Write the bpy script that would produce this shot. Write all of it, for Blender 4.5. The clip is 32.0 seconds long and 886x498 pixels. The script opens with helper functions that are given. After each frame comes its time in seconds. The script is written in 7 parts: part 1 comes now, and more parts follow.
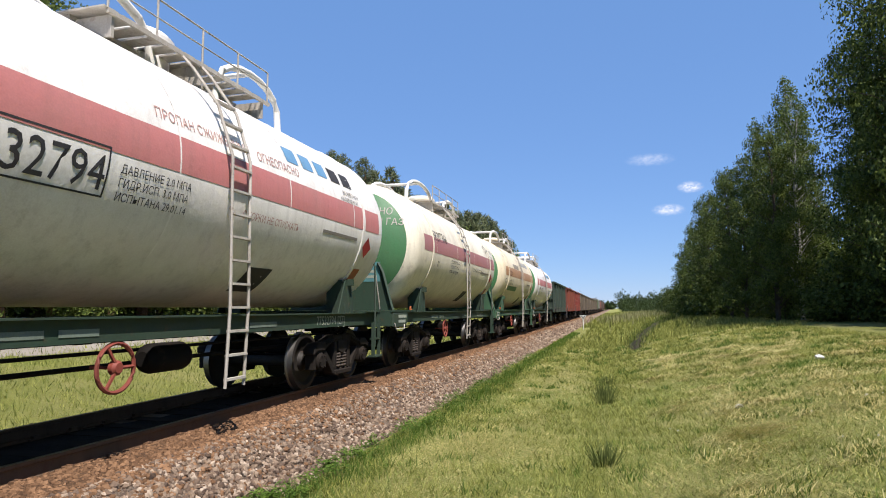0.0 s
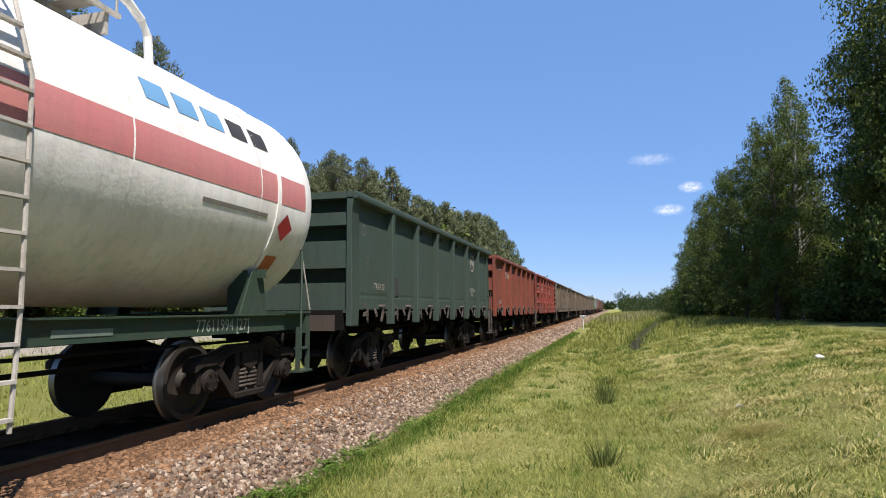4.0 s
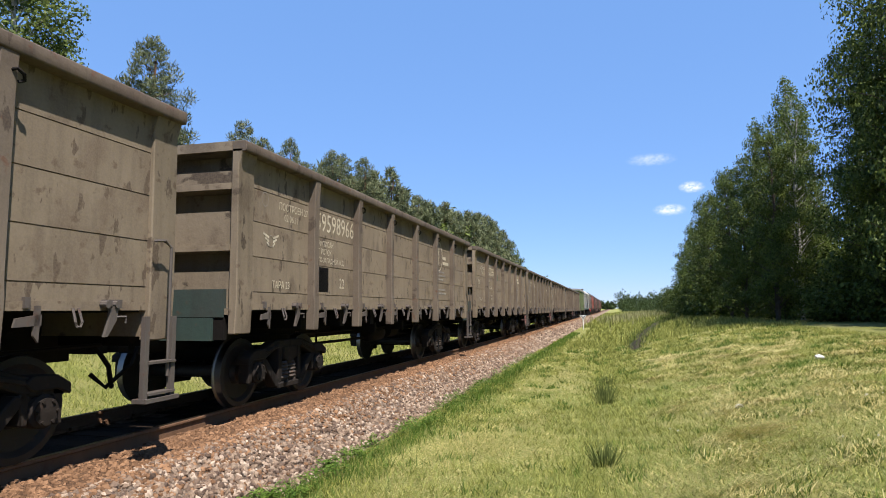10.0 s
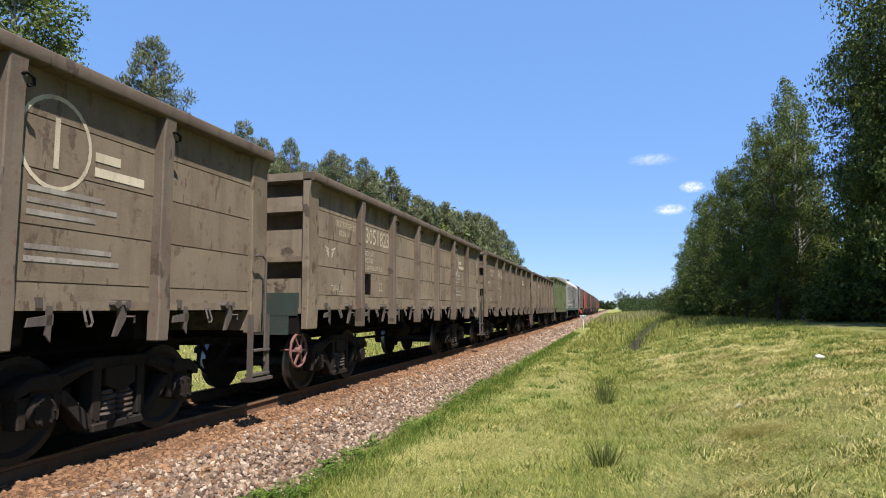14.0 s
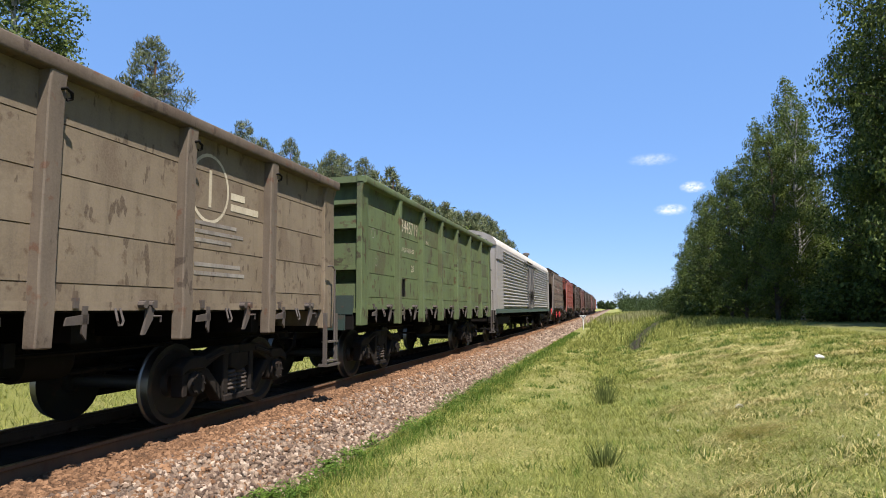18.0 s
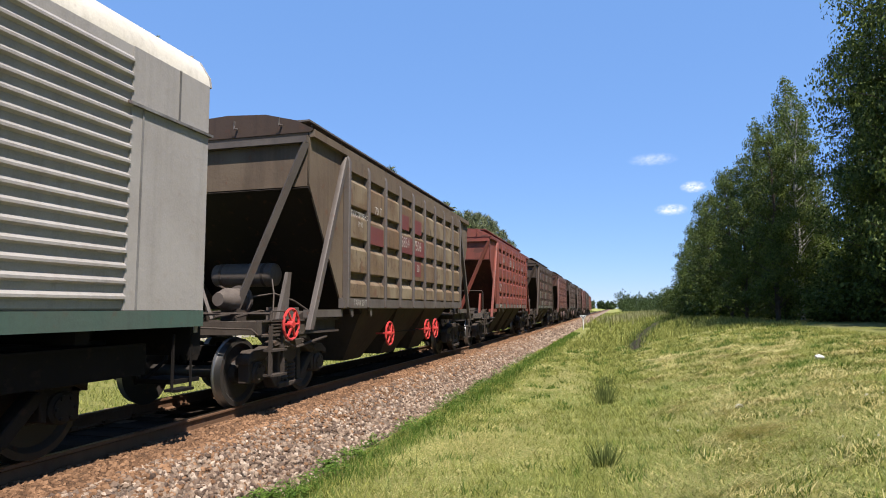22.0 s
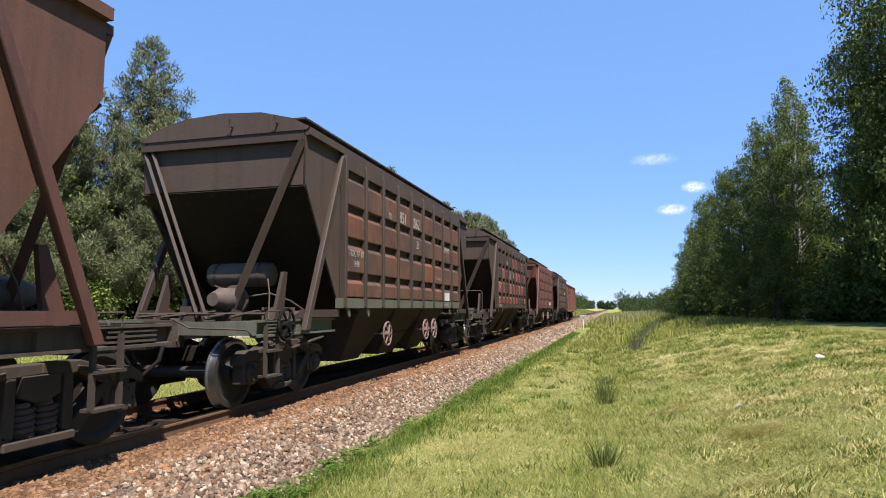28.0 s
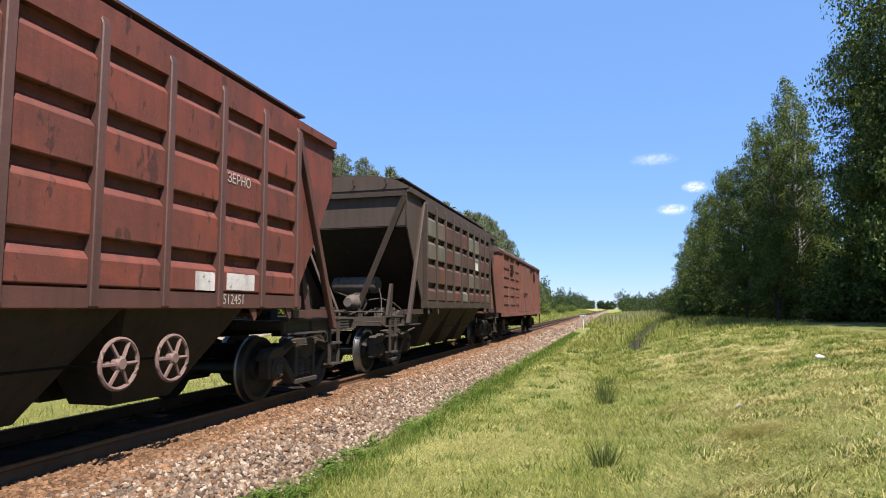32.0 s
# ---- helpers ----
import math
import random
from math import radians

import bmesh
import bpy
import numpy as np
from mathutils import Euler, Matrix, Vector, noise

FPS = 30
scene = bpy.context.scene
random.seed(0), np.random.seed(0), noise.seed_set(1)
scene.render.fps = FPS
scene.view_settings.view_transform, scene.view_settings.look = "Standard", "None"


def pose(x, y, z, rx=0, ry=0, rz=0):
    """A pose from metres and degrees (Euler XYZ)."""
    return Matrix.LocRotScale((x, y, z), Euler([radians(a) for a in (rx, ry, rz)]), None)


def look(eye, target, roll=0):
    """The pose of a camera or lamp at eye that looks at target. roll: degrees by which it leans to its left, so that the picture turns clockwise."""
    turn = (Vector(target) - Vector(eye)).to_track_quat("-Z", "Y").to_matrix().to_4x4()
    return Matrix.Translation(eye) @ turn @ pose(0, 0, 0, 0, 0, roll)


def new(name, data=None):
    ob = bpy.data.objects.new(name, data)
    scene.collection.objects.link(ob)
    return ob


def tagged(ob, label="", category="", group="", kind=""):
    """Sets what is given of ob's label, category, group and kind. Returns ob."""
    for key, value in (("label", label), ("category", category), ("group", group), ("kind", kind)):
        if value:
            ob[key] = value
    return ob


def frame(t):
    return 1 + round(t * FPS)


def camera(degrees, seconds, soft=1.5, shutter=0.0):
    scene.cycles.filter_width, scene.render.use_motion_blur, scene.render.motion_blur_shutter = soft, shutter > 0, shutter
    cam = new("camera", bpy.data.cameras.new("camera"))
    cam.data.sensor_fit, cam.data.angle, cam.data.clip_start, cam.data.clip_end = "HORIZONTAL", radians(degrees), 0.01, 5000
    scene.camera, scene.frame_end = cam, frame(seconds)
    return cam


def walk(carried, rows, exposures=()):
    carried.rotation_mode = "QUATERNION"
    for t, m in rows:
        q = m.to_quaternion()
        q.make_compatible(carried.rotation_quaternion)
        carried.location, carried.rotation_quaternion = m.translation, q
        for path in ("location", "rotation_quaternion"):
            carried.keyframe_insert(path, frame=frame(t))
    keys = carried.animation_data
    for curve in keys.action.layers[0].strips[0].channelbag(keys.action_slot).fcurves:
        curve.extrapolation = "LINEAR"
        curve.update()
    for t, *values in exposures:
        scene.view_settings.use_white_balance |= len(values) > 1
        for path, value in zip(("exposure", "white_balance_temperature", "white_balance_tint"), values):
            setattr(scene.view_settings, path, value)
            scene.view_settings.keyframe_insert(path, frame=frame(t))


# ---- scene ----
# ---- camera: a tripod beside the line, rail head at z = 0, track along +y ----
cam = camera(70.63, 32.0, soft=1.0)
eye = Vector((5.995, 0.0, 1.359))
YAW, PITCH = radians(15.1145), radians(5.4835)
aim = eye + Vector((-math.sin(YAW) * math.cos(PITCH), math.cos(YAW) * math.cos(PITCH), math.sin(PITCH)))
stand = look(eye, aim, -0.27)
walk(cam, [(0, stand), (32, stand)], [(t, e, 6500, 14) for t, e in ((0, 0.72), (3, 0.72), (5.5, 0.97), (9, 1.02), (19, 1.02), (21, 0.95), (24, 1.07), (28, 1.12), (32, 1.12))])
SPEED = 9.97  # of the train, metres a second towards -y

# ---- world and sun ----
SUN_EL, SUN_AZ = radians(60), radians(-46)  # azimuth from +x towards +y
sun_way = Vector((math.cos(SUN_EL) * math.cos(SUN_AZ), math.cos(SUN_EL) * math.sin(SUN_AZ), math.sin(SUN_EL)))
world = bpy.data.worlds.new("world")
scene.world = world
world.use_nodes = True
wn = world.node_tree.nodes
sky = wn.new("ShaderNodeTexSky")
sky.sky_type, sky.sun_disc = "NISHITA", False
sky.sun_elevation, sky.sun_rotation = SUN_EL, math.pi / 2 - SUN_AZ
sky.altitude, sky.air_density, sky.dust_density, sky.ozone_density = 1000, 1.0, 0.0, 4.0
wn["Background"].inputs["Strength"].default_value = 0.108
haze = wn.new("ShaderNodeMix")  # clear summer air: an even blue over the sky's own falling-off
haze.data_type = "RGBA"
haze.inputs[0].default_value, haze.inputs[7].default_value = 0.7, (0.9, 2.01, 4.31, 1)
world.node_tree.links.new(sky.outputs[0], haze.inputs[6])
world.node_tree.links.new(haze.outputs[2], wn["Background"].inputs["Color"])
sun = new("sun", bpy.data.lights.new("sun", "SUN"))
sun.data.energy, sun.data.angle, sun.data.color = 5.0, radians(0.53), (1.0, 0.95, 0.87)
sun.matrix_world = look(sun_way * 50, (0, 0, 0))

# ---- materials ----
BASE_SCALE = 0.72  # scale on every base colour, deepening shade under the raised exposure


# lowers a colour by the common scale, leaves and stones included
def dulled(c, k=BASE_SCALE):
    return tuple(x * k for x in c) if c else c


def blank(name, rough=0.7, metal=0.0):
    m = bpy.data.materials.new(name)
    m.use_nodes = True
    b = m.node_tree.nodes["Principled BSDF"]
    b.inputs["Roughness"].default_value, b.inputs["Metallic"].default_value = rough, metal
    return m, m.node_tree, b


def coords(nt, scale=(1, 1, 1), shift=(0, 0, 0), vary=False):
    tc, mp = nt.nodes.new("ShaderNodeTexCoord"), nt.nodes.new("ShaderNodeMapping")
    mp.inputs["Scale"].default_value, mp.inputs["Location"].default_value = scale, shift
    if vary:
        # alike pieces that share a mesh get stains of their own
        info, far, add = nt.nodes.new("ShaderNodeObjectInfo"), nt.nodes.new("ShaderNodeVectorMath"), nt.nodes.new("ShaderNodeVectorMath")
        far.operation = "SCALE"
        far.inputs[0].default_value = (37, 61, 23)
        nt.links.new(info.outputs["Random"], far.inputs["Scale"])
        nt.links.new(tc.outputs["Object"], add.inputs[0])
        nt.links.new(far.outputs[0], add.inputs[1])
        nt.links.new(add.outputs[0], mp.inputs["Vector"])
    else:
        nt.links.new(tc.outputs["Object"], mp.inputs["Vector"])
    return mp.outputs["Vector"]


def grain(nt, vec, scale, detail=5, lo=0.35, hi=0.65, rough=0.55):
    n, r = nt.nodes.new("ShaderNodeTexNoise"), nt.nodes.new("ShaderNodeMapRange")
    n.inputs["Scale"].default_value, n.inputs["Detail"].default_value, n.inputs["Roughness"].default_value = scale, detail, rough
    r.inputs["From Min"].default_value, r.inputs["From Max"].default_value = lo, hi
    nt.links.new(vec, n.inputs["Vector"])
    nt.links.new(n.outputs["Fac"], r.inputs["Value"])
    return r.outputs["Result"]


def times(nt, a, k):
    m = nt.nodes.new("ShaderNodeMath")
    m.operation = "MULTIPLY"
    m.inputs[1].default_value = k
    nt.links.new(a, m.inputs[0])
    return m.outputs[0]


def mix(nt, fac, a, b):
    m = nt.nodes.new("ShaderNodeMix")
    m.data_type = "RGBA"
    for value, slot in ((fac, 0), (a, 6), (b, 7)):
        if isinstance(value, tuple):
            m.inputs[slot].default_value = (*value, 1)
        elif isinstance(value, float):
            m.inputs[slot].default_value = value
        else:
            nt.links.new(value, m.inputs[slot])
    return m.outputs[2]


def bump(nt, b, height, strength, dist=0.02):
    n = nt.nodes.new("ShaderNodeBump")
    n.inputs["Strength"].default_value, n.inputs["Distance"].default_value = strength, dist
    nt.links.new(height, n.inputs["Height"])
    nt.links.new(n.outputs["Normal"], b.inputs["Normal"])


def paint(name, base, dirt=(0.09, 0.075, 0.06), grime=0.45, rust=0.5, rough=0.62, rust_col=(0.13, 0.05, 0.025), shift=0.0, patch=None, piece=None, spots=7, spec=0.35, scuff=None, clean=BASE_SCALE):
    """Weathered wagon paint: broad grime, vertical streaks, rust specks, fine grain."""
    base, dirt, rust_col, patch, scuff = dulled(base, clean), dulled(dirt, clean), dulled(rust_col), dulled(patch, clean), dulled(scuff)
    piece = (dulled(piece[0], clean), piece[1]) if piece else None
    m, nt, b = blank(name, rough)
    b.inputs["Specular IOR Level"].default_value = spec
    v = coords(nt, shift=(shift, shift * 1.7, 0), vary=True)
    c = base
    if patch:
        c = mix(nt, grain(nt, v, 1.1, 4, 0.47, 0.55), base, patch)
    if piece:
        info, step = nt.nodes.new("ShaderNodeObjectInfo"), nt.nodes.new("ShaderNodeMapRange")
        step.inputs["From Min"].default_value, step.inputs["From Max"].default_value = piece[1], piece[1] + 0.2
        nt.links.new(info.outputs["Random"], step.inputs["Value"])
        c = mix(nt, step.outputs["Result"], c, piece[0])
    c = mix(nt, times(nt, grain(nt, v, 1.2, 6), grime), c, dirt)
    sv = coords(nt, (5, 5, 0.35), (shift, 0, 0), True)
    c = mix(nt, times(nt, grain(nt, sv, 1.6, 5, 0.48, 0.75), grime * 0.8), c, tuple(x * 0.45 for x in dirt))
    c = mix(nt, times(nt, grain(nt, v, spots, 7, 0.60, 0.68), rust), c, rust_col)
    if scuff:
        # slanting scrapes and broad brown runs
        sc = coords(nt, (1, 4.2, 1.5), (0, shift * 2.3, 0), True)
        sc.node.inputs["Rotation"].default_value = (0.32, 0, 0)
        c = mix(nt, times(nt, grain(nt, sc, 1.7, 5, 0.612, 0.640), 0.9), c, scuff)
        c = mix(nt, times(nt, grain(nt, coords(nt, (1, 1.6, 0.9), (0, shift, 3), True), 1.0, 6, 0.55, 0.62), 0.5), c, tuple(x * 1.5 for x in scuff))
    c = mix(nt, times(nt, grain(nt, v, 55, 3), 0.18), c, tuple(min(1, x * 1.5) for x in base))
    nt.links.new(c, b.inputs["Base Color"])
    bump(nt, b, grain(nt, v, 14, 6, 0.2, 0.8), 0.25, 0.01)
    return m


def earth(name, cols, scales=(0.8, 6, 40), rough=0.95, strength=0.6, dist=0.03):
    """A natural surface of three colours mixed at two scales."""
    cols = [dulled(c) for c in cols]
    m, nt, b = blank(name, rough)
    v = coords(nt)
    c = mix(nt, grain(nt, v, scales[0], 5, 0.38, 0.62), cols[0], cols[1])
    c = mix(nt, times(nt, grain(nt, v, scales[1], 6, 0.45, 0.7), 0.7), c, cols[2])
    c = mix(nt, times(nt, grain(nt, v, scales[2], 3), 0.35), c, tuple(x * 0.5 for x in cols[0]))
    nt.links.new(c, b.inputs["Base Color"])
    b.inputs["Specular IOR Level"].default_value = 0.15
    bump(nt, b, grain(nt, v, scales[2], 5, 0.2, 0.8), strength, dist)
    return m


def leafy(name, dark, light, clear=0.35, rough=0.5):
    """Leaves and blades: colour varies from piece to piece, some light passes through."""
    dark, light = dulled(dark), dulled(light)
    m, nt, b = blank(name, rough)
    g = nt.nodes.new("ShaderNodeNewGeometry")
    c = mix(nt, g.outputs["Random Per Island"], dark, light)
    v = coords(nt)
    c = mix(nt, times(nt, grain(nt, v, 0.9, 4), 0.5), c, dark)
    nt.links.new(c, b.inputs["Base Color"])
    b.inputs["Specular IOR Level"].default_value = 0.12
    tr, mx = nt.nodes.new("ShaderNodeBsdfTranslucent"), nt.nodes.new("ShaderNodeMixShader")
    nt.links.new(c, tr.inputs["Color"])
    mx.inputs[0].default_value = clear
    nt.links.new(b.outputs[0], mx.inputs[1])
    nt.links.new(tr.outputs[0], mx.inputs[2])
    nt.links.new(mx.outputs[0], nt.nodes["Material Output"].inputs["Surface"])
    return m


def piece_mat(name, dark, light, rough=0.85, own=False):
    """Loose stones: colour by object or by island."""
    dark, light = dulled(dark), dulled(light)
    m, nt, b = blank(name, rough)
    g = nt.nodes.new("ShaderNodeObjectInfo" if own else "ShaderNodeNewGeometry")
    r = nt.nodes.new("ShaderNodeValToRGB")
    cr = r.color_ramp
    cr.elements[0].color, cr.elements[1].color = (*dark, 1), (*light, 1)
    e = cr.elements.new(0.45)
    e.color = (0.195, 0.133, 0.09, 1)
    e = cr.elements.new(0.8)
    e.color = (0.295, 0.216, 0.151, 1)
    nt.links.new(g.outputs["Random" if own else "Random Per Island"], r.inputs["Fac"])
    v = coords(nt)
    c = mix(nt, times(nt, grain(nt, v, 30, 4), 0.5), r.outputs["Color"], (0.08, 0.061, 0.05))
    nt.links.new(c, b.inputs["Base Color"])
    b.inputs["Specular IOR Level"].default_value = 0.2
    bump(nt, b, grain(nt, v, 60, 4, 0.2, 0.8), 0.4, 0.005)
    return m


M = {}
M["iron"] = paint("black_iron", (0.009, 0.008, 0.007), (0.016, 0.012, 0.01), 0.6, 0.4, 0.8, (0.05, 0.03, 0.02), spec=0.12)
M["bogie"] = paint("bogie_iron", (0.02, 0.017, 0.0145), (0.034, 0.025, 0.019), 0.7, 0.35, 0.8, (0.08, 0.045, 0.03), spec=0.15)
# lighter copy of bogie_iron: the sun reaching hopper gear, put into colour
M["bogie_brown"] = paint("sunlit_bogie_brown", (0.062, 0.05, 0.041), (0.075, 0.056, 0.043), 0.7, 0.4, 0.8, (0.11, 0.06, 0.036), spec=0.18)
M["spring"] = paint("spring_steel", (0.075, 0.06, 0.05), (0.06, 0.045, 0.034), 0.6, 0.4, 0.7, spec=0.2)
M["frame_brown"] = paint("sooty_brown_frame", (0.092, 0.074, 0.06), (0.06, 0.046, 0.036), 0.6, 0.4, 0.8, spec=0.15)
M["wheel"] = paint("wheel_steel", (0.03, 0.026, 0.023), (0.05, 0.04, 0.03), 0.6, 0.3, 0.6)
m, nt, b = blank("polished_tread", 0.42, 1.0)
b.inputs["Base Color"].default_value = (0.22, 0.21, 0.20, 1)
M["tread"] = m
M["rail"] = paint("rail_rust", (0.19, 0.105, 0.058), (0.11, 0.065, 0.04), 0.5, 0.5, 0.75, spec=0.2)
m, nt, b = blank("rail_head_steel", 0.35, 1.0)
b.inputs["Base Color"].default_value = (0.22, 0.17, 0.13, 1)
M["railhead"] = m
M["sleeper"] = paint("sleeper_wood", (0.045, 0.03, 0.021), (0.035, 0.025, 0.019), 0.6, 0.3, 0.95, spec=0.08)
M["latch"] = paint("latch_steel", (0.105, 0.09, 0.078), (0.08, 0.06, 0.05), 0.6, 0.5, 0.6)
M["white_text"] = paint("white_stencil", (0.62, 0.58, 0.52), (0.3, 0.26, 0.22), 0.6, 0.25, 0.7)
M["black_text"] = paint("black_stencil", (0.03, 0.03, 0.035), (0.1, 0.09, 0.08), 0.3, 0.1, 0.7)
M["ballast"] = earth("ballast_bed", ((0.28, 0.208, 0.152), (0.34, 0.26, 0.195), (0.15, 0.11, 0.085)), (0.8, 14, 60), 0.95, 1.0, 0.04)
M["rusty"] = earth("rust_stained_bed", ((0.235, 0.13, 0.07), (0.18, 0.10, 0.055), (0.11, 0.064, 0.04)), (1.5, 14, 60), 0.95, 1.0, 0.03)
M["stone"] = piece_mat("ballast_stone", (0.085, 0.052, 0.036), (0.63, 0.505, 0.385))
M["stone_own"] = piece_mat("ballast_stone_single", (0.085, 0.052, 0.036), (0.63, 0.505, 0.385), own=True)
M["rust_stone"] = leafy("rust_stained_stone", (0.13, 0.07, 0.038), (0.37, 0.21, 0.115), 0.0, 0.9)
# near-black: the shade under the train is put into this colour
M["track_shade"] = earth("shaded_bed", ((0.026, 0.019, 0.014), (0.04, 0.027, 0.019), (0.017, 0.013, 0.01)), (1.5, 14, 60), 0.95, 1.0, 0.03)
M["meadow"] = earth("meadow", ((0.27, 0.30, 0.06), (0.44, 0.41, 0.15), (0.29, 0.31, 0.09)), (0.45, 2.6, 24), 0.95, 1.0, 0.08)
M["blade"] = leafy("grass_blade", (0.13, 0.175, 0.03), (0.66, 0.64, 0.19), 0.4)
M["tuft"] = leafy("dark_tuft", (0.07, 0.10, 0.025), (0.24, 0.27, 0.08), 0.3)
M["fresh"] = leafy("fresh_grass", (0.16, 0.25, 0.045), (0.72, 0.74, 0.26), 0.4)
M["weed"] = leafy("weed_blade", (0.06, 0.125, 0.016), (0.23, 0.34, 0.06), 0.35)
M["hay"] = leafy("dry_hay", (0.44, 0.37, 0.11), (0.88, 0.78, 0.36), 0.2)
M["dirt_road"] = earth("dirt_road", ((0.36, 0.32, 0.26), (0.42, 0.38, 0.31), (0.3, 0.26, 0.2)), (0.6, 5, 40))
M["broad"] = leafy("broad_leaves", (0.04, 0.065, 0.013), (0.235, 0.295, 0.065), 0.25, 0.5)
M["birch_leaf"] = leafy("birch_leaves", (0.065, 0.10, 0.022), (0.25, 0.31, 0.08), 0.38, 0.5)
M["needle"] = leafy("pine_needles", (0.09, 0.115, 0.05), (0.34, 0.36, 0.19), 0.28, 0.5)
M["far_leaf"] = leafy("far_leaves", (0.045, 0.075, 0.03), (0.135, 0.18, 0.07), 0.25)
M["bank_dark"] = earth("dark_bank_strip", ((0.045, 0.04, 0.025), (0.07, 0.06, 0.035), (0.03, 0.035, 0.015)), (1.5, 9, 40))
M["reed"] = leafy("dry_reeds", (0.20, 0.22, 0.07), (0.55, 0.50, 0.28), 0.3)
M["bark"] = earth("bark", ((0.10, 0.08, 0.06), (0.15, 0.12, 0.09), (0.05, 0.04, 0.03)), (3, 12, 50), 0.9, 1, 0.02)
M["birch_bark"] = earth("birch_bark", ((0.55, 0.52, 0.47), (0.62, 0.6, 0.56), (0.06, 0.05, 0.045)), (2, 9, 40), 0.8, 0.5, 0.01)
M["pine_bark"] = earth("pine_bark", ((0.22, 0.12, 0.07), (0.16, 0.10, 0.07), (0.08, 0.055, 0.04)), (3, 12, 50), 0.9, 1, 0.02)
M["sign_white"] = paint("sign_white", (0.8, 0.8, 0.78), (0.4, 0.38, 0.34), 0.2, 0.1)
M["plastic"] = paint("white_plastic", (0.72, 0.72, 0.7), (0.45, 0.45, 0.42), 0.2, 0.0, 0.4)

# ---- mesh kit ----
def box(bm, x0, x1, y0, y1, z0, z1):
    v = [bm.verts.new(p) for p in ((x0, y0, z0), (x1, y0, z0), (x1, y1, z0), (x0, y1, z0), (x0, y0, z1), (x1, y0, z1), (x1, y1, z1), (x0, y1, z1))]
    for f in ((3, 2, 1, 0), (4, 5, 6, 7), (0, 1, 5, 4), (1, 2, 6, 5), (2, 3, 7, 6), (3, 0, 4, 7)):
        bm.faces.new([v[i] for i in f])
    return bm


def prism(bm, poly, axis, lo, hi, poly2=None):
    """A polygon drawn across one axis (0, 1, 2) and drawn out along it from lo to hi."""
    def at(p, s):
        q = list(p)
        q.insert(axis, s)
        return bm.verts.new(q)
    a = [at(p, lo) for p in poly]
    c = [at(p, hi) for p in (poly2 or poly)]
    n = len(a)
    bm.faces.new(a[::-1])
    bm.faces.new(c)
    for i in range(n):
        bm.faces.new((a[i], a[(i + 1) % n], c[(i + 1) % n], c[i]))
    bmesh.ops.recalc_face_normals(bm, faces=bm.faces[:])
    return bm


def tube(bm, pts, r, n=8, r_end=None, closed=False):
    """A round bar through pts, tapering to r_end."""
    pts = [Vector(p) for p in pts]
    rings = []
    k = len(pts)
    for i, p in enumerate(pts):
        if closed:
            d = (pts[(i + 1) % k] - pts[i - 1]).normalized()
        else:
            d = (pts[min(i + 1, k - 1)] - pts[max(i - 1, 0)]).normalized()
        side = d.cross(Vector((0, 0, 1)) if abs(d.z) < 0.9 else Vector((1, 0, 0))).normalized()
        up = side.cross(d)
        rad = r if r_end is None else r + (r_end - r) * i / (k - 1)
        rings.append([bm.verts.new(p + rad * (math.cos(a) * side + math.sin(a) * up)) for a in [2 * math.pi * j / n for j in range(n)]])
    for i in range(k if closed else k - 1):
        a, c = rings[i], rings[(i + 1) % k]
        for j in range(n):
            bm.faces.new((a[j], a[(j + 1) % n], c[(j + 1) % n], c[j]))
    if not closed:
        bm.faces.new(rings[0][::-1])
        bm.faces.new(rings[-1])
    return bm


def lathe(bm, profile, axis=0, n=28, centre=(0, 0, 0), caps=True):
    """Turn (radius, place along axis) round an axis."""
    rings = []
    for r, s in profile:
        ring = []
        for j in range(n):
            a = 2 * math.pi * j / n
            q = [r * math.cos(a), r * math.sin(a)]
            q.insert(axis, s)
            ring.append(bm.verts.new(Vector(q) + Vector(centre)))
        rings.append(ring)
    for a, c in zip(rings, rings[1:]):
        for j in range(n):
            bm.faces.new((a[j], a[(j + 1) % n], c[(j + 1) % n], c[j]))
    if caps:
        bm.faces.new(rings[0][::-1])
        bm.faces.new(rings[-1])
    bmesh.ops.recalc_face_normals(bm, faces=bm.faces[:])
    return bm


def circle(c, r, axis, n=20):
    out = []
    for j in range(n):
        a = 2 * math.pi * j / n
        q = [r * math.cos(a), r * math.sin(a)]
        q.insert(axis, 0)
        out.append(Vector(c) + Vector(q))
    return out


def soft(bm, w=0.008, seg=1):
    bmesh.ops.bevel(bm, geom=[e for e in bm.edges if e.is_manifold and e.calc_face_angle(0) > 0.6], offset=w, segments=seg, affect="EDGES", clamp_overlap=True)
    return bm


def as_mesh(name, bm, material, smooth=0.6):
    me = bpy.data.meshes.new(name)
    bm.to_mesh(me)
    bm.free()
    me.materials.append(material)
    if smooth:
        for p in me.polygons:
            p.use_smooth = True
        me.set_sharp_from_angle(angle=smooth)
    return me


def part(name, bm, material, parent=None, label="", loc=None, smooth=0.6):
    """One mesh object under a thing or a part; bm may be a finished mesh."""
    me = bm if isinstance(bm, bpy.types.Mesh) else as_mesh(name, bm, material, smooth)
    ob = new(name, me)
    ob.parent = parent
    if loc is not None:
        ob.location = loc
    if label:
        ob["label"] = label
    return ob


def soup(name, verts, faces, material, parent=None, label="", kind=""):
    me = bpy.data.meshes.new(name)
    me.from_pydata(verts, [], faces)
    me.materials.append(material)
    ob = new(name, me)
    ob.parent = parent
    return tagged(ob, label, "", "", kind)


STORE = {}


def kept(key, make):
    """A mesh that alike parts share."""
    if key not in STORE:
        STORE[key] = make()
    return STORE[key]


def B():
    return bmesh.new()


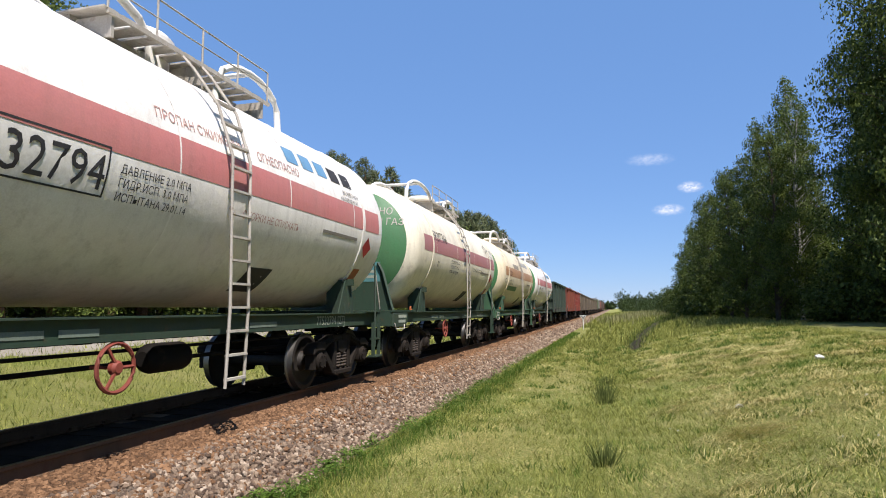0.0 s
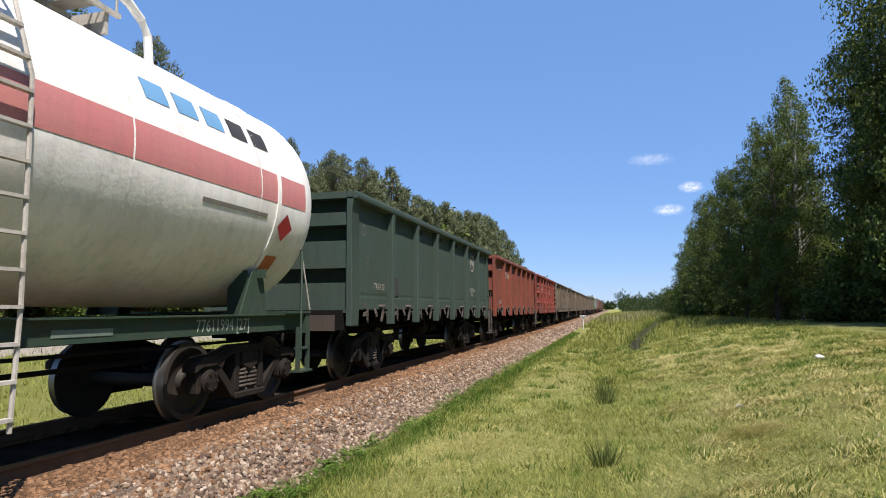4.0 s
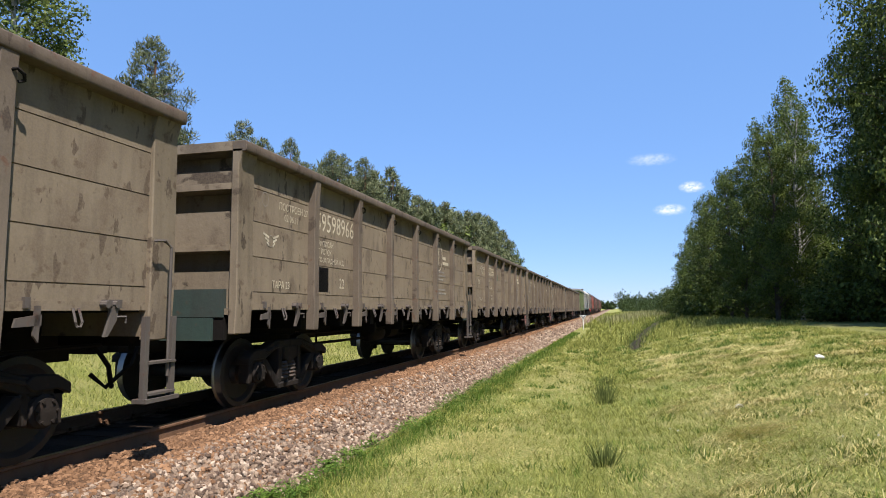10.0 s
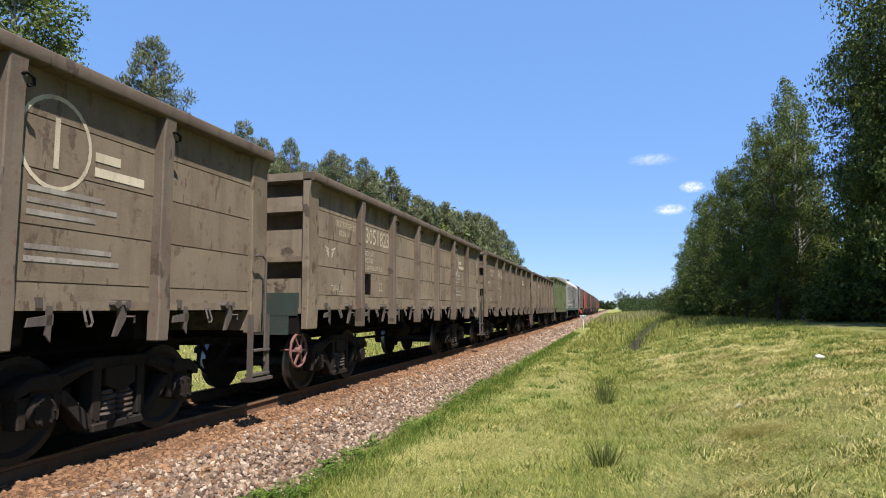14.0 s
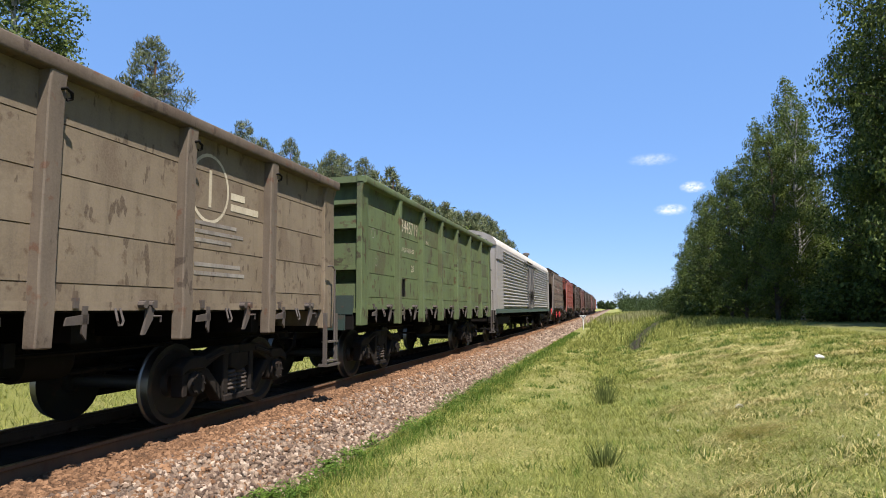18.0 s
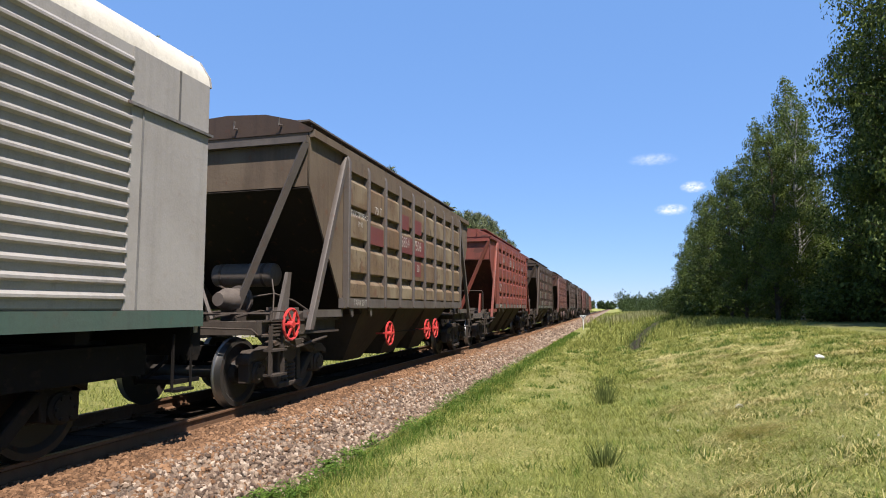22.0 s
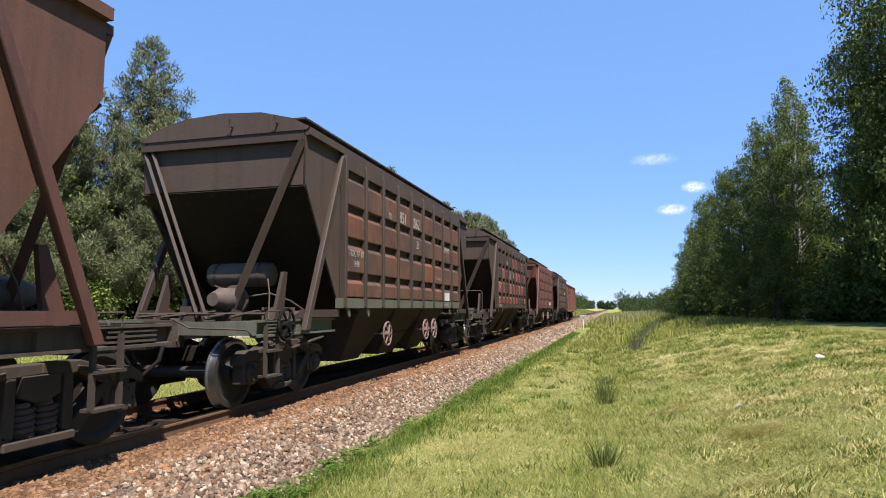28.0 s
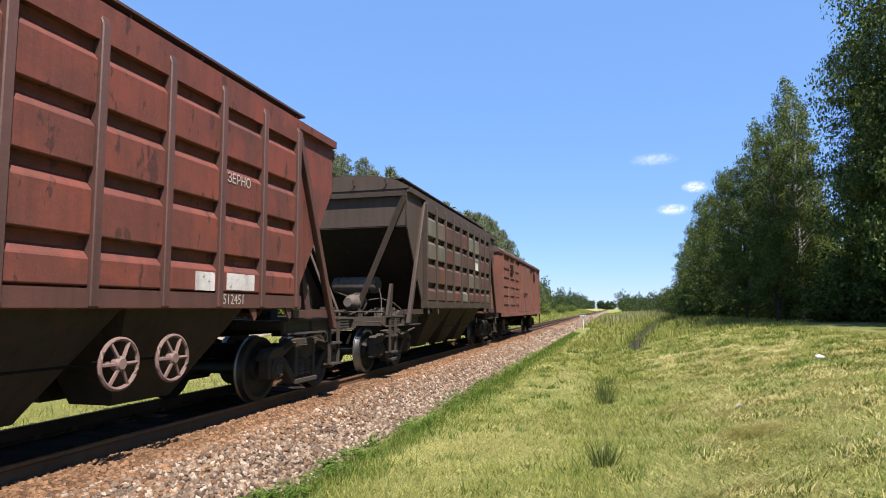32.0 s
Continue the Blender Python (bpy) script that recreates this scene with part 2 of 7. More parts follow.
def bar(x0, x1, y0, y1, z0, z1, w=0.006):
    bm = box(B(), x0, x1, y0, y1, z0, z1)
    return soft(bm, w) if w else bm


def lettering(parent, words, size, y, z, x, material="white_text", wide=1.0, name="lettering", bend=None):
    """Stencilled words on the camera's side of a wagon: y is where they begin, z their foot; bend = (radius, axis height) wraps them."""
    def make():
        cu = bpy.data.curves.new("words", "FONT")
        cu.body, cu.size, cu.extrude = words, 1.0, 0.0
        cu.resolution_u = 2
        ob = bpy.data.objects.new("words", cu)
        me = bpy.data.meshes.new_from_object(ob)
        bpy.data.objects.remove(ob)
        return me
    me = kept(("words", words), make).copy()
    k = size / 0.7
    wide *= 0.88
    for v in me.vertices:
        a, h = v.co.x * k * wide, v.co.y * k
        if bend:
            r, c = bend
            t = math.asin(max(-1, min(1, (z - c) / r))) + h / r
            v.co = ((r + 0.004) * math.cos(t), y + a, c + (r + 0.004) * math.sin(t))
        else:
            v.co = (x, y + a, z + h)
    me.materials.clear()
    me.materials.append(M[material])
    return part(name, me, None, parent)

# ---- ground ----
def lerp_table(table, x):
    for (a, p), (c, q) in zip(table, table[1:]):
        if x <= c:
            return p + (q - p) * max(0, (x - a)) / (c - a)
    return table[-1][1]


SECTION = [(-60, 0.9), (-14, 0.78), (-12, 0.66), (-8.6, 0.26), (-6, -0.32), (-4, -0.72), (-3.2, -0.75), (-2.4, -0.62), (2.3, -0.62), (2.75, -0.55), (3.6, -0.50), (5.0, -0.46), (5.8, -0.50),
           (6.5, -0.36), (8.0, -0.06), (9.5, 0.22), (11.5, 0.44), (14.0, 0.60), (20, 0.75), (60, 0.8)]


def height(x, y):
    h = lerp_table(SECTION, x)
    far = min(1, max(0, (y - 60) / 120)) if x > 0 else 0
    h = h * (1 - far) + far * min(h, -0.1)
    if abs(x) > 2.9:
        k = min(1, (abs(x) - 2.9) / 1.5)
        h += k * (0.07 * noise.noise((x * 0.45, y * 0.35, 3)) + 0.035 * noise.noise((x * 1.7, y * 1.5, 9)))
    return h


def ramp(lo, hi, near, far_step):
    """Steps that widen away from the near stretch."""
    out, v = [], lo
    while v < hi:
        out.append(v)
        gap = 0 if near[0] <= v <= near[1] else min(abs(v - near[0]), abs(v - near[1]))
        v += min(far_step, near[2] + gap * 0.16)
    return out + [hi]


xs = ramp(-2600, 2600, (-8, 16, 0.3), 260)
ys = ramp(-900, 3800, (0, 34, 0.4), 260)
nx = len(xs)
gv = [(x, y, height(x, y)) for y in ys for x in xs]
gf = [(j * nx + i, j * nx + i + 1, (j + 1) * nx + i + 1, (j + 1) * nx + i) for j in range(len(ys) - 1) for i in range(nx - 1)]
ground = soup("ground", gv, gf, M["meadow"], kind="structure")
for p in ground.data.polygons:
    p.use_smooth = True
tagged(ground, "mown grass meadow with a shallow ditch and a bank", "ground")

# ballast bed, drawn out along the track
def bed(name, table, y0, y1, material, label):
    steps = ramp(y0, y1, (0, 40, 0.5), 40)
    v, f, n = [], [], len(table)
    for y in steps:
        for x, z in table:
            v.append((x + 0.05 * noise.noise((x, y * 0.8, 1)), y, z + 0.025 * noise.noise((x * 3, y * 1.3, 5))))
    for j in range(len(steps) - 1):
        for i in range(n - 1):
            f.append((j * n + i, j * n + i + 1, (j + 1) * n + i + 1, (j + 1) * n + i))
    ob = soup(name, v, f, material, kind="structure")
    return tagged(ob, label, "ballast")


BED = [(-3.2, -0.9), (-2.7, -0.66), (-2.1, -0.36), (-1.75, -0.215), (-1.3, -0.2), (-0.9, -0.2), (0, -0.21), (0.9, -0.16), (1.3, -0.135), (1.75, -0.175), (2.15, -0.36), (2.6, -0.56), (3.0, -0.8)]
ballast = bed("ballast_bed", BED, -120, 1500, M["ballast"], "grey-brown crushed stone ballast under the track")
bed("rust_strip", [(0.86, -0.24), (0.89, -0.15), (1.25, -0.118), (1.6, -0.145), (1.9, -0.235)], -120, 1500, M["rusty"], "rust-stained fine ballast beside the rail")
# dark sheet standing in for the train's shade between the rails
bed("oily_strip", [(-1.75, -0.26), (-1.45, -0.19), (0, -0.195), (0.88, -0.19), (0.93, -0.24)], -120, 1500, M["track_shade"], "ballast between the rails with the train's shade in its colour")


def bed_height(x):
    return lerp_table(BED, x)


# rails, sleepers and fastenings
RAIL = [(0.065, -0.18), (0.065, -0.168), (0.012, -0.15), (0.009, -0.045), (0.0365, -0.03), (0.0365, -0.008), (0.03, 0.0)]
RAIL = RAIL + [(-x, z) for x, z in RAIL[::-1]]
for side in (-1, 1):
    rail = tagged(part("rail", prism(B(), [(side * 0.797 + x, z) for x, z in RAIL], 1, -120, 1500), M["rail"]), "rusty steel rail spiked to the sleepers", "rail", "rails of the track")
    part("running_surface", prism(B(), [(side * 0.797 - 0.029, 0.0), (side * 0.797 + 0.029, 0.0), (side * 0.797 + 0.029, 0.0025), (side * 0.797 - 0.029, 0.0025)], 1, -120, 1500), M["railhead"], rail, "worn steel running surface")
sleeper_mesh = as_mesh("sleeper", soft(box(B(), -1.36, 1.36, -0.12, 0.12, -0.36, -0.186), 0.015), M["sleeper"])


def clip_bm():
    bm = box(B(), -0.11, 0.11, -0.085, 0.085, -0.175, -0.16)
    for s in (-1, 1):
        box(bm, s * 0.085 - 0.025, s * 0.085 + 0.025, -0.05, 0.05, -0.16, -0.125)
        tube(bm, [(s * 0.09, 0, -0.16), (s * 0.09, 0, -0.115)], 0.018, 6)
    return bm


clip_mesh = as_mesh("rail_fastening", clip_bm(), M["rail"])
for i in range(190):
    y = -8 + 0.543 * i
    s = tagged(part("sleeper", sleeper_mesh, None, loc=(0, y, 0)), "dark timber sleeper bedded in ballast", "sleeper", "sleepers of the track")
    for side in (-1, 1):
        part("rail_fastening", clip_mesh, None, s, loc=(side * 0.797, 0, 0))

# dirt road beyond the far verge
v, f = [], []
for j, y in enumerate(ramp(-200, 96, (0, 40, 1.0), 4)):
    for x in (-11.6, -11.2, -8.9, -8.5):
        u = x - 0.004 * max(0, y - 40) ** 2
        v.append((u, y, height(u, y) + (0.05 if -11.5 < x < -8.6 else 0.005)))
    if j:
        f += [((j - 1) * 4 + i, (j - 1) * 4 + i + 1, j * 4 + i + 1, j * 4 + i) for i in range(3)]
tagged(soup("road", v, f, M["dirt_road"], kind="structure"), "pale sandy dirt road beyond the track", "road")


# ---- stones of the ballast shoulder ----
def stone_shape(rng):
    """A broken stone of unit size with flat faces, twelve corners."""
    t = (1 + 5 ** 0.5) / 2
    c = np.array([(-1, t, 0), (1, t, 0), (-1, -t, 0), (1, -t, 0), (0, -1, t), (0, 1, t), (0, -1, -t), (0, 1, -t), (t, 0, -1), (t, 0, 1), (-t, 0, -1), (-t, 0, 1)]) / 1.9
    return c * rng.uniform(0.6, 1.25, (12, 1)) * rng.uniform(0.65, 1.2, (1, 3))


STONE_FACES = np.array([(0, 11, 5), (0, 5, 1), (0, 1, 7), (0, 7, 10), (0, 10, 11), (1, 5, 9), (5, 11, 4), (11, 10, 2), (10, 7, 6), (7, 1, 8),
                        (3, 9, 4), (3, 4, 2), (3, 2, 6), (3, 6, 8), (3, 8, 9), (4, 9, 5), (2, 4, 11), (6, 2, 10), (8, 6, 7), (9, 8, 1)])


def turn(rng):
    q = rng.normal(size=4)
    w, x, y, z = q / np.linalg.norm(q)
    return np.array([(1 - 2 * (y * y + z * z), 2 * (x * y - z * w), 2 * (x * z + y * w)), (2 * (x * y + z * w), 1 - 2 * (x * x + z * z), 2 * (y * z - x * w)), (2 * (x * z - y * w), 2 * (y * z + x * w), 1 - 2 * (x * x + y * y))])


def stones(name, n, xr, yr, size, material, seed, label, power=1.0):
    rng = np.random.default_rng(seed)
    shapes = [stone_shape(rng) for _ in range(12)]
    v, f = [], []
    for i in range(n):
        x = rng.uniform(*xr)
        y = yr[0] + (yr[1] - yr[0]) * rng.random() ** power
        s = size * rng.uniform(0.55, 1.4) * (1 + 0.02 * max(0, y - 8))
        p = shapes[i % 12] @ turn(rng) * s / 2
        v.append(p + (x, y, bed_height(x) + s * 0.12))
        f.append(STONE_FACES + 12 * i)
    return soup(name, np.concatenate(v).tolist(), np.concatenate(f).tolist(), material, None, label, "stuff")


stones("ballast_stones", 15000, (1.55, 2.85), (2.5, 34), 0.062, M["stone"], 5, "loose pale grey and brown ballast stones", 1.7)
stones("rusty_stones", 2200, (1.55, 2.45), (3, 32), 0.055, M["rust_stone"], 16, "rust-tinged stones scattered over the shoulder", 1.7)
stones("rusty_stones", 3600, (1.5, 2.05), (3, 34), 0.055, M["rust_stone"], 26, "rust-tinged ballast stones at the top of the shoulder", 1.7)
stones("ballast_stones", 4200, (1.6, 2.85), (33, 125), 0.085, M["stone"], 27, "loose brown-grey ballast stones down the line", 1.3)
stones("rusty_stones", 1800, (0.95, 1.9), (31, 110), 0.08, M["rust_stone"], 28, "rust-coloured ballast stones down the line", 1.3)
stones("rusty_stones", 11000, (0.92, 1.78), (3, 34), 0.054, M["rust_stone"], 6, "small rust-coloured ballast stones by the rail", 1.7)
stones("ballast_stones", 2600, (1.55, 2.85), (-9, 2.6), 0.062, M["stone"], 17, "loose ballast stones beside the track", 1.0)
stones("far_side_stones", 2500, (-2.6, -1.4), (6, 40), 0.06, M["stone"], 7, "loose ballast stones on the far shoulder", 1.4)

# the nearest stones, each a piece of its own
rng = np.random.default_rng(8)
stone_meshes = []
for k in range(12):
    me = bpy.data.meshes.new("stone")
    me.from_pydata((stone_shape(rng) @ turn(rng) * 0.036).tolist(), [], STONE_FACES.tolist())
    me.materials.append(M["stone_own"])
    stone_meshes.append(me)
for k in range(300):
    x, y = rng.uniform(1.75, 2.65), rng.uniform(4.4, 7.2)
    o = part("stone", stone_meshes[k % 12], None, ballast, loc=(x, y, bed_height(x) + 0.014))
    o.rotation_euler = (0, 0, rng.uniform(0, 6.28))
    o.scale = [rng.uniform(0.7, 1.3)] * 3

# ---- grass ----
def blades(name, n, place, tall, wide, lean, material, seed, label, swath=0.0):
    """Single blades; place(rng) gives x, y; size grows a little with distance."""
    rng = np.random.default_rng(seed)
    v, f = [], []
    for i in range(n):
        x, y = place(rng)
        d = math.hypot(x - 6, y)
        h = rng.uniform(*tall)
        w = wide * max(1, d / 9)
        a, a2 = rng.uniform(0, 6.283), rng.uniform(0, 6.283)
        l = h * rng.uniform(*lean)
        if swath:
            a2 = 4.0 * noise.noise((x * 0.8, y * 0.8, 4)) + rng.normal(0, 0.5) + (3.1416 if rng.random() < 0.5 else 0)
        z = height(x, y) - 0.01
        dx, dy = w * math.cos(a), w * math.sin(a)
        k = 3 * i
        v += [(x - dx, y - dy, z), (x + dx, y + dy, z), (x + l * math.cos(a2), y + l * math.sin(a2), z + h)]
        f.append((k, k + 1, k + 2))
    return soup(name, v, f, material, None, label, "stuff")


seeds = random.Random(3)
CLUMPS = [(seeds.uniform(2.75, 13.5), 3.2 + 34 * seeds.random() ** 1.9) for _ in range(7000)]


def verge(rng):
    while True:
        if rng.random() < 0.65:
            x, y = CLUMPS[int(rng.random() * 7000)]
            x, y = x + rng.normal(0, 0.05), y + rng.normal(0, 0.05)
        else:
            y = 3.2 + 36 * rng.random() ** 2.2
            x = rng.uniform(2.75, 13.5)
        if x < 7.2 + 0.42 * y and mown(x, y) < rng.random():
            return x, y


SWATH = [(2.9, -0.35), (3.6, 0.1), (4.6, 0.22), (5.2, -0.05), (5.75, -0.2), (6.3, 0.0), (7.2, 0.28), (9.5, 0.25), (14, 0.0)]


def mown(x, y):
    """How much cut hay lies here, 0 to 1."""
    n = 0.45 + lerp_table(SWATH, x) + 0.9 * noise.noise((x * 0.55, y * 0.42, 2)) + 0.5 * noise.noise((x * 1.6, y * 1.3, 7))
    return min(0.93, max(0.05, n))


def cut_hay(rng):
    while True:
        y = 3.2 + 32 * rng.random() ** 2.0
        x = rng.uniform(3.2, 13.5)
        if x < 7.2 + 0.42 * y and mown(x, y) > rng.random():
            return x, y


def by_ballast(rng):
    y = 3.5 + 45 * rng.random() ** 1.8
    return 2.98 - 0.07 * max(0, 9 - y) + 0.30 * noise.noise((0, y * 1.4, 8)) + abs(rng.normal(0, 0.24)), y


def in_ditch(rng):
    return 5.78 + rng.normal(0, 0.16), 6 + 40 * rng.random() ** 1.4


def far_bank(rng):
    return rng.uniform(4, 14), 30 + 60 * rng.random() ** 1.5


def left_field(rng):
    return -3.0 - 6.0 * rng.random() ** 1.3, 4 + 40 * rng.random() ** 1.5


DARK = [(seeds.uniform(2.9, 13.0), 3.4 + 26 * seeds.random() ** 1.7) for _ in range(420)]


def tufts(rng):
    x, y = DARK[int(rng.random() * 420)]
    return x + rng.normal(0, 0.09), y + rng.normal(0, 0.07)


blades("grass", 105000, verge, (0.03, 0.12), 0.0062, (0.3, 1.5), M["blade"], 11, "short mown green grass on the verge and bank")
blades("hay", 44000, cut_hay, (0.012, 0.045), 0.0062, (2.5, 7.5), M["hay"], 12, "cut yellow hay lying on the grass", 1.0)


def hay_heaps(name, n, seed, label):
    """Fans of long cut stalks lying over one another where the mower left them."""
    rng = np.random.default_rng(seed)
    v, f, k = [], [], 0
    for i in range(n):
        cy = 3.6 + 17 * rng.random() ** 1.6
        cx = rng.uniform(6.6, 7.6 + 0.38 * cy)
        a0, size = rng.uniform(0.1, 1.3), rng.uniform(0.25, 0.7)
        for j in range(int(200 * size)):
            a = a0 + rng.normal(0, 0.28)
            px, py = cx + rng.normal(0, size * 0.45), cy + rng.normal(0, size * 0.3)
            l, w = rng.uniform(0.10, 0.32), 0.0035 * max(1, cy / 8)
            dx, dy = math.cos(a), math.sin(a)
            z0 = height(px, py) + rng.uniform(0.02, 0.07)
            qx, qy = px + dx * l, py + dy * l
            z1, zm = height(qx, qy) + rng.uniform(0.01, 0.06), 0.03 * rng.random()
            mx, my, mz = (px + qx) / 2, (py + qy) / 2, (z0 + z1) / 2 + zm
            v += [(px - dy * w, py + dx * w, z0), (px + dy * w, py - dx * w, z0 + 0.003), (mx + dy * w, my - dx * w, mz + 0.003), (mx - dy * w, my + dx * w, mz), (qx, qy, z1)]
            f += [(k, k + 1, k + 2, k + 3), (k + 3, k + 2, k + 4)]
            k += 5
    return soup(name, v, f, M["hay"], None, label, "stuff")


hay_heaps("hay_swaths", 190, 23, "loose swaths of long cut yellow hay")
SWIRLS = [(seeds.uniform(3.5, 5.2), 5.0 + 6.5 * seeds.random()) for _ in range(26)] + [(seeds.uniform(6.9, 9.6), 8.0 + 16 * seeds.random()) for _ in range(40)]


def swirl(rng):
    x, y = SWIRLS[int(rng.random() * len(SWIRLS))]
    return x + rng.normal(0, 0.22), y + rng.normal(0, 0.34)


blades("hay_stalks", 15000, swirl, (0.02, 0.075), 0.0036, (2.5, 6.5), M["hay"], 53, "long pale cut stalks heaped where the mower passed", 1.0)


def near_verge(rng):
    while True:
        y = 4.0 + 10 * rng.random() ** 1.3
        x = rng.uniform(2.9, 11.5)
        if x < 7.0 + 0.42 * y:
            return x, y


blades("fine_grass", 90000, near_verge, (0.02, 0.075), 0.0034, (0.2, 1.3), M["fresh"], 51, "fine fresh green and yellow grass between the stalks")
blades("fine_hay", 34000, near_verge, (0.01, 0.04), 0.0028, (2.0, 6.0), M["hay"], 52, "fine cut stalks strewn over the grass", 1.0)


def edge_weeds(name, n, seed, label):
    """Broad-leaved weeds creeping over the foot of the ballast."""
    r = np.random.default_rng(seed)
    v, f, k = [], [], 0
    for i in range(n):
        cy = 4.6 + 22 * r.random() ** 1.5
        cx = 2.86 - 0.07 * max(0, 9 - cy) + r.normal(0, 0.16)
        size = r.uniform(0.06, 0.2)
        for j in range(int(320 * size)):
            px, py = cx + r.normal(0, size * 0.6), cy + r.normal(0, size * 0.6)
            z = height(px, py) + r.uniform(0.02, 0.6 * size + 0.05)
            a, l, w = r.uniform(0, 6.283), r.uniform(0.018, 0.05), r.uniform(0.008, 0.016)
            dx, dy, up = math.cos(a), math.sin(a), r.uniform(-0.2, 0.9)
            v += [(px, py, z), (px + dx * l - dy * w, py + dy * l + dx * w, z + up * l), (px + 2 * dx * l, py + 2 * dy * l, z + up * l * 1.2), (px + dx * l + dy * w, py + dy * l - dx * w, z + up * l)]
            f.append((k, k + 1, k + 2, k + 3))
            k += 4
    return soup(name, v, f, M["weed"], None, label, "stuff")


edge_weeds("edge_weeds", 150, 29, "low broad-leaved weeds along the foot of the ballast")


def far_verge(rng):
    return 3.1 + 14 * rng.random() ** 1.2, 62 + 170 * rng.random() ** 1.4


blades("far_grass", 9000, far_verge, (0.12, 0.45), 0.006, (0.1, 0.7), M["blade"], 41, "tall green grass down the line")
blades("reeds", 1500, lambda rng: (8.5 + rng.normal(0, 2.2), 95 + rng.normal(0, 14)), (0.4, 1.0), 0.007, (0.05, 0.4), M["reed"], 42, "pale dry reeds at the end of the ditch")
blades("far_field_grass", 18000, lambda rng: (-2.9 - 11 * rng.random(), 44 + 330 * rng.random() ** 1.5), (0.2, 0.6), 0.006, (0.1, 0.7), M["blade"], 43, "tall green grass beyond the track")
# narrow raised strip along the bank in a darker colour
v, f = [], []
for j in range(48):
    u = j / 47
    y = 26 + 44 * u
    x = 6.75 + 2.2 * u + 4.4 * u * u
    w = 0.85 * math.sin(math.pi * u ** 0.6) ** 0.8
    for q in (-0.6, -0.25, 0.15, 0.6):
        px = x + q * w + 0.14 * w * noise.noise((u * 19, q * 2, 3))
        rise = (0.0, 0.16, 0.34, 0.0)[(-0.6, -0.25, 0.15, 0.6).index(q)] * w / 1.1
        v.append((px, y, height(px, y) - 0.01 + rise * (1 + 0.5 * noise.noise((y * 1.1, q, 5)))))
    if j:
        f += [((j - 1) * 4 + i, (j - 1) * 4 + i + 1, j * 4 + i + 1, j * 4 + i) for i in range(3)]
tagged(soup("bank_scar", v, f, M["bank_dark"], kind="structure"), "low dark strip along the lip of the bank", "ground")
blades("scar_weeds", 1500, lambda rng: (lambda u: (6.75 + 2.2 * u + 4.4 * u * u + rng.normal(0, 0.35), 26 + 44 * u))(rng.random() ** 0.8), (0.15, 0.5), 0.006, (0.1, 0.9), M["broad"], 44, "dark weeds along the strip on the bank")
blades("dark_tufts", 13000, tufts, (0.04, 0.15), 0.007, (0.2, 1.0), M["weed"], 17, "darker green tufts among the mown grass")
blades("tall_grass", 9000, by_ballast, (0.05, 0.20), 0.005, (0.1, 0.8), M["weed"], 13, "taller green grass along the ballast")
blades("ditch_weeds", 2600, in_ditch, (0.05, 0.2), 0.005, (0.2, 0.9), M["blade"], 14, "unmown weeds in the ditch")
blades("bank_grass", 16000, far_bank, (0.08, 0.3), 0.006, (0.1, 0.8), M["blade"], 15, "rough grass on the far bank")
def round_camera(rng):
    return rng.uniform(2.9, 14), rng.uniform(-9, 3.6)


blades("grass", 16000, round_camera, (0.03, 0.12), 0.007, (0.3, 1.5), M["blade"], 18, "short mown green grass on the verge")
blades("hay", 5000, round_camera, (0.012, 0.045), 0.007, (2.5, 7.5), M["hay"], 19, "cut yellow hay lying on the grass", 1.0)
blades("field_grass", 24000, left_field, (0.05, 0.20), 0.006, (0.2, 1.0), M["blade"], 16, "green grass beyond the track")


def tall_weed(name, x, y, h, seed):
    """A tuft of upright stems with narrow leaves."""
    rng = np.random.default_rng(seed)
    v, f = [], []
    z = height(x, y)
    for i in range(120):
        a, u = rng.uniform(0, 6.283), rng.random()
        r, top = 0.15 * rng.random() ** 0.7, h * rng.uniform(0.3, 1.0)
        px, py = x + r * math.cos(a), y + r * math.sin(a)
        lx, ly = 0.22 * math.cos(a) * rng.random(), 0.22 * math.sin(a) * rng.random()
        w = 0.006
        v += [(px - w, py, z), (px + w, py, z), (px + lx, py + ly, z + top)]
        f.append((3 * i, 3 * i + 1, 3 * i + 2))
    return tagged(soup(name, v, f, M["tuft"]), "tall dark green weed tuft standing in the ditch", "weed", "weeds in the ditch")


for x, y, h, s in ((5.84, 7.7, 0.36, 1), (5.8, 12.6, 0.5, 2), (5.78, 13.6, 0.42, 3), (5.8, 16.0, 0.35, 4)):
    tall_weed("weed", x, y, h, s)


v, f = [], []
for i in range(18):
    x, y = seeds.uniform(6.6, 10.5), seeds.uniform(6.2, 11)
    z, r = height(x, y) + seeds.uniform(0.06, 0.13), seeds.uniform(0.004, 0.007)
    v += [(x - r, y - r, z), (x + r, y - r, z + 0.006), (x + r, y + r, z + 0.012), (x - r, y + r, z + 0.006)]
    f.append((4 * i, 4 * i + 1, 4 * i + 2, 4 * i + 3))
soup("daisies", v, f, M["plastic"], None, "small white daisies in the grass", "stuff")

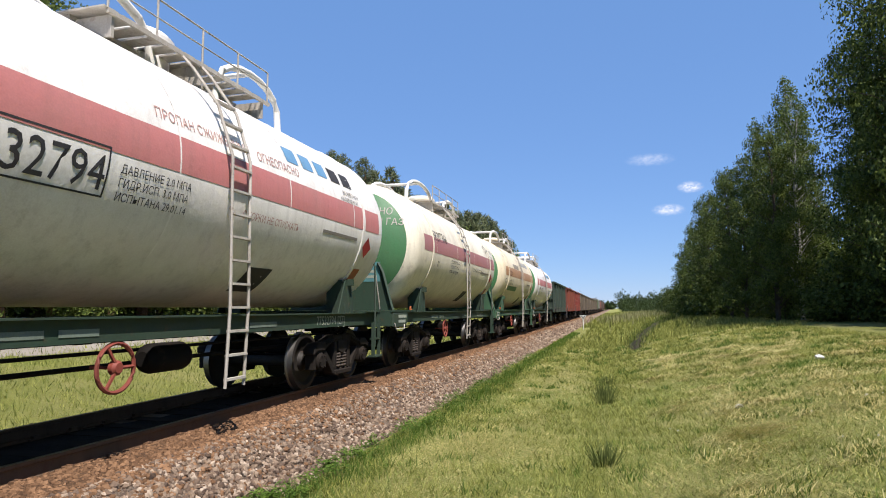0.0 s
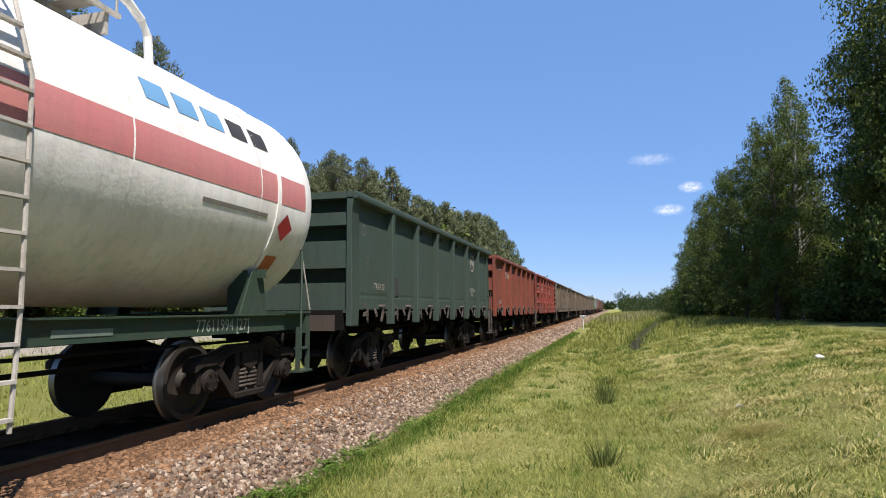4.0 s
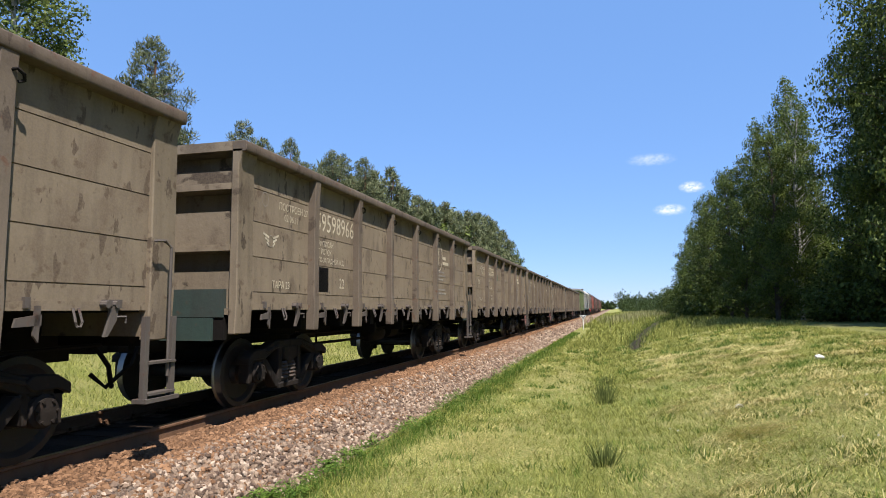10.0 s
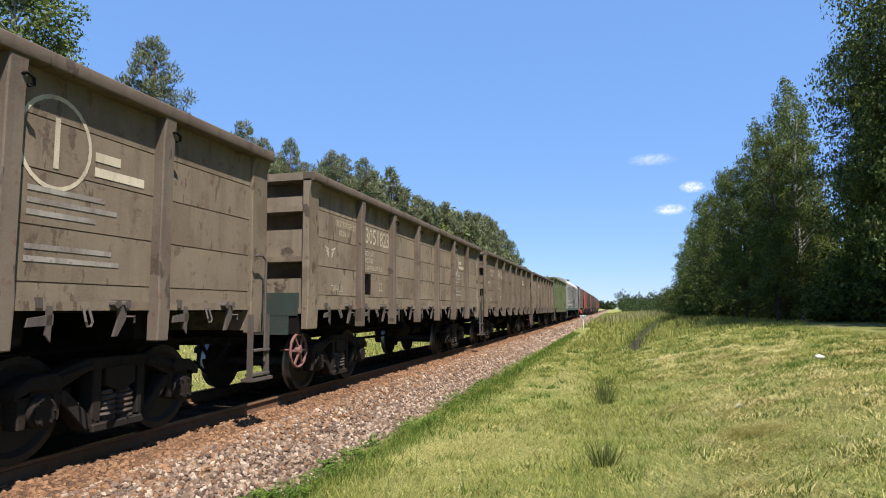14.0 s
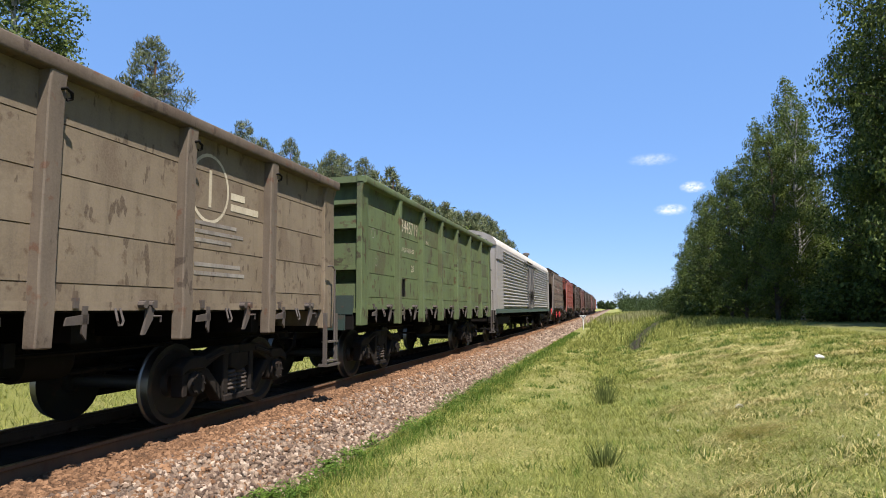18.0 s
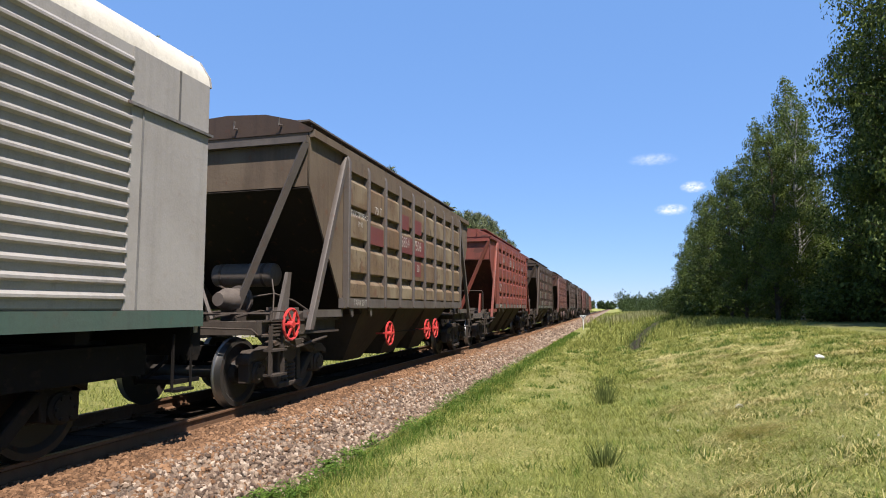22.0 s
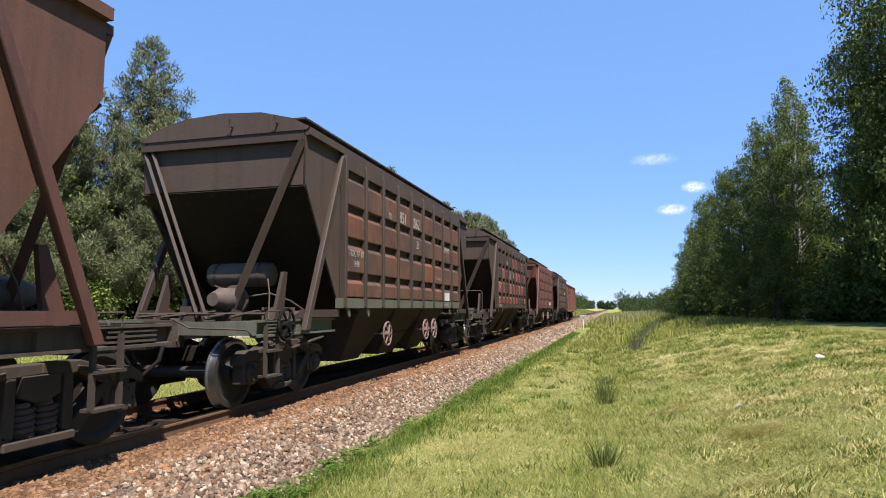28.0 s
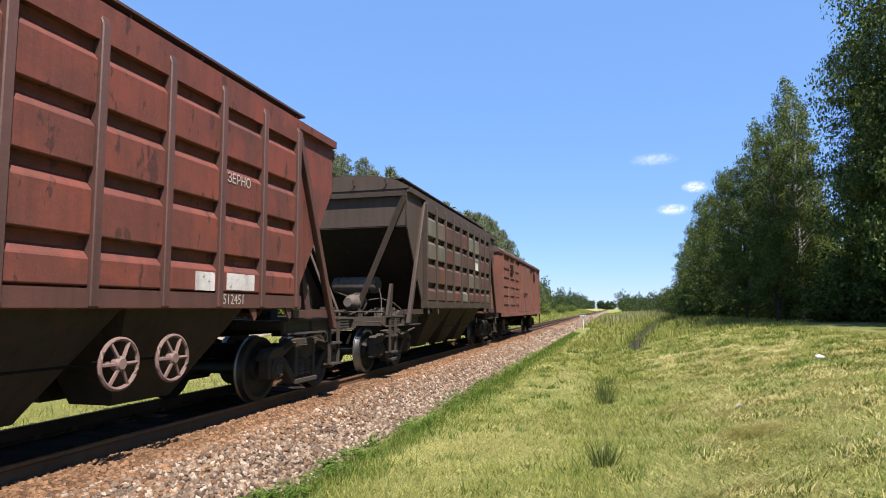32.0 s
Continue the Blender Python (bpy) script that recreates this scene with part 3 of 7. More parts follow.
# ---- trees ----
def crown_mesh(name, tufts, count, leaf, material, seed, droop=0.0, slim=0.55, needles=False):
    """Leaves scattered in tufts (x, y, z, rx, rz), facing out of their tuft; needles stand up along it."""
    rng = np.random.default_rng(seed)
    tufts = np.array(tufts)
    weight = tufts[:, 3] ** 2
    pick = rng.choice(len(tufts), count, p=weight / weight.sum())
    t = tufts[pick]

    def unit(w):
        return w / np.maximum(np.linalg.norm(w, axis=1, keepdims=True), 1e-6)
    out = unit(rng.normal(size=(count, 3)))
    c = t[:, :3] + out * rng.random((count, 1)) ** 0.42 * np.stack([t[:, 3], t[:, 3], t[:, 4]], 1)
    if needles:
        a = unit(out * 0.55 + np.array([0, 0, 0.75]) + rng.normal(size=(count, 3)) * 0.45)
        e = unit(np.cross(a, rng.normal(size=(count, 3))))
    else:
        axis = unit(t[:, :3] * np.array([1, 1, 0.0]) + 1e-4)
        n = unit(out * 0.6 + axis * 0.45 + np.array([0, 0, 0.35]) + rng.normal(size=(count, 3)) * 0.5)
        a = unit(np.cross(n, rng.normal(size=(count, 3))) - np.array([0, 0, droop * 0.8]))
        e = unit(np.cross(n, a))
    s = leaf * rng.uniform(0.6, 1.3, (count, 1))
    v = np.stack([c - a * s, c + e * s * slim, c + a * s, c - e * s * slim], 1).reshape(-1, 3)
    f = np.arange(4 * count).reshape(-1, 4)
    me = bpy.data.meshes.new(name)
    me.from_pydata(v.tolist(), [], f.tolist())
    me.materials.append(material)
    return me


def wood_mesh(name, h, r, limbs, material, rng, top=0.92):
    bm = B()
    bend = [rng.normal(0, 0.015 * h, 2) for _ in range(5)]
    line = [(0, 0, -0.3)] + [(bend[i][0] * (i > 0), bend[i][1] * (i > 0), h * top * (i + 1) / 5) for i in range(5)]
    tube(bm, line, r, 8, r * 0.15)
    for p, q, rr in limbs:
        mid = [(p[i] * 0.45 + q[i] * 0.55) for i in range(3)]
        mid[2] += 0.06 * h * 0.3
        tube(bm, [p, mid, q], rr, 5, rr * 0.25)
    return as_mesh(name, bm, material)


def make_tree(kind, h, wide, seed, leaves, leaf):
    """Trunk and limbs, and a crown of tufts round the limbs' ends."""
    rng = np.random.default_rng(seed)
    tufts, limbs = [], []
    if kind == "pine":
        base, n = 0.12, 150
    elif kind == "birch":
        base, n = 0.16, 84
    elif kind == "bush":
        base, n = 0.02, 26
    else:
        base, n = 0.08, 88
    for i in range(n):
        u = (i + rng.random()) / n
        z = h * (base + (0.99 - base) * u)
        if kind == "pine":
            reach = wide * 1.15 * (1.0 - u) ** 0.7 + 0.12
        elif kind == "birch":
            reach = wide * (math.sin(math.pi * min(1, 0.16 + 0.84 * u)) ** 0.75) * (1 - 0.35 * u) + 0.12
        elif kind == "bush":
            reach = wide * math.sqrt(max(0.05, 1 - u * u))
        else:
            reach = wide * (math.sin(math.pi * (0.18 + 0.80 * u)) ** 0.55)
        a = i * 2.399 + rng.normal(0, 0.5)
        rise = {"pine": 0.32, "birch": 0.35, "bush": 0.3}.get(kind, 0.22)
        far = reach * rng.uniform(0.55, 1.12)
        tip = (far * math.cos(a), far * math.sin(a), min(h * 0.985, z + rise * far * (1 - u)))
        limbs.append(((0, 0, z - 0.06 * h * (kind != "pine")), tip, 0.012 * h * 0.25 * (1.25 - u)))
        size = wide * {"pine": 0.135, "birch": 0.20, "bush": 0.40}.get(kind, 0.22) * rng.uniform(0.7, 1.35) * (1.15 - 0.45 * u)
        flat = {"pine": 1.25, "birch": 1.3, "bush": 0.8}.get(kind, 0.7)
        tufts.append((*tip, size, size * flat))
        if far > 0.9:
            for w in (0.68, 0.42):
                tufts.append((tip[0] * w + rng.normal(0, 0.2), tip[1] * w + rng.normal(0, 0.2), z + (tip[2] - z) * w, size * 0.85, size * flat * 0.8))
    wood = {"pine": M["pine_bark"], "birch": M["birch_bark"]}.get(kind, M["bark"])
    foliage = {"pine": M["needle"], "birch": M["birch_leaf"]}.get(kind, M["broad"])
    trunk = wood_mesh("trunk", h, h * (0.013 if kind == "birch" else 0.017), limbs, wood, rng)
    crown = crown_mesh("crown", tufts, leaves, leaf, foliage, seed + 1, 0.9 if kind == "birch" else 0.0, 0.16 if kind == "pine" else 0.55, kind == "pine")
    return trunk, crown


TREE_KINDS = {}
for key, kind, h, w, seed, n, leaf in (
        ("oak", "broad", 17, 5.2, 1, 42000, 0.095), ("alder", "broad", 13, 3.2, 2, 27000, 0.08), ("aspen", "broad", 11, 2.8, 3, 17000, 0.08),
        ("birch", "birch", 17, 2.7, 4, 26000, 0.08), ("birch_b", "birch", 13, 2.2, 5, 17000, 0.075),
        ("pine", "pine", 13, 2.7, 6, 46000, 0.115), ("pine_b", "pine", 11.5, 2.3, 7, 42000, 0.11), ("pine_far", "pine", 13, 2.7, 15, 11000, 0.26),
        ("shade_oak", "broad", 17, 5.2, 16, 5000, 0.27), ("back_alder", "broad", 13, 3.2, 12, 3800, 0.20), ("back_birch", "birch", 13, 2.3, 13, 3400, 0.18), ("back_pine", "pine", 12.5, 2.6, 14, 5000, 0.30),
        ("bush", "bush", 2.6, 1.7, 8, 2800, 0.085), ("bush_b", "bush", 4.2, 2.1, 9, 3000, 0.11)):
    TREE_KINDS[key] = (h, make_tree(kind, h, w, seed, n, leaf))
WORDS = {"oak": ("oak_tree", "tall dark green broadleaf tree at the forest edge", "tree"), "alder": ("alder_tree", "dense dark green broadleaf tree in the wood", "tree"),
         "shade_oak": ("oak_tree", "unseen tall broadleaf tree added to cast shade", "tree"), "aspen": ("aspen_tree", "young leafy green tree at the forest edge", "tree"), "birch": ("birch_tree", "tall slender birch with a white trunk", "tree"),
         "birch_b": ("birch_tree", "slim birch with light green leaves", "tree"), "pine": ("pine_tree", "pine with grey-green needles in the trackside wood", "tree"),
         "pine_far": ("pine_tree", "tall pine with grey-green needles down the line", "tree"), "pine_b": ("pine_tree", "smaller pine with grey-green needles", "tree"), "back_alder": ("alder_tree", "leafy green tree deep in the wood", "tree"), "back_birch": ("birch_tree", "slim pale birch deep in the wood", "tree"), "back_pine": ("pine_tree", "grey-green pine deep in the wood", "tree"), "bush": ("bush", "low leafy green bush", "bush"), "bush_b": ("bush", "tall leafy green bush at the wood's edge", "bush")}


def plant(key, x, y, h=None, spin=0.0, wide=1.0, group="trees of the wood"):
    h0, (trunk, crown) = TREE_KINDS[key]
    k = (h or h0) / h0
    name, label, cat = WORDS[key]
    ob = new(name)
    ob.matrix_basis = Matrix.LocRotScale((x, y, height(x, y)), Euler((0, 0, spin)), (k * wide, k * wide, k))
    tagged(ob, label, cat, group)
    part("trunk", trunk, None, ob)
    part("crown", crown, None, ob)
    return ob


rng = random.Random(21)
# the wood on the camera's side of the line: front row, then deeper rows
for key, x, y, h, wide in (("oak", 18.4, 28.0, 19.5, 0.58), ("oak", 19.0, 30.6, 19.0, 0.58), ("alder", 17.6, 31.0, 11.5, 0.8), ("alder", 18.2, 33.5, 14.5, 0.75), ("alder", 14.6, 37.5, 11.0, 0.7), ("birch", 16.6, 41.5, 14.9, 0.95), ("birch_b", 16.2, 39.0, 13.2, 0.8), ("alder", 14.2, 43.5, 10.4, 0.7),
                           ("birch_b", 16.0, 47.5, 14.0, 0.75), ("alder", 14.4, 50, 11.0, 0.7), ("aspen", 13.8, 54.5, 10.2, 0.7), ("birch_b", 15.6, 57, 12.6, 0.8), ("alder", 14.6, 61, 11.2, 0.7),
                           ("aspen", 14.5, 67, 9.5, 0.8), ("alder", 15.6, 72, 10.3, 0.7), ("aspen", 15.2, 78, 10.2, 0.8), ("alder", 15.8, 85, 9.6, 0.7), ("aspen", 15.6, 92, 8.8, 0.8), ("aspen", 16.2, 100, 7.4, 0.8), ("bush_b", 15.5, 106, 4.2, 0.8)):
    plant(key, x, y, h, rng.uniform(0, 6.28), wide)
for i in range(30):
    y = 24 + 2.9 * i
    x = 22.0 + rng.uniform(-1.5, 6)
    plant(rng.choice(("back_alder", "back_alder", "back_birch", "back_pine")), x, y, (14.5 - 0.075 * (y - 24)) * rng.uniform(0.85, 1.05), rng.uniform(0, 6.28), 0.8)
for i in range(26):
    y = 24.5 + 3.0 * i + rng.uniform(-1, 1)
    plant(rng.choice(("bush", "bush_b")), (19.0 if y < 46 else 14.9) + rng.uniform(-0.7, 1.6), y, rng.uniform(2.0, 4.6), rng.uniform(0, 6.28), 1.1, "bushes under the wood")
for x, y, h in ((15.6, 40.2, 2.4), (15.4, 42.6, 2.0), (15.2, 46.4, 2.6), (16.9, 33.0, 2.2), (17.8, 30.5, 2.6), (18.6, 33.5, 3.0), (16.2, 36.0, 2.2), (17.4, 37.5, 3.0), (18.9, 28.8, 2.4)):
    plant("bush", x, y, h, rng.uniform(0, 6.28), 1.2, "bushes under the wood")
plant("bush", 12.6, 62, 1.6, 1.0, 1.3, "bushes under the wood")
plant("bush", 12.9, 68, 2.0, 2.0, 1.3, "bushes under the wood")

for i in range(34):
    y = 23 + 2.6 * i + rng.uniform(-0.8, 0.8)
    plant("bush_b", (20.6 if y < 46 else 17.2) + rng.uniform(-0.4, 2.2), y, rng.uniform(3.8, 6.5), rng.uniform(0, 6.28), 1.15, "bushes under the wood")

# unseen trees beside the camera, added to shade the wood's edge
for i in range(8):
    plant(rng.choice(("back_alder", "back_birch")), 20.5 + rng.uniform(0, 3), 3 + 2.7 * i, rng.uniform(12, 15), rng.uniform(0, 6.28), 1.0)

# tall oaks out of view, added to cast shade on the wood
for i in range(11):
    plant("shade_oak", 24.5 + 3.4 * (i % 3) + rng.uniform(-0.5, 0.5), 9.0 + 1.75 * i, rng.uniform(19, 23), rng.uniform(0, 6.28), 0.7)

# the wood beyond the track
for key, x, y, h, wide in (("birch", -15.5, 12.5, 16.3, 1.3), ("birch", -15.0, 17.4, 17.2, 1.25), ("alder", -15.5, 19.3, 12.5, 0.75), ("pine_b", -14.0, 18.6, 11.0, 1.2), ("pine_b", -13.0, 20.4, 9.5, 1.1), ("pine", -13.5, 22.6, 14.0, 1.2), ("pine_b", -14.2, 24.6, 11.4, 1.1), ("pine_b", -12.8, 15.6, 9.0, 1.1), ("pine", -16.5, 26.5, 11.6, 1.2),
                           ("pine_b", -14.5, 31.3, 12.9, 1.0), ("pine_b", -14.8, 34.0, 12.6, 1.1), ("pine", -14.5, 36.8, 13.2, 1.0), ("pine_b", -15, 40.0, 12.4, 1.2), ("pine", -14.5, 43.2, 14.0, 1.1), ("pine_b", -14.8, 45.6, 14.3, 1.3), ("pine", -14.5, 49.5, 14.9, 1.2), ("pine_b", -15, 53, 14.6, 1.3), ("pine", -14.5, 56.5, 15.6, 1.2), ("pine_b", -14.6, 61, 14.3, 1.3),
                           ("pine", -14.5, 65.5, 14.4, 1.3), ("pine_b", -15, 71, 14.8, 1.4), ("pine", -14.5, 77, 15.6, 1.3), ("pine_b", -15, 83, 15.4, 1.4), ("pine", -14.3, 90, 16.4, 1.3), ("pine", -14.5, 97, 17.2, 1.2), ("pine_b", -14.5, 104, 17.8, 1.3), ("pine", -14.6, 112, 17.8, 1.2), ("pine_b", -14.5, 121, 17.3, 1.3),
                           ("birch_b", -14, 130, 16.0, 1.1), ("alder", -14.8, 140, 14.8, 0.8), ("pine_b", -14.5, 152, 12.0, 1.3), ("alder", -14, 165, 10.0, 0.9), ("pine_b", -14.5, 180, 10.5, 1.3), ("aspen", -14, 200, 8.5, 1.0)):
    plant("pine_far" if key.startswith("pine") and y > 50 else key, x, y, h - 1.3, rng.uniform(0, 6.28), wide)
CANOPY = [(24, 8.5), (30, 9.5), (33, 11.8), (39, 12.4), (45, 13.6), (56, 14.8), (64, 13.8), (75, 14.8), (90, 16.0), (104, 17.2), (121, 16.6), (140, 14), (160, 11)]
for i in range(46):
    y = 26 + 2.2 * i
    plant(rng.choice(("back_pine", "back_pine", "back_alder")), -17.2 + rng.uniform(-1.3, 1.3), y, (lerp_table(CANOPY, y) - 1.3) * rng.uniform(0.92, 1.06), rng.uniform(0, 6.28), 1.15)
for i in range(26):
    y = 9 + 4.2 * i
    plant(rng.choice(("back_pine", "back_pine", "back_alder", "back_birch")), -21 - rng.uniform(0, 5), y, rng.uniform(8.0, 10.5), rng.uniform(0, 6.28), 1.2)
for i in range(16):
    plant("bush_b", -18.5 + rng.uniform(-1, 1), 10 + 2.4 * i, rng.uniform(3.5, 5.5), rng.uniform(0, 6.28), 1.2, "bushes beyond the road")
for i in range(24):
    y = 12 + 3.3 * i + rng.uniform(-1, 1)
    plant(rng.choice(("bush", "bush_b")), -13.2 + rng.uniform(-1.2, 0.8), y, rng.uniform(1.6, 4.0), rng.uniform(0, 6.28), 1.1, "bushes beyond the road")


for i in range(14):
    plant("bush", -6.5 - rng.uniform(0, 5), 105 + 11 * i + rng.uniform(-3, 3), rng.uniform(1.2, 2.6), rng.uniform(0, 6.28), 1.3, "bushes beyond the track")


def far_wood(name, spots, tall, count, leaf, seed, label):
    """Distant trees as one stretch of foliage with an uneven top."""
    r = np.random.default_rng(seed)
    tufts = []
    for x, y in spots:
        h = tall * r.uniform(0.75, 1.2)
        for u in np.linspace(0.08, 0.95, 7):
            w = tall * 0.26 * math.sin(math.pi * (0.25 + 0.7 * u)) * r.uniform(0.7, 1.2)
            tufts.append((x + r.normal(0, 1.0), y + r.normal(0, 1.0), height(x, y) + u * h, w, w))
    ob = new(name, crown_mesh(name, tufts, count, leaf, M["far_leaf"], seed))
    return tagged(ob, label, "trees", "", "stuff")


R2 = random.Random(4)
far_wood("far_wood", [(-14 - R2.uniform(0, 26), y + R2.uniform(-3, 3)) for y in range(205, 640, 5)], 10.5, 64000, 0.30, 31, "distant mixed wood beyond the track")
far_wood("far_wood", [(8.5 + (y - 210) * 0.01 + R2.uniform(0, 1) * (17 + (y - 210) * 0.14), y + R2.uniform(-4, 4)) for y in range(210, 420, 3)], 7.6, 70000, 0.21, 32, "distant leafy wood beside the line")
far_wood("far_wood", [(35 + R2.uniform(0, 60), y) for y in range(130, 330, 5)], 12, 9000, 0.7, 33, "distant wood behind the meadow")
far_wood("far_wood", [(R2.uniform(-220, 220), 900 + R2.uniform(0, 60)) for y in range(260)], 11, 24000, 1.8, 34, "tree line on the horizon")

# ---- running gear shared by all wagons ----
TRAIN, WHEELSETS = [], {-0.925: [], 0.925: []}


def wheelset_mesh():
    bm = B()
    for s in (-1, 1):
        prof = [(0.10, 0.62), (0.15, 0.64), (0.17, 0.70), (0.36, 0.735), (0.41, 0.715), (0.505, 0.72), (0.503, 0.735), (0.482, 0.75), (0.4785, 0.76), (0.4745, 0.845), (0.41, 0.85), (0.36, 0.80), (0.17, 0.77), (0.15, 0.85), (0.10, 0.86)]
        lathe(bm, [(r, s * x) for r, x in prof], 0, 32)
    lathe(bm, [(0.09, -0.7), (0.083, 0), (0.09, 0.7)], 0, 14)
    for s in (-1, 1):
        lathe(bm, [(0.075, s * 0.8), (0.07, s * 1.08)], 0, 14)
    me = as_mesh("wheelset", bm, M["wheel"])
    me.materials.append(M["tread"])
    for p in me.polygons:
        r = math.hypot(p.center.y, p.center.z)
        if r > 0.465 and abs(p.center.x) > 0.72 and abs(p.normal.x) < 0.9:
            p.material_index = 1
    return me


def side_frame_mesh(s, coat="bogie"):
    """Cast side frame: arched top chord, window columns, spring seat, axle-box jaws."""
    bm = B()
    x0, x1 = s * 0.95, s * 1.12
    lo, hi = min(x0, x1), max(x0, x1)
    for m in (-1, 1):
        prism(bm, [(m * 0.0, 0.80), (m * 0.0, 0.90), (m * 0.42, 0.90), (m * 0.75, 0.80), (m * 1.12, 0.72), (m * 1.16, 0.60), (m * 0.78, 0.62), (m * 0.40, 0.78)], 0, lo, hi)
        prism(bm, [(m * 0.24, 0.80), (m * 0.34, 0.80), (m * 0.36, 0.28), (m * 0.24, 0.28)], 0, lo, hi)
        prism(bm, [(m * 0.34, 0.33), (m * 0.66, 0.64), (m * 0.76, 0.64), (m * 0.70, 0.52), (m * 0.42, 0.22), (m * 0.2, 0.22)], 0, lo, hi)
        prism(bm, [(m * 1.02, 0.68), (m * 1.14, 0.68), (m * 1.14, 0.34), (m * 1.06, 0.34)], 0, lo, hi)
        prism(bm, [(m * 0.70, 0.66), (m * 0.80, 0.66), (m * 0.79, 0.36), (m * 0.72, 0.38)], 0, lo, hi)
        prism(bm, [(m * 0.72, 0.74), (m * 0.80, 0.80), (m * 1.05, 0.79), (m * 1.20, 0.70), (m * 1.20, 0.60), (m * 1.06, 0.66), (m * 0.80, 0.66)], 0, lo - 0.012, hi + 0.035)
        prism(bm, [(m * 0.36, 0.86), (m * 0.74, 0.77), (m * 0.74, 0.72), (m * 0.36, 0.80)], 0, hi if s > 0 else lo - 0.03, hi + 0.03 if s > 0 else lo)
    box(bm, lo - 0.03, hi + 0.03, -0.36, 0.36, 0.19, 0.27)
    bmesh.ops.recalc_face_normals(bm, faces=bm.faces[:])
    return as_mesh("side_frame", soft(bm, 0.012), M[coat])


def axle_box_mesh(s, coat="bogie"):
    bm = lathe(B(), [(0.0, s * 0.95), (0.15, s * 0.95), (0.15, s * 1.14), (0.12, s * 1.16), (0.12, s * 1.18), (0.0, s * 1.19)], 0, 20, caps=False)
    for a in range(6):
        q = a * math.pi / 3
        tube(bm, [(s * 1.16, 0.1 * math.cos(q), 0.1 * math.sin(q)), (s * 1.2, 0.1 * math.cos(q), 0.1 * math.sin(q))], 0.016, 6)
    box(bm, min(s * .96, s * 1.1), max(s * .96, s * 1.1), -0.17, 0.17, 0.08, 0.17)
    return as_mesh("axle_box", bm, M[coat])


def spring_mesh():
    """Two coils side by side, five turns each."""
    bm = B()
    for y in (-0.115, 0.115):
        pts = []
        for i in range(66):
            a = 2 * math.pi * i / 13
            pts.append((0.085 * math.cos(a), y + 0.095 * math.sin(a), 0.285 + 0.27 * i / 65))
        tube(bm, pts, 0.0265, 6)
        lathe(bm, [(0.06, 0.27), (0.06, 0.57)], 2, 10, (0, y, 0))
    return as_mesh("coil_spring", bm, M["spring"])


def wedge_mesh(coat="bogie"):
    bm = prism(B(), [(-0.2, 0.80), (0.2, 0.80), (0.2, 0.62), (0.05, 0.56), (-0.05, 0.56), (-0.2, 0.62)], 0, -0.1, 0.1)
    return as_mesh("bolster_end", soft(bm, 0.01), M[coat])


def bolster_mesh():
    bm = box(B(), -1.0, 1.0, -0.2, 0.2, 0.56, 0.80)
    lathe(bm, [(0.18, 0.80), (0.17, 0.86)], 2, 20)
    for m in (-1, 1):
        box(bm, -0.62, 0.62, m * 0.42 - 0.03, m * 0.42 + 0.03, 0.34, 0.56)
        for s in (-1, 1):
            box(bm, s * 0.8 - 0.05, s * 0.8 + 0.05, m * 0.38 - 0.035, m * 0.38 + 0.035, 0.30, 0.62)
            tube(bm, [(s * 0.62, m * 0.4, 0.46), (s * 0.62, m * 0.3, 0.75)], 0.02, 6)
    return as_mesh("bogie", soft(bm, 0.01), M["bogie"])


def bogie(wagon, y, coat="bogie"):
    bg = part("bogie", kept("bolster", bolster_mesh), None, wagon, "dark three-piece bogie", loc=(0, y, 0))
    for s in (-1, 1):
        part("side_frame", kept(("frame", s, coat), lambda: side_frame_mesh(s, coat)), None, bg)
        part("bolster_end", kept(("wedge", coat), lambda: wedge_mesh(coat)), None, bg, loc=(s * 1.03, 0, 0))
        part("coil_spring", kept("spring", spring_mesh), None, bg, loc=(s * 1.03, 0, 0))
        for a in (-0.925, 0.925):
            part("axle_box", kept(("abox", s, coat), lambda: axle_box_mesh(s, coat)), None, bg, loc=(0, a, 0.4785))
    for a in (-0.925, 0.925):
        w = part("wheelset", kept("wheelset", wheelset_mesh), None, bg, "dark steel wheels with bright treads", loc=(0, a, 0.4785))
        WHEELSETS[a].append(w)
    return bg


def coupler_mesh(d):
    bm = box(B(), -0.12, 0.12, min(0, d * 0.55), max(0, d * 0.55), 0.92, 1.16)
    prism(bm, [(-0.22, d * 0.52), (0.20, d * 0.52), (0.24, d * 0.72), (0.1, d * 0.86), (0.02, d * 0.70), (-0.1, d * 0.74), (-0.14, d * 0.92), (-0.26, d * 0.84)], 2, 0.86, 1.20)
    tube(bm, [(0.30, d * 0.45, 0.98), (0.36, d * 0.62, 0.72), (0.20, d * 0.85, 0.46), (0.06, d * 0.95, 0.62)], 0.028, 8)
    bmesh.ops.recalc_face_normals(bm, faces=bm.faces[:])
    return as_mesh("coupler", bm, M["iron"])


def coupler(wagon, end, half):
    return part("coupler", kept(("coupler", end), lambda: coupler_mesh(end)), None, wagon, "black automatic coupler with a hanging brake hose", loc=(0, end * (half - 0.78), 0))


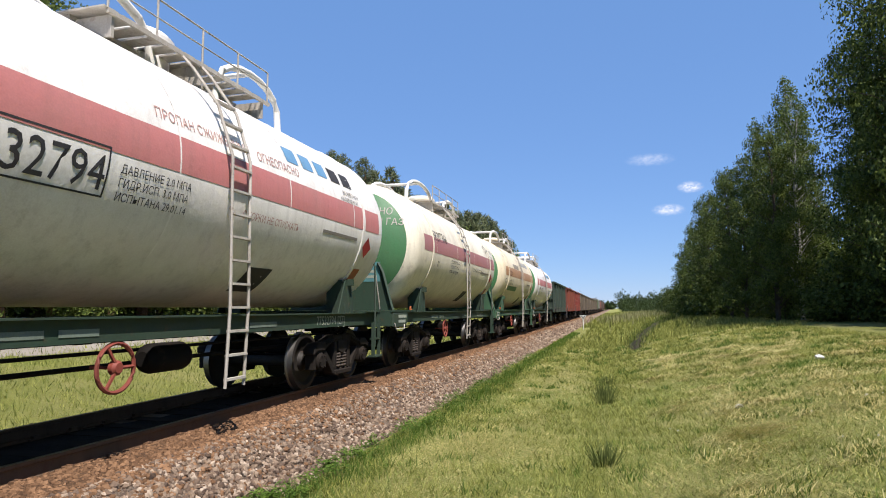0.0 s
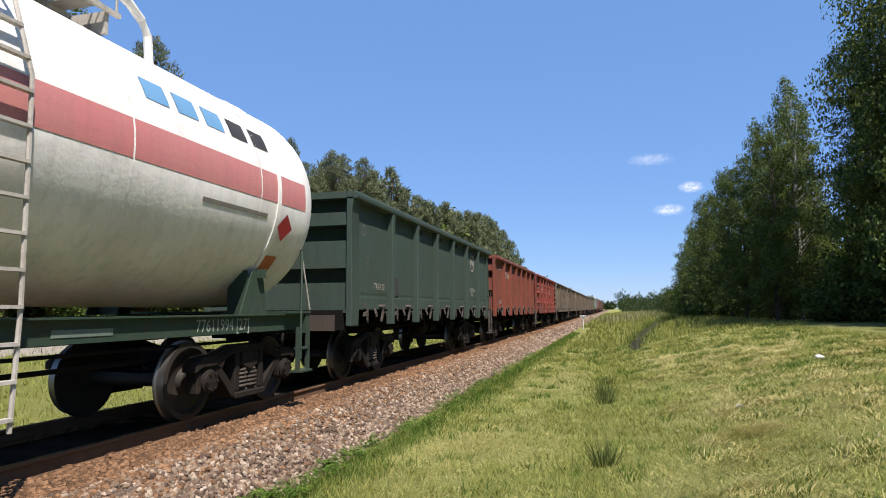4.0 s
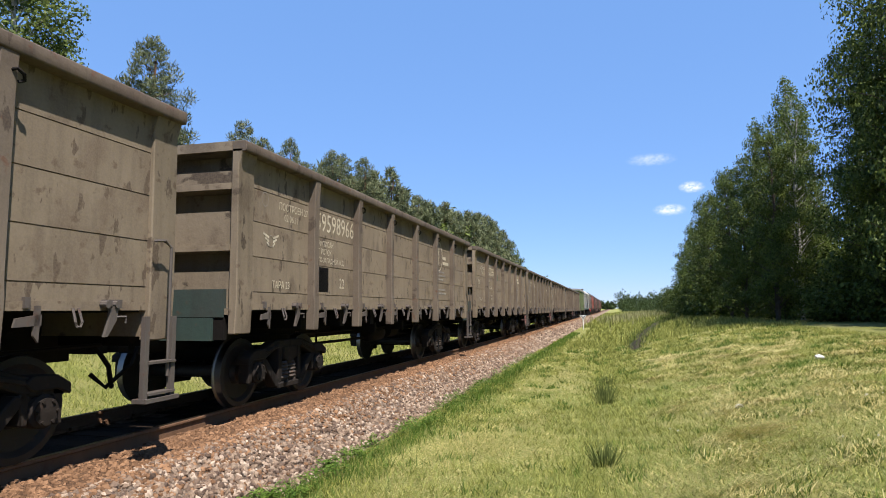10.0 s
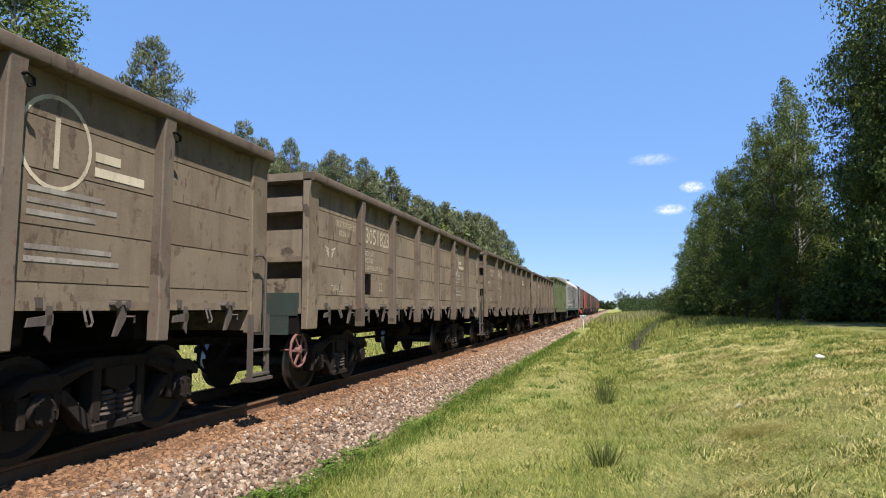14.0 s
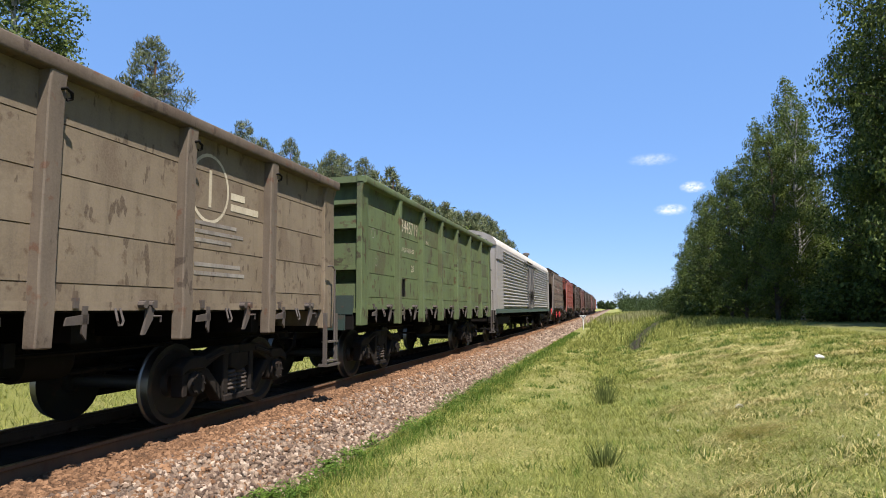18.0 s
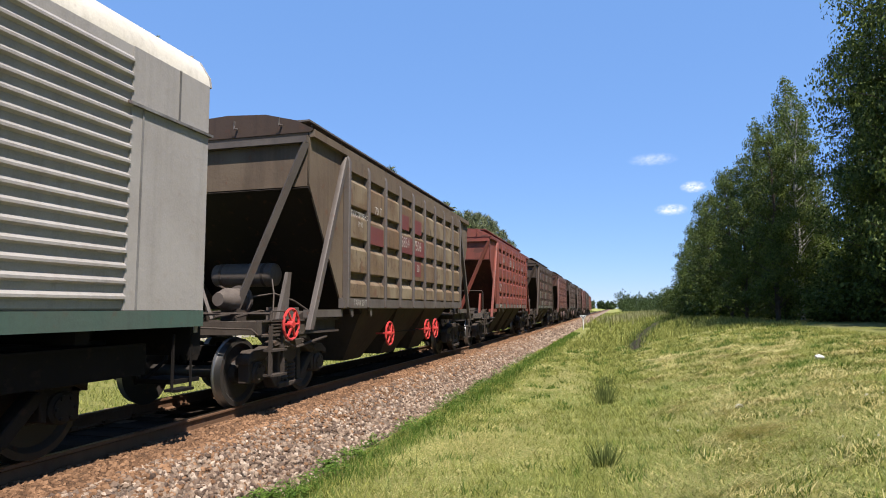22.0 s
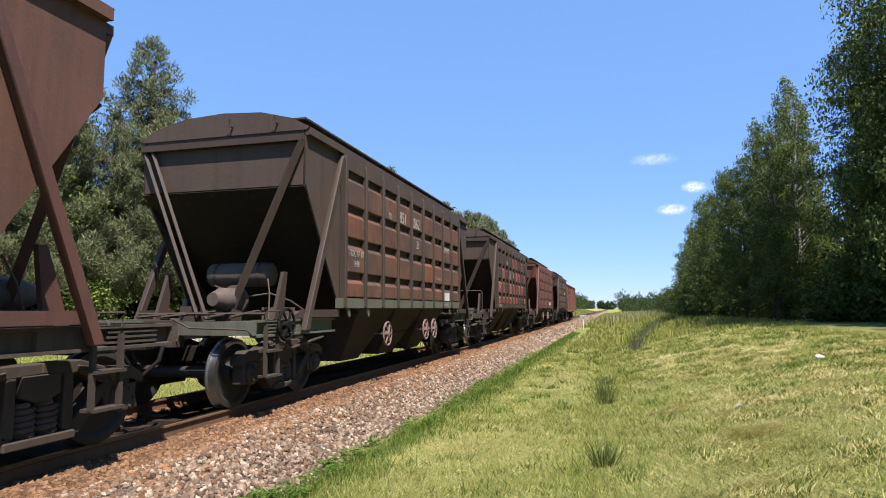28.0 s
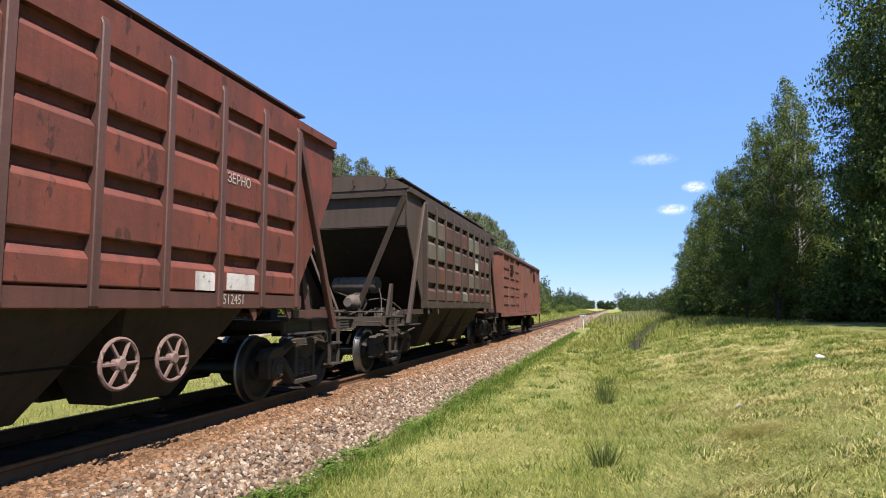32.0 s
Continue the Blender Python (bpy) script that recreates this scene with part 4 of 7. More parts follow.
def handwheel_mesh(r=0.22, spokes=6, mat="iron"):
    bm = tube(B(), circle((0, 0, 0), r, 0, 24), 0.022, 6, closed=True)
    for i in range(spokes):
        a = i * 2 * math.pi / spokes
        tube(bm, [(0.02, 0.04 * math.cos(a), 0.04 * math.sin(a)), (0, r * math.cos(a), r * math.sin(a))], 0.019, 5)
    lathe(bm, [(0.075, -0.03), (0.075, 0.02), (0.05, 0.045)], 0, 14)
    tube(bm, [(-0.3, 0, 0), (0, 0, 0)], 0.02, 6)
    return as_mesh("brake_wheel", bm, M[mat])


def ladder_mesh(z0, z1, width, rungs, mat, r=0.014, name="ladder"):
    """Upright ladder in the y-z plane, flat stiles and round rungs."""
    bm = B()
    for s in (-1, 1):
        box(bm, -0.02, 0.02, s * width / 2 - 0.012, s * width / 2 + 0.012, z0, z1)
    for i in range(rungs):
        z = z0 + (z1 - z0) * (i + 0.5) / rungs
        tube(bm, [(0, -width / 2, z), (0, width / 2, z)], r, 6)
    return as_mesh(name, bm, M[mat])


def reservoir(wagon, y, x=0.35, r=0.2, long=0.9, z=0.85):
    bm = lathe(B(), [(r * 0.5, -long / 2 - 0.06), (r * 0.9, -long / 2), (r, -long / 2 + 0.05), (r, long / 2 - 0.05), (r * 0.9, long / 2), (r * 0.5, long / 2 + 0.06)], 1, 20)
    return part("air_reservoir", bm, M["iron"], wagon, loc=(x, y, z))


def underframe(wagon, half, z0, z1, width, mat, sill=True):
    part("centre_sill", bar(-0.19, 0.19, -half + 0.55, half - 0.55, z0 - 0.24, z1 - 0.02, 0.01), M["iron"], wagon)
    for y in (-4.33, -2.9, -1.45, 0, 1.45, 2.9, 4.33):
        part("cross_member", kept(("cross", z0, width), lambda: as_mesh("cross_member", bar(-width + 0.06, width - 0.06, -0.09, 0.09, z0 + 0.02, z1 - 0.02, 0.01), M["iron"])), None, wagon, loc=(0, y, 0))
    for e in (-1, 1):
        part("end_sill", bar(-width + 0.05, width - 0.05, e * (half - 0.62) - 0.08, e * (half - 0.62) + 0.08, z0 - 0.06, z1 - 0.01, 0.01), M["iron"], wagon)
    bm = B()
    tube(bm, [(0.75, -half + 0.7, 1.0), (0.75, -2.4, 0.94), (0.75, 2.4, 0.94), (0.75, half - 0.7, 1.0)], 0.022, 6)
    tube(bm, [(0.5, -3.4, 0.72), (0.5, 3.4, 0.72)], 0.03, 6)
    for y in (-2.2, 0.6, 1.9):
        tube(bm, [(0.5, y, 0.72), (0.5, y, 1.1)], 0.02, 6)
    part("brake_rigging", bm, M["iron"], wagon)
    for y in (-3.1, 3.1):
        part("brake_lever", prism(B(), [(y - 0.5, 0.62), (y + 0.5, 0.70), (y + 0.5, 0.78), (y - 0.5, 0.70)], 0, 0.22, 0.27), M["iron"], wagon)
    for y in (-0.9, 0.9):
        part("hanger", bar(-1.2, 1.2, y - 0.05, y + 0.05, z0 - 0.16, z0 + 0.04, 0.01), M["iron"], wagon)

# ---- open-top wagons ----
def plank_mesh(long, tall, mat):
    return as_mesh("plank", soft(box(B(), 1.425, 1.462, -long / 2, long / 2, 0, tall), 0.006), mat)


def plank_bay(w, a, c, mat, top):
    """One bay of pressed rows: a backing sheet and a row of its own for each pressing."""
    m, long = (a + c) / 2, c - a
    back = part("side_panel", kept(("back", round(long, 2), top, mat.name), lambda: as_mesh("side_panel", box(B(), 1.40, 1.44, -long / 2, long / 2, 1.42, top - 0.09), mat)), None, w, loc=(0, m, 0))
    rows = [1.44, 1.60, 2.065, 2.53, 2.97] + ([3.40] if top > 3.6 else []) + [top - 0.10]
    for z0, z1 in zip(rows, rows[1:]):
        tall = round(z1 - z0 - 0.012, 3)
        part("plank", kept(("plank", round(long, 2), tall, mat.name), lambda: plank_mesh(long, tall, mat)), None, back, loc=(0, 0, z0))
    return back


def panel_mesh(y0, y1, style, mat, seed):
    """One bay of a side wall."""
    bm = B()
    rng = random.Random(seed)
    ny, nz = 22, 64
    z0, z1 = 1.44, 3.40
    grid = []
    for j in range(nz + 1):
        z = z0 + (z1 - z0) * j / nz
        row = []
        for i in range(ny + 1):
            y = y0 + (y1 - y0) * i / ny
            u = min((y - y0), (y1 - y))
            x = 1.452
            if style == "pressed":
                edge = min(1, max(0, (u - 0.12) / 0.22))
                for c in (1.72, 2.35, 2.87):
                    d = (z - c) / 0.095
                    if abs(d) < 1:
                        x += 0.085 * edge * (math.cos(d * math.pi / 2) ** 0.8) * (1 if d > -0.75 else 0.8)
                x += (0.032 * noise.noise((y * 1.9, z * 1.9, seed)) + 0.014 * noise.noise((y * 5.1, z * 6.3, seed + 4))) * min(1, u / 0.2)
            else:
                x += 0.008 * noise.noise((y * 1.3, z * 1.3, seed)) * min(1, u / 0.25)
                if abs(z - 1.62) < 0.02:
                    x -= 0.012
            row.append(bm.verts.new((x, y, z)))
        grid.append(row)
    for j in range(nz):
        for i in range(ny):
            bm.faces.new((grid[j][i], grid[j][i + 1], grid[j + 1][i + 1], grid[j + 1][i]))
    bmesh.ops.recalc_face_normals(bm, faces=bm.faces[:])
    box(bm, 1.395, 1.42, y0, y1, 1.42, 3.40)
    return as_mesh("side_panel", bm, mat, 0.9)


def stake_mesh(mat, top=3.495):
    """Pressed upright, deeper under the top chord, running down past the sill."""
    bm = prism(B(), [(1.44, 1.05), (1.575, 1.05), (1.59, 1.45), (1.575, 1.6), (1.575, top - 0.4), (1.592, top - 0.13), (1.44, top - 0.13)], 1, -0.085, 0.085)
    bmesh.ops.recalc_face_normals(bm, faces=bm.faces[:])
    return as_mesh("stake", soft(bm, 0.012), mat)


def latch_mesh(coat="latch"):
    """Hatch latch: hinge knuckles, hanging pawl and lever."""
    bm = B()
    for y in (-0.06, 0.06):
        tube(bm, [(1.45, y - 0.035, 1.415), (1.55, y - 0.035, 1.415)], 0.036, 8)
        box(bm, 1.43, 1.53, y - 0.03, y + 0.03, 1.38, 1.46)
    prism(bm, [(-0.05, 1.40), (0.05, 1.40), (0.03, 1.27), (-0.07, 1.12), (-0.11, 1.12), (-0.06, 1.26)], 0, 1.50, 1.53)
    tube(bm, [(1.52, 0.03, 1.30), (1.54, 0.13, 1.30), (1.54, 0.13, 1.24)], 0.012, 5)
    return as_mesh("latch", bm, M[coat])


def catch_mesh(coat="latch"):
    bm = B()
    box(bm, 1.44, 1.50, -0.05, 0.0, 1.38, 1.47)
    prism(bm, [(-0.13, 1.30), (0.1, 1.33), (0.1, 1.24), (-0.15, 1.23)], 0, 1.49, 1.51)
    prism(bm, [(0.04, 1.40), (0.09, 1.40), (0.08, 1.10), (0.03, 1.16)], 0, 1.49, 1.51)
    return as_mesh("catch", bm, M[coat])


def hook_mesh():
    bm = tube(B(), [(1.49, -0.03, 1.38), (1.53, -0.035, 1.26), (1.53, -0.02, 1.22), (1.53, 0.02, 1.22), (1.53, 0.035, 1.26), (1.49, 0.03, 1.38)], 0.012, 6)
    return as_mesh("rope_hook", bm, M["latch"])


STAKES = (-4.365, -2.619, -0.873, 0.873, 2.619, 4.365)


def gondola(centre, style, mat, label, marks=(), wheel=False, top=3.495, post=None):
    w = tagged(new("gondola_wagon"), label, "freight wagon", "open wagons of the train")
    half = 6.415
    edges = [-half + 0.3] + [s for s in STAKES] + [half - 0.3]
    for side in (1, -1):
        flip = None if side == 1 else math.pi
        made = []
        for i, (a, c) in enumerate(zip(edges, edges[1:])):
            if style == "plank":
                made.append(plank_bay(w, a, c, mat, top))
            else:
                made.append(part("side_panel", panel_mesh(a, c, style, mat, int(centre) + i), None, w))
        for s in STAKES:
            made.append(part("stake", kept(("stake", (post or mat).name, top), lambda: stake_mesh(post or mat, top)), None, w, loc=(0, s, 0)))
        for e in (-1, 1):
            lo, hi = sorted((e * (half - 0.36), e * half))
            bm = prism(B(), [(1.40, 1.06), (1.50, 1.06), (1.52, 1.5), (1.50, top - 0.3), (1.56, top - 0.095), (1.40, top - 0.095)], 1, lo, hi)
            made.append(part("corner_post", soft(bm, 0.012), mat, w))
        bm = prism(B(), [(1.40, top - 0.14), (1.595, top - 0.14), (1.605, top - 0.12), (1.605, top - 0.015), (1.59, top), (1.40, top)], 1, -half, half)
        made.append(part("top_rail", soft(bm, 0.006), M["rail_brown"] if style == "plank" and top < 3.6 else mat, w))
        made.append(part("side_sill", bar(1.38, 1.475, -half + 0.05, half - 0.05, 1.36, 1.44, 0.01), mat, w))
        if flip:
            for o in made:
                o.rotation_euler.z = flip
        else:
            bays = [-half + 0.36] + list(STAKES) + [half - 0.36]
            for a, c in zip(bays, bays[1:]):
                m = (a + c) / 2
                part("catch", kept(("catch", style), lambda: catch_mesh("red_latch" if style == "pressed" else "latch")), None, w, loc=(0, m - 0.47, 0))
                part("latch", kept(("latch", style), lambda: latch_mesh("red_latch" if style == "pressed" else "latch")), None, w, loc=(0, m + 0.38, 0))
                part("rope_hook", kept("hook", hook_mesh), None, w, loc=(0, m - 0.02, 0))
            for q in STAKES[1:]:
                bm = tube(B(), [(1.575, 0.03, 0), (1.61, 0.05, 0.01), (1.62, 0.10, -0.02), (1.60, 0.12, -0.06), (1.585, 0.08, -0.08)], 0.016, 5)
                part("stake_hook", kept("stake_hook", lambda: as_mesh("stake_hook", bm, M["iron"])), None, w, loc=(0, q, top - 0.28))
    for e in (-1, 1):
        y = e * (half - 0.34)
        lo, hi = sorted((y, y - e * 0.03))
        part("end_wall", bar(-1.42, 1.42, lo, hi, 1.10, top - 0.095, 0.005), mat, w)
        lo, hi = sorted((e * half, y))
        for z0, z1, name in ((top - 0.12, top, "end_top_rail"), (2.88, 2.96, "end_rib"), (2.10, 2.18, "end_rib"), (1.30, 1.38, "end_rib")) + (((3.34, 3.42, "end_rib"),) if top > 3.6 else ()):
            part(name, bar(-1.398, 1.398, lo, hi, z0, z1, 0.01), mat, w)
        for z0, z1 in ((2.96, 3.12), (2.18, 2.60), (1.38, 1.84)):
            lo2, hi2 = sorted((y + e * 0.004, e * (half - 0.035)))
            part("end_plate", bar(-1.405, 1.405, lo2, hi2, z0 + 0.002, z1, 0.03), mat, w)
        coupler(w, e, 6.96)
        lo, hi = sorted((e * (half - 0.02), e * (half + 0.06)))
        if e < 0 and style == "plank":
            part("end_apron", bar(-1.35, 1.35, -half - 0.02, -half + 0.2, 1.27, 1.62, 0.01), M["apron"], w, "dark green plate below the end wall")
        part("end_step", bar(-1.2, 1.2, lo, hi, 0.98, 1.26, 0.01), M["apron"] if style == "plank" else M["frame_brown"], w)
    part("floor", bar(-1.40, 1.40, -half + 0.1, half - 0.1, 1.34, 1.40, 0), M["iron"], w, smooth=0)
    underframe(w, 6.96, 1.05, 1.36, 1.40, mat)
    # ladder and grab rail at the trailing corner
    bm = B()
    tube(bm, [(1.60, 6.0, 2.05), (1.62, 6.0, 2.05), (1.62, 6.12, 2.06), (1.62, 6.22, 2.0), (1.62, 6.22, 0.7)], 0.016, 6)
    tube(bm, [(1.62, 5.92, 1.3), (1.62, 5.92, 0.5), (1.62, 6.30, 0.5), (1.62, 6.30, 1.3)], 0.018, 6)
    for z in (0.55, 0.85):
        box(bm, 1.54, 1.66, 5.92, 6.30, z - 0.012, z + 0.012)
    for y in (5.90, 6.28):
        box(bm, 1.59, 1.64, y - 0.03, y + 0.03, 0.50, 1.30)
    box(bm, 1.52, 1.68, 5.86, 6.34, 0.47, 0.51)
    part("foot_ladder", bm, M["latch"], w)
    reservoir(w, 0.6, 0.55, 0.19, 0.8, 0.82)
    part("brake_cylinder", lathe(B(), [(0.19, -0.3), (0.19, 0.25), (0.1, 0.35)], 1, 18), M["iron"], w, loc=(0.5, 1.8, 0.86))
    if wheel:
        part("brake_wheel", kept("wagon_wheel", lambda: handwheel_mesh(0.25, 6, "pink_wheel")), None, w, "faded red spoked brake wheel", loc=(1.33, -6.34, 0.74))
    for y in (-4.325, 4.325):
        bogie(w, y)
    skin = 1.466 if style == "plank" else 1.463 if style == "flat" else 1.50
    if style != "pressed":
        part("dark_patch", bar(skin - 0.008, skin - 0.004, -4.24, -3.72, 1.64, 2.04, 0), M["sooty"], w, "black painted square")
    else:
        part("dark_patch", bar(skin + 0.02, skin + 0.024, -4.24, -3.75, 1.50, 1.98, 0), M["sooty"], w, "black painted square")
    for y, z, r in ((-5.72, 2.86, 0.085), (-5.55, 2.30, 0.07)):
        ring = B()
        for i in range(20):
            q = [(skin, y + k * math.cos(t), z + 1.2 * k * math.sin(t)) for k, t in ((r * 0.88, i * 0.31416), (r, i * 0.31416), (r, (i + 1) * 0.31416), (r * 0.88, (i + 1) * 0.31416))]
            ring.faces.new([ring.verts.new(p) for p in q])
        part("emblem", ring, M["faint_text"], w)
    if style == "pressed":
        for z in (1.72, 2.05, 2.42, 2.80):
            bm = tube(B(), [(1.50, 5.45, z + 0.05), (1.60, 5.45, z), (1.60, 5.85, z - 0.06), (1.50, 5.85, z)], 0.017, 5)
            box(bm, 1.49, 1.53, 5.42, 5.48, z - 0.03, z + 0.10)
            box(bm, 1.49, 1.53, 5.82, 5.88, z - 0.12, z + 0.10)
            part("rung", bm, M["iron"], w, "black bent ladder rung")
        part("sticker", bar(1.50, 1.506, 4.95, 5.22, 2.86, 3.06, 0), M["sign_white"], w, "small white and red sticker")
        part("sticker_print", bar(1.5065, 1.509, 5.0, 5.14, 2.90, 2.98, 0), M["hazard"], w)
    if style == "plank" and 126 < centre < 128.5:
        part("stencil_patch", bar(skin - 0.006, skin - 0.003, -2.3, -1.75, 2.50, 2.74, 0), M["patch_green"], w, "faded green stencil patch")
    if style == "plank" and top < 3.6:
        for m in (-1, 1):
            for i in range(3):
                z = 2.36 - 0.055 * i
                wing = B()
                wing.faces.new([wing.verts.new((skin + 0.001, -5.55 + m * q, h)) for q, h in ((0.05, z - 0.03), (0.20 - 0.045 * i, z + 0.02), (0.20 - 0.045 * i, z + 0.05), (0.05, z + 0.005))])
                part("emblem_wing", wing, M["aged_text"], w)
        ring = B()
        for i in range(28):
            q = [(skin, 3.1 + k * math.cos(t), 2.78 + 1.1 * k * math.sin(t)) for k, t in ((0.34, i * 0.2244), (0.375, i * 0.2244), (0.375, (i + 1) * 0.2244), (0.34, (i + 1) * 0.2244))]
            ring.faces.new([ring.verts.new(p) for p in q])
        part("owner_mark", ring, M["aged_text"], w, "thin pale ring mark")
        part("owner_mark", bar(skin - 0.002, skin + 0.001, 3.08, 3.13, 2.56, 3.0, 0), M["aged_text"], w)
        for z, y0, long in ((2.72, 3.52, 0.30), (2.58, 3.52, 0.62)):
            part("owner_text", bar(skin - 0.002, skin + 0.001, y0, y0 + long, z, z + 0.085, 0), M["aged_text"], w)
        for z, long in ((2.34, 0.8), (2.24, 0.95), (2.14, 0.7), (1.86, 0.9), (1.76, 1.0)):
            part("owner_text", bar(skin - 0.002, skin + 0.001, 2.85, 2.85 + long, z, z + 0.045, 0), M["faint_text"], w)
    for words, size, y, z in marks:
        lettering(w, words, size, y, z, skin, "aged_text" if style == "plank" else "white_text")
    TRAIN.append((w, centre))
    return w

# ---- tank wagons ----
def arc_band(bm, r, c, y0, y1, a0, a1, n=10, thick=0.004):
    """A strip on the tank's skin between two angles, from the horizontal upwards."""
    for k in range(n):
        t0, t1 = a0 + (a1 - a0) * k / n, a0 + (a1 - a0) * (k + 1) / n
        q = [((r + thick) * math.cos(t), (r + thick) * math.sin(t) + c) for t in (t0, t1)]
        v = [bm.verts.new(p) for p in ((q[0][0], y0, q[0][1]), (q[0][0], y1, q[0][1]), (q[1][0], y1, q[1][1]), (q[1][0], y0, q[1][1]))]
        bm.faces.new(v)
    return bm


def cap(r, y, d, bulge, thick=0.0):
    prof = []
    for i in range(9):
        t = math.pi / 2 * i / 8
        prof.append(((r + thick) * math.cos(t), y + d * (bulge + thick) * math.sin(t)))
    return prof


def tank(centre, shell, stripe, cap_mat, frame_mat, label, number, marks=(), brand=None, hazard=True, green_side=None, disc=0.86, front=(), dark=None, ring=None, boxed=None):
    w = tagged(new("tank_wagon"), label, "tank wagon", "tank wagons of the train")
    r, c, half, bulge = 1.55, 2.95, 4.82, 0.78
    prof = cap(r, half, 1, bulge)
    left = [(a, -b) for a, b in prof]
    bm = lathe(B(), left[::-1][1:] + [(r, -half * 0.6), (r, -half * 0.2), (r, half * 0.2), (r, half * 0.6)] + prof[:-1], 1, 64, (0, 0, c))
    part("tank_shell", bm, shell, w)
    for d in (-1, 1):
        p2 = [(a, b) for a, b in cap(r, d * half, d, bulge, thick=0.005) if a < r * disc]
        part("end_cap", lathe(B(), p2[:-1] + [(0.02, p2[-1][1])], 1, 56, (0, 0, c), caps=False), cap_mat, w, "green painted tank end")
    bm = arc_band(B(), r, c, -half + 0.20, half - 0.10, -0.075, 0.185)
    part("stripe", bm, stripe, w, "painted band along the tank")
    for y in (-3.5, -1.2, 1.2, 3.5):
        bm = B()
        for t in range(40):
            a0, a1 = -0.9 + t * 0.1, -0.9 + t * 0.1 + 0.1
            v = [bm.verts.new(((r + 0.006) * math.cos(a), y + s * 0.012, c + (r + 0.006) * math.sin(a))) for s, a in ((-1, a0), (1, a0), (1, a1), (-1, a1))]
            bm.faces.new(v)
        part("weld_seam", bm, shell, w)
    # frame
    part("side_beam", bar(1.18, 1.30, -5.5, 5.1, 1.06, 1.28, 0.012), frame_mat, w)
    part("side_beam", bar(-1.30, -1.18, -6.3, 5.1, 1.02, 1.28, 0.012), frame_mat, w)
    part("frame_flange", bar(1.17, 1.36, -6.5, 5.1, 1.282, 1.30, 0), frame_mat, w)
    for d in (-1, 1):
        lo, hi = (-6.62, -6.50) if d < 0 else (5.1, 5.24)
        part("buffer_beam", bar(-1.38, 1.38, lo, hi, 1.0, 1.30, 0.015), frame_mat, w)
        lo, hi = (-6.62, -4.9) if d < 0 else (4.5, 5.24)
        part("end_platform", bar(-1.40, 1.40, lo, hi, 1.305, 1.335, 0.004), frame_mat, w)
        coupler(w, d, 7.0 if d < 0 else 5.65)
        # saddles
        y = d * 3.88
        for s in (-1, 1):
            bm = B()
            for k in (-0.13, 0.11):
                prism(bm, [(s * 0.9, 1.30), (s * 1.28, 1.30), (s * 1.20, 1.90), (s * 1.13, 1.90), (s * 0.9, 1.66)], 1, y + k, y + k + 0.02)
            prism(bm, [(y - 0.36, 1.30), (y + 0.30, 1.30), (y + 0.17, 1.90), (y - 0.08, 1.90)], 0, min(s * 1.235, s * 1.255), max(s * 1.235, s * 1.255))
            bmesh.ops.recalc_face_normals(bm, faces=bm.faces[:])
            saddle = part("saddle", bm, frame_mat, w)
            part("turnbuckle", bar(min(s * 1.24, s * 1.34), max(s * 1.24, s * 1.34), y + 0.02, y + 0.12, 1.80, 1.92, 0.01), frame_mat, saddle)
        bm = B()
        for t in range(30):
            a = -0.80 + t * 0.12
            a1 = a + 0.12
            q = [[bm.verts.new(((r + k) * math.cos(g), y + 0.07 + m * 0.042, c + (r + k) * math.sin(g))) for m, g in ((-1, a), (1, a), (1, a1), (-1, a1))] for k in (0.002, 0.02)]
            bm.faces.new(q[1])
            for i, j in ((0, 3), (2, 1)):
                bm.faces.new((q[0][i], q[1][i], q[1][j], q[0][j]))
        bmesh.ops.remove_doubles(bm, verts=bm.verts[:], dist=1e-4)
        bmesh.ops.recalc_face_normals(bm, faces=bm.faces[:])
        part("strap", bm, shell, w, "steel strap holding the tank down")
    # deep corner box with a cut-back lower edge, its hand rail below
    bm = prism(B(), [(-6.5, 0.98), (-5.72, 0.96), (-5.50, 1.06), (-5.50, 1.28), (-6.5, 1.28)], 0, 1.19, 1.40)
    bmesh.ops.recalc_face_normals(bm, faces=bm.faces[:])
    corner_box = part("corner_box", soft(bm, 0.012), frame_mat, w)
    for z, a, long in ((1.17, -6.15, 0.55), (1.06, -6.15, 0.48)):
        part("box_stencil", bar(1.402, 1.405, a, a + long, z, z + 0.065, 0), M["frame_ink"], corner_box)
    part("hand_rail", tube(B(), [(1.42, -6.45, 1.06), (1.44, -6.42, 0.93), (1.44, -5.85, 0.93), (1.42, -5.80, 1.02)], 0.014, 6), M["ladder"], w)
    part("lifting_eye", tube(B(), circle((1.34, -5.1, 1.36), 0.055, 0, 14), 0.02, 6, closed=True), M["hazard_plate"], w)
    bm = box(B(), -0.18, 0.18, -6.2, 4.9, 0.98, 1.24)
    for y in (-4.2, -2, 0, 2, 4.2):
        box(bm, -1.18, 1.18, y - 0.1, y + 0.1, 1.04, 1.24)
    part("underframe", soft(bm, 0.01), M["iron"], w)
    bm = B()
    tube(bm, [(0.8, -6.2, 0.92), (0.8, 4.9, 0.92)], 0.022, 6)
    tube(bm, [(0.55, -3, 0.75), (0.55, 3, 0.75)], 0.03, 6)
    part("brake_rigging", bm, M["iron"], w)
    reservoir(w, -0.6, 0.95, 0.17, 0.6, 0.82)
    part("brake_wheel", kept("red_handwheel", lambda: handwheel_mesh(0.24, 3, "red_rust")), None, w, "rusty red spoked brake wheel", loc=(1.28, -1.7, 0.80))
    # ladder from the sill to the walkway
    bm = B()
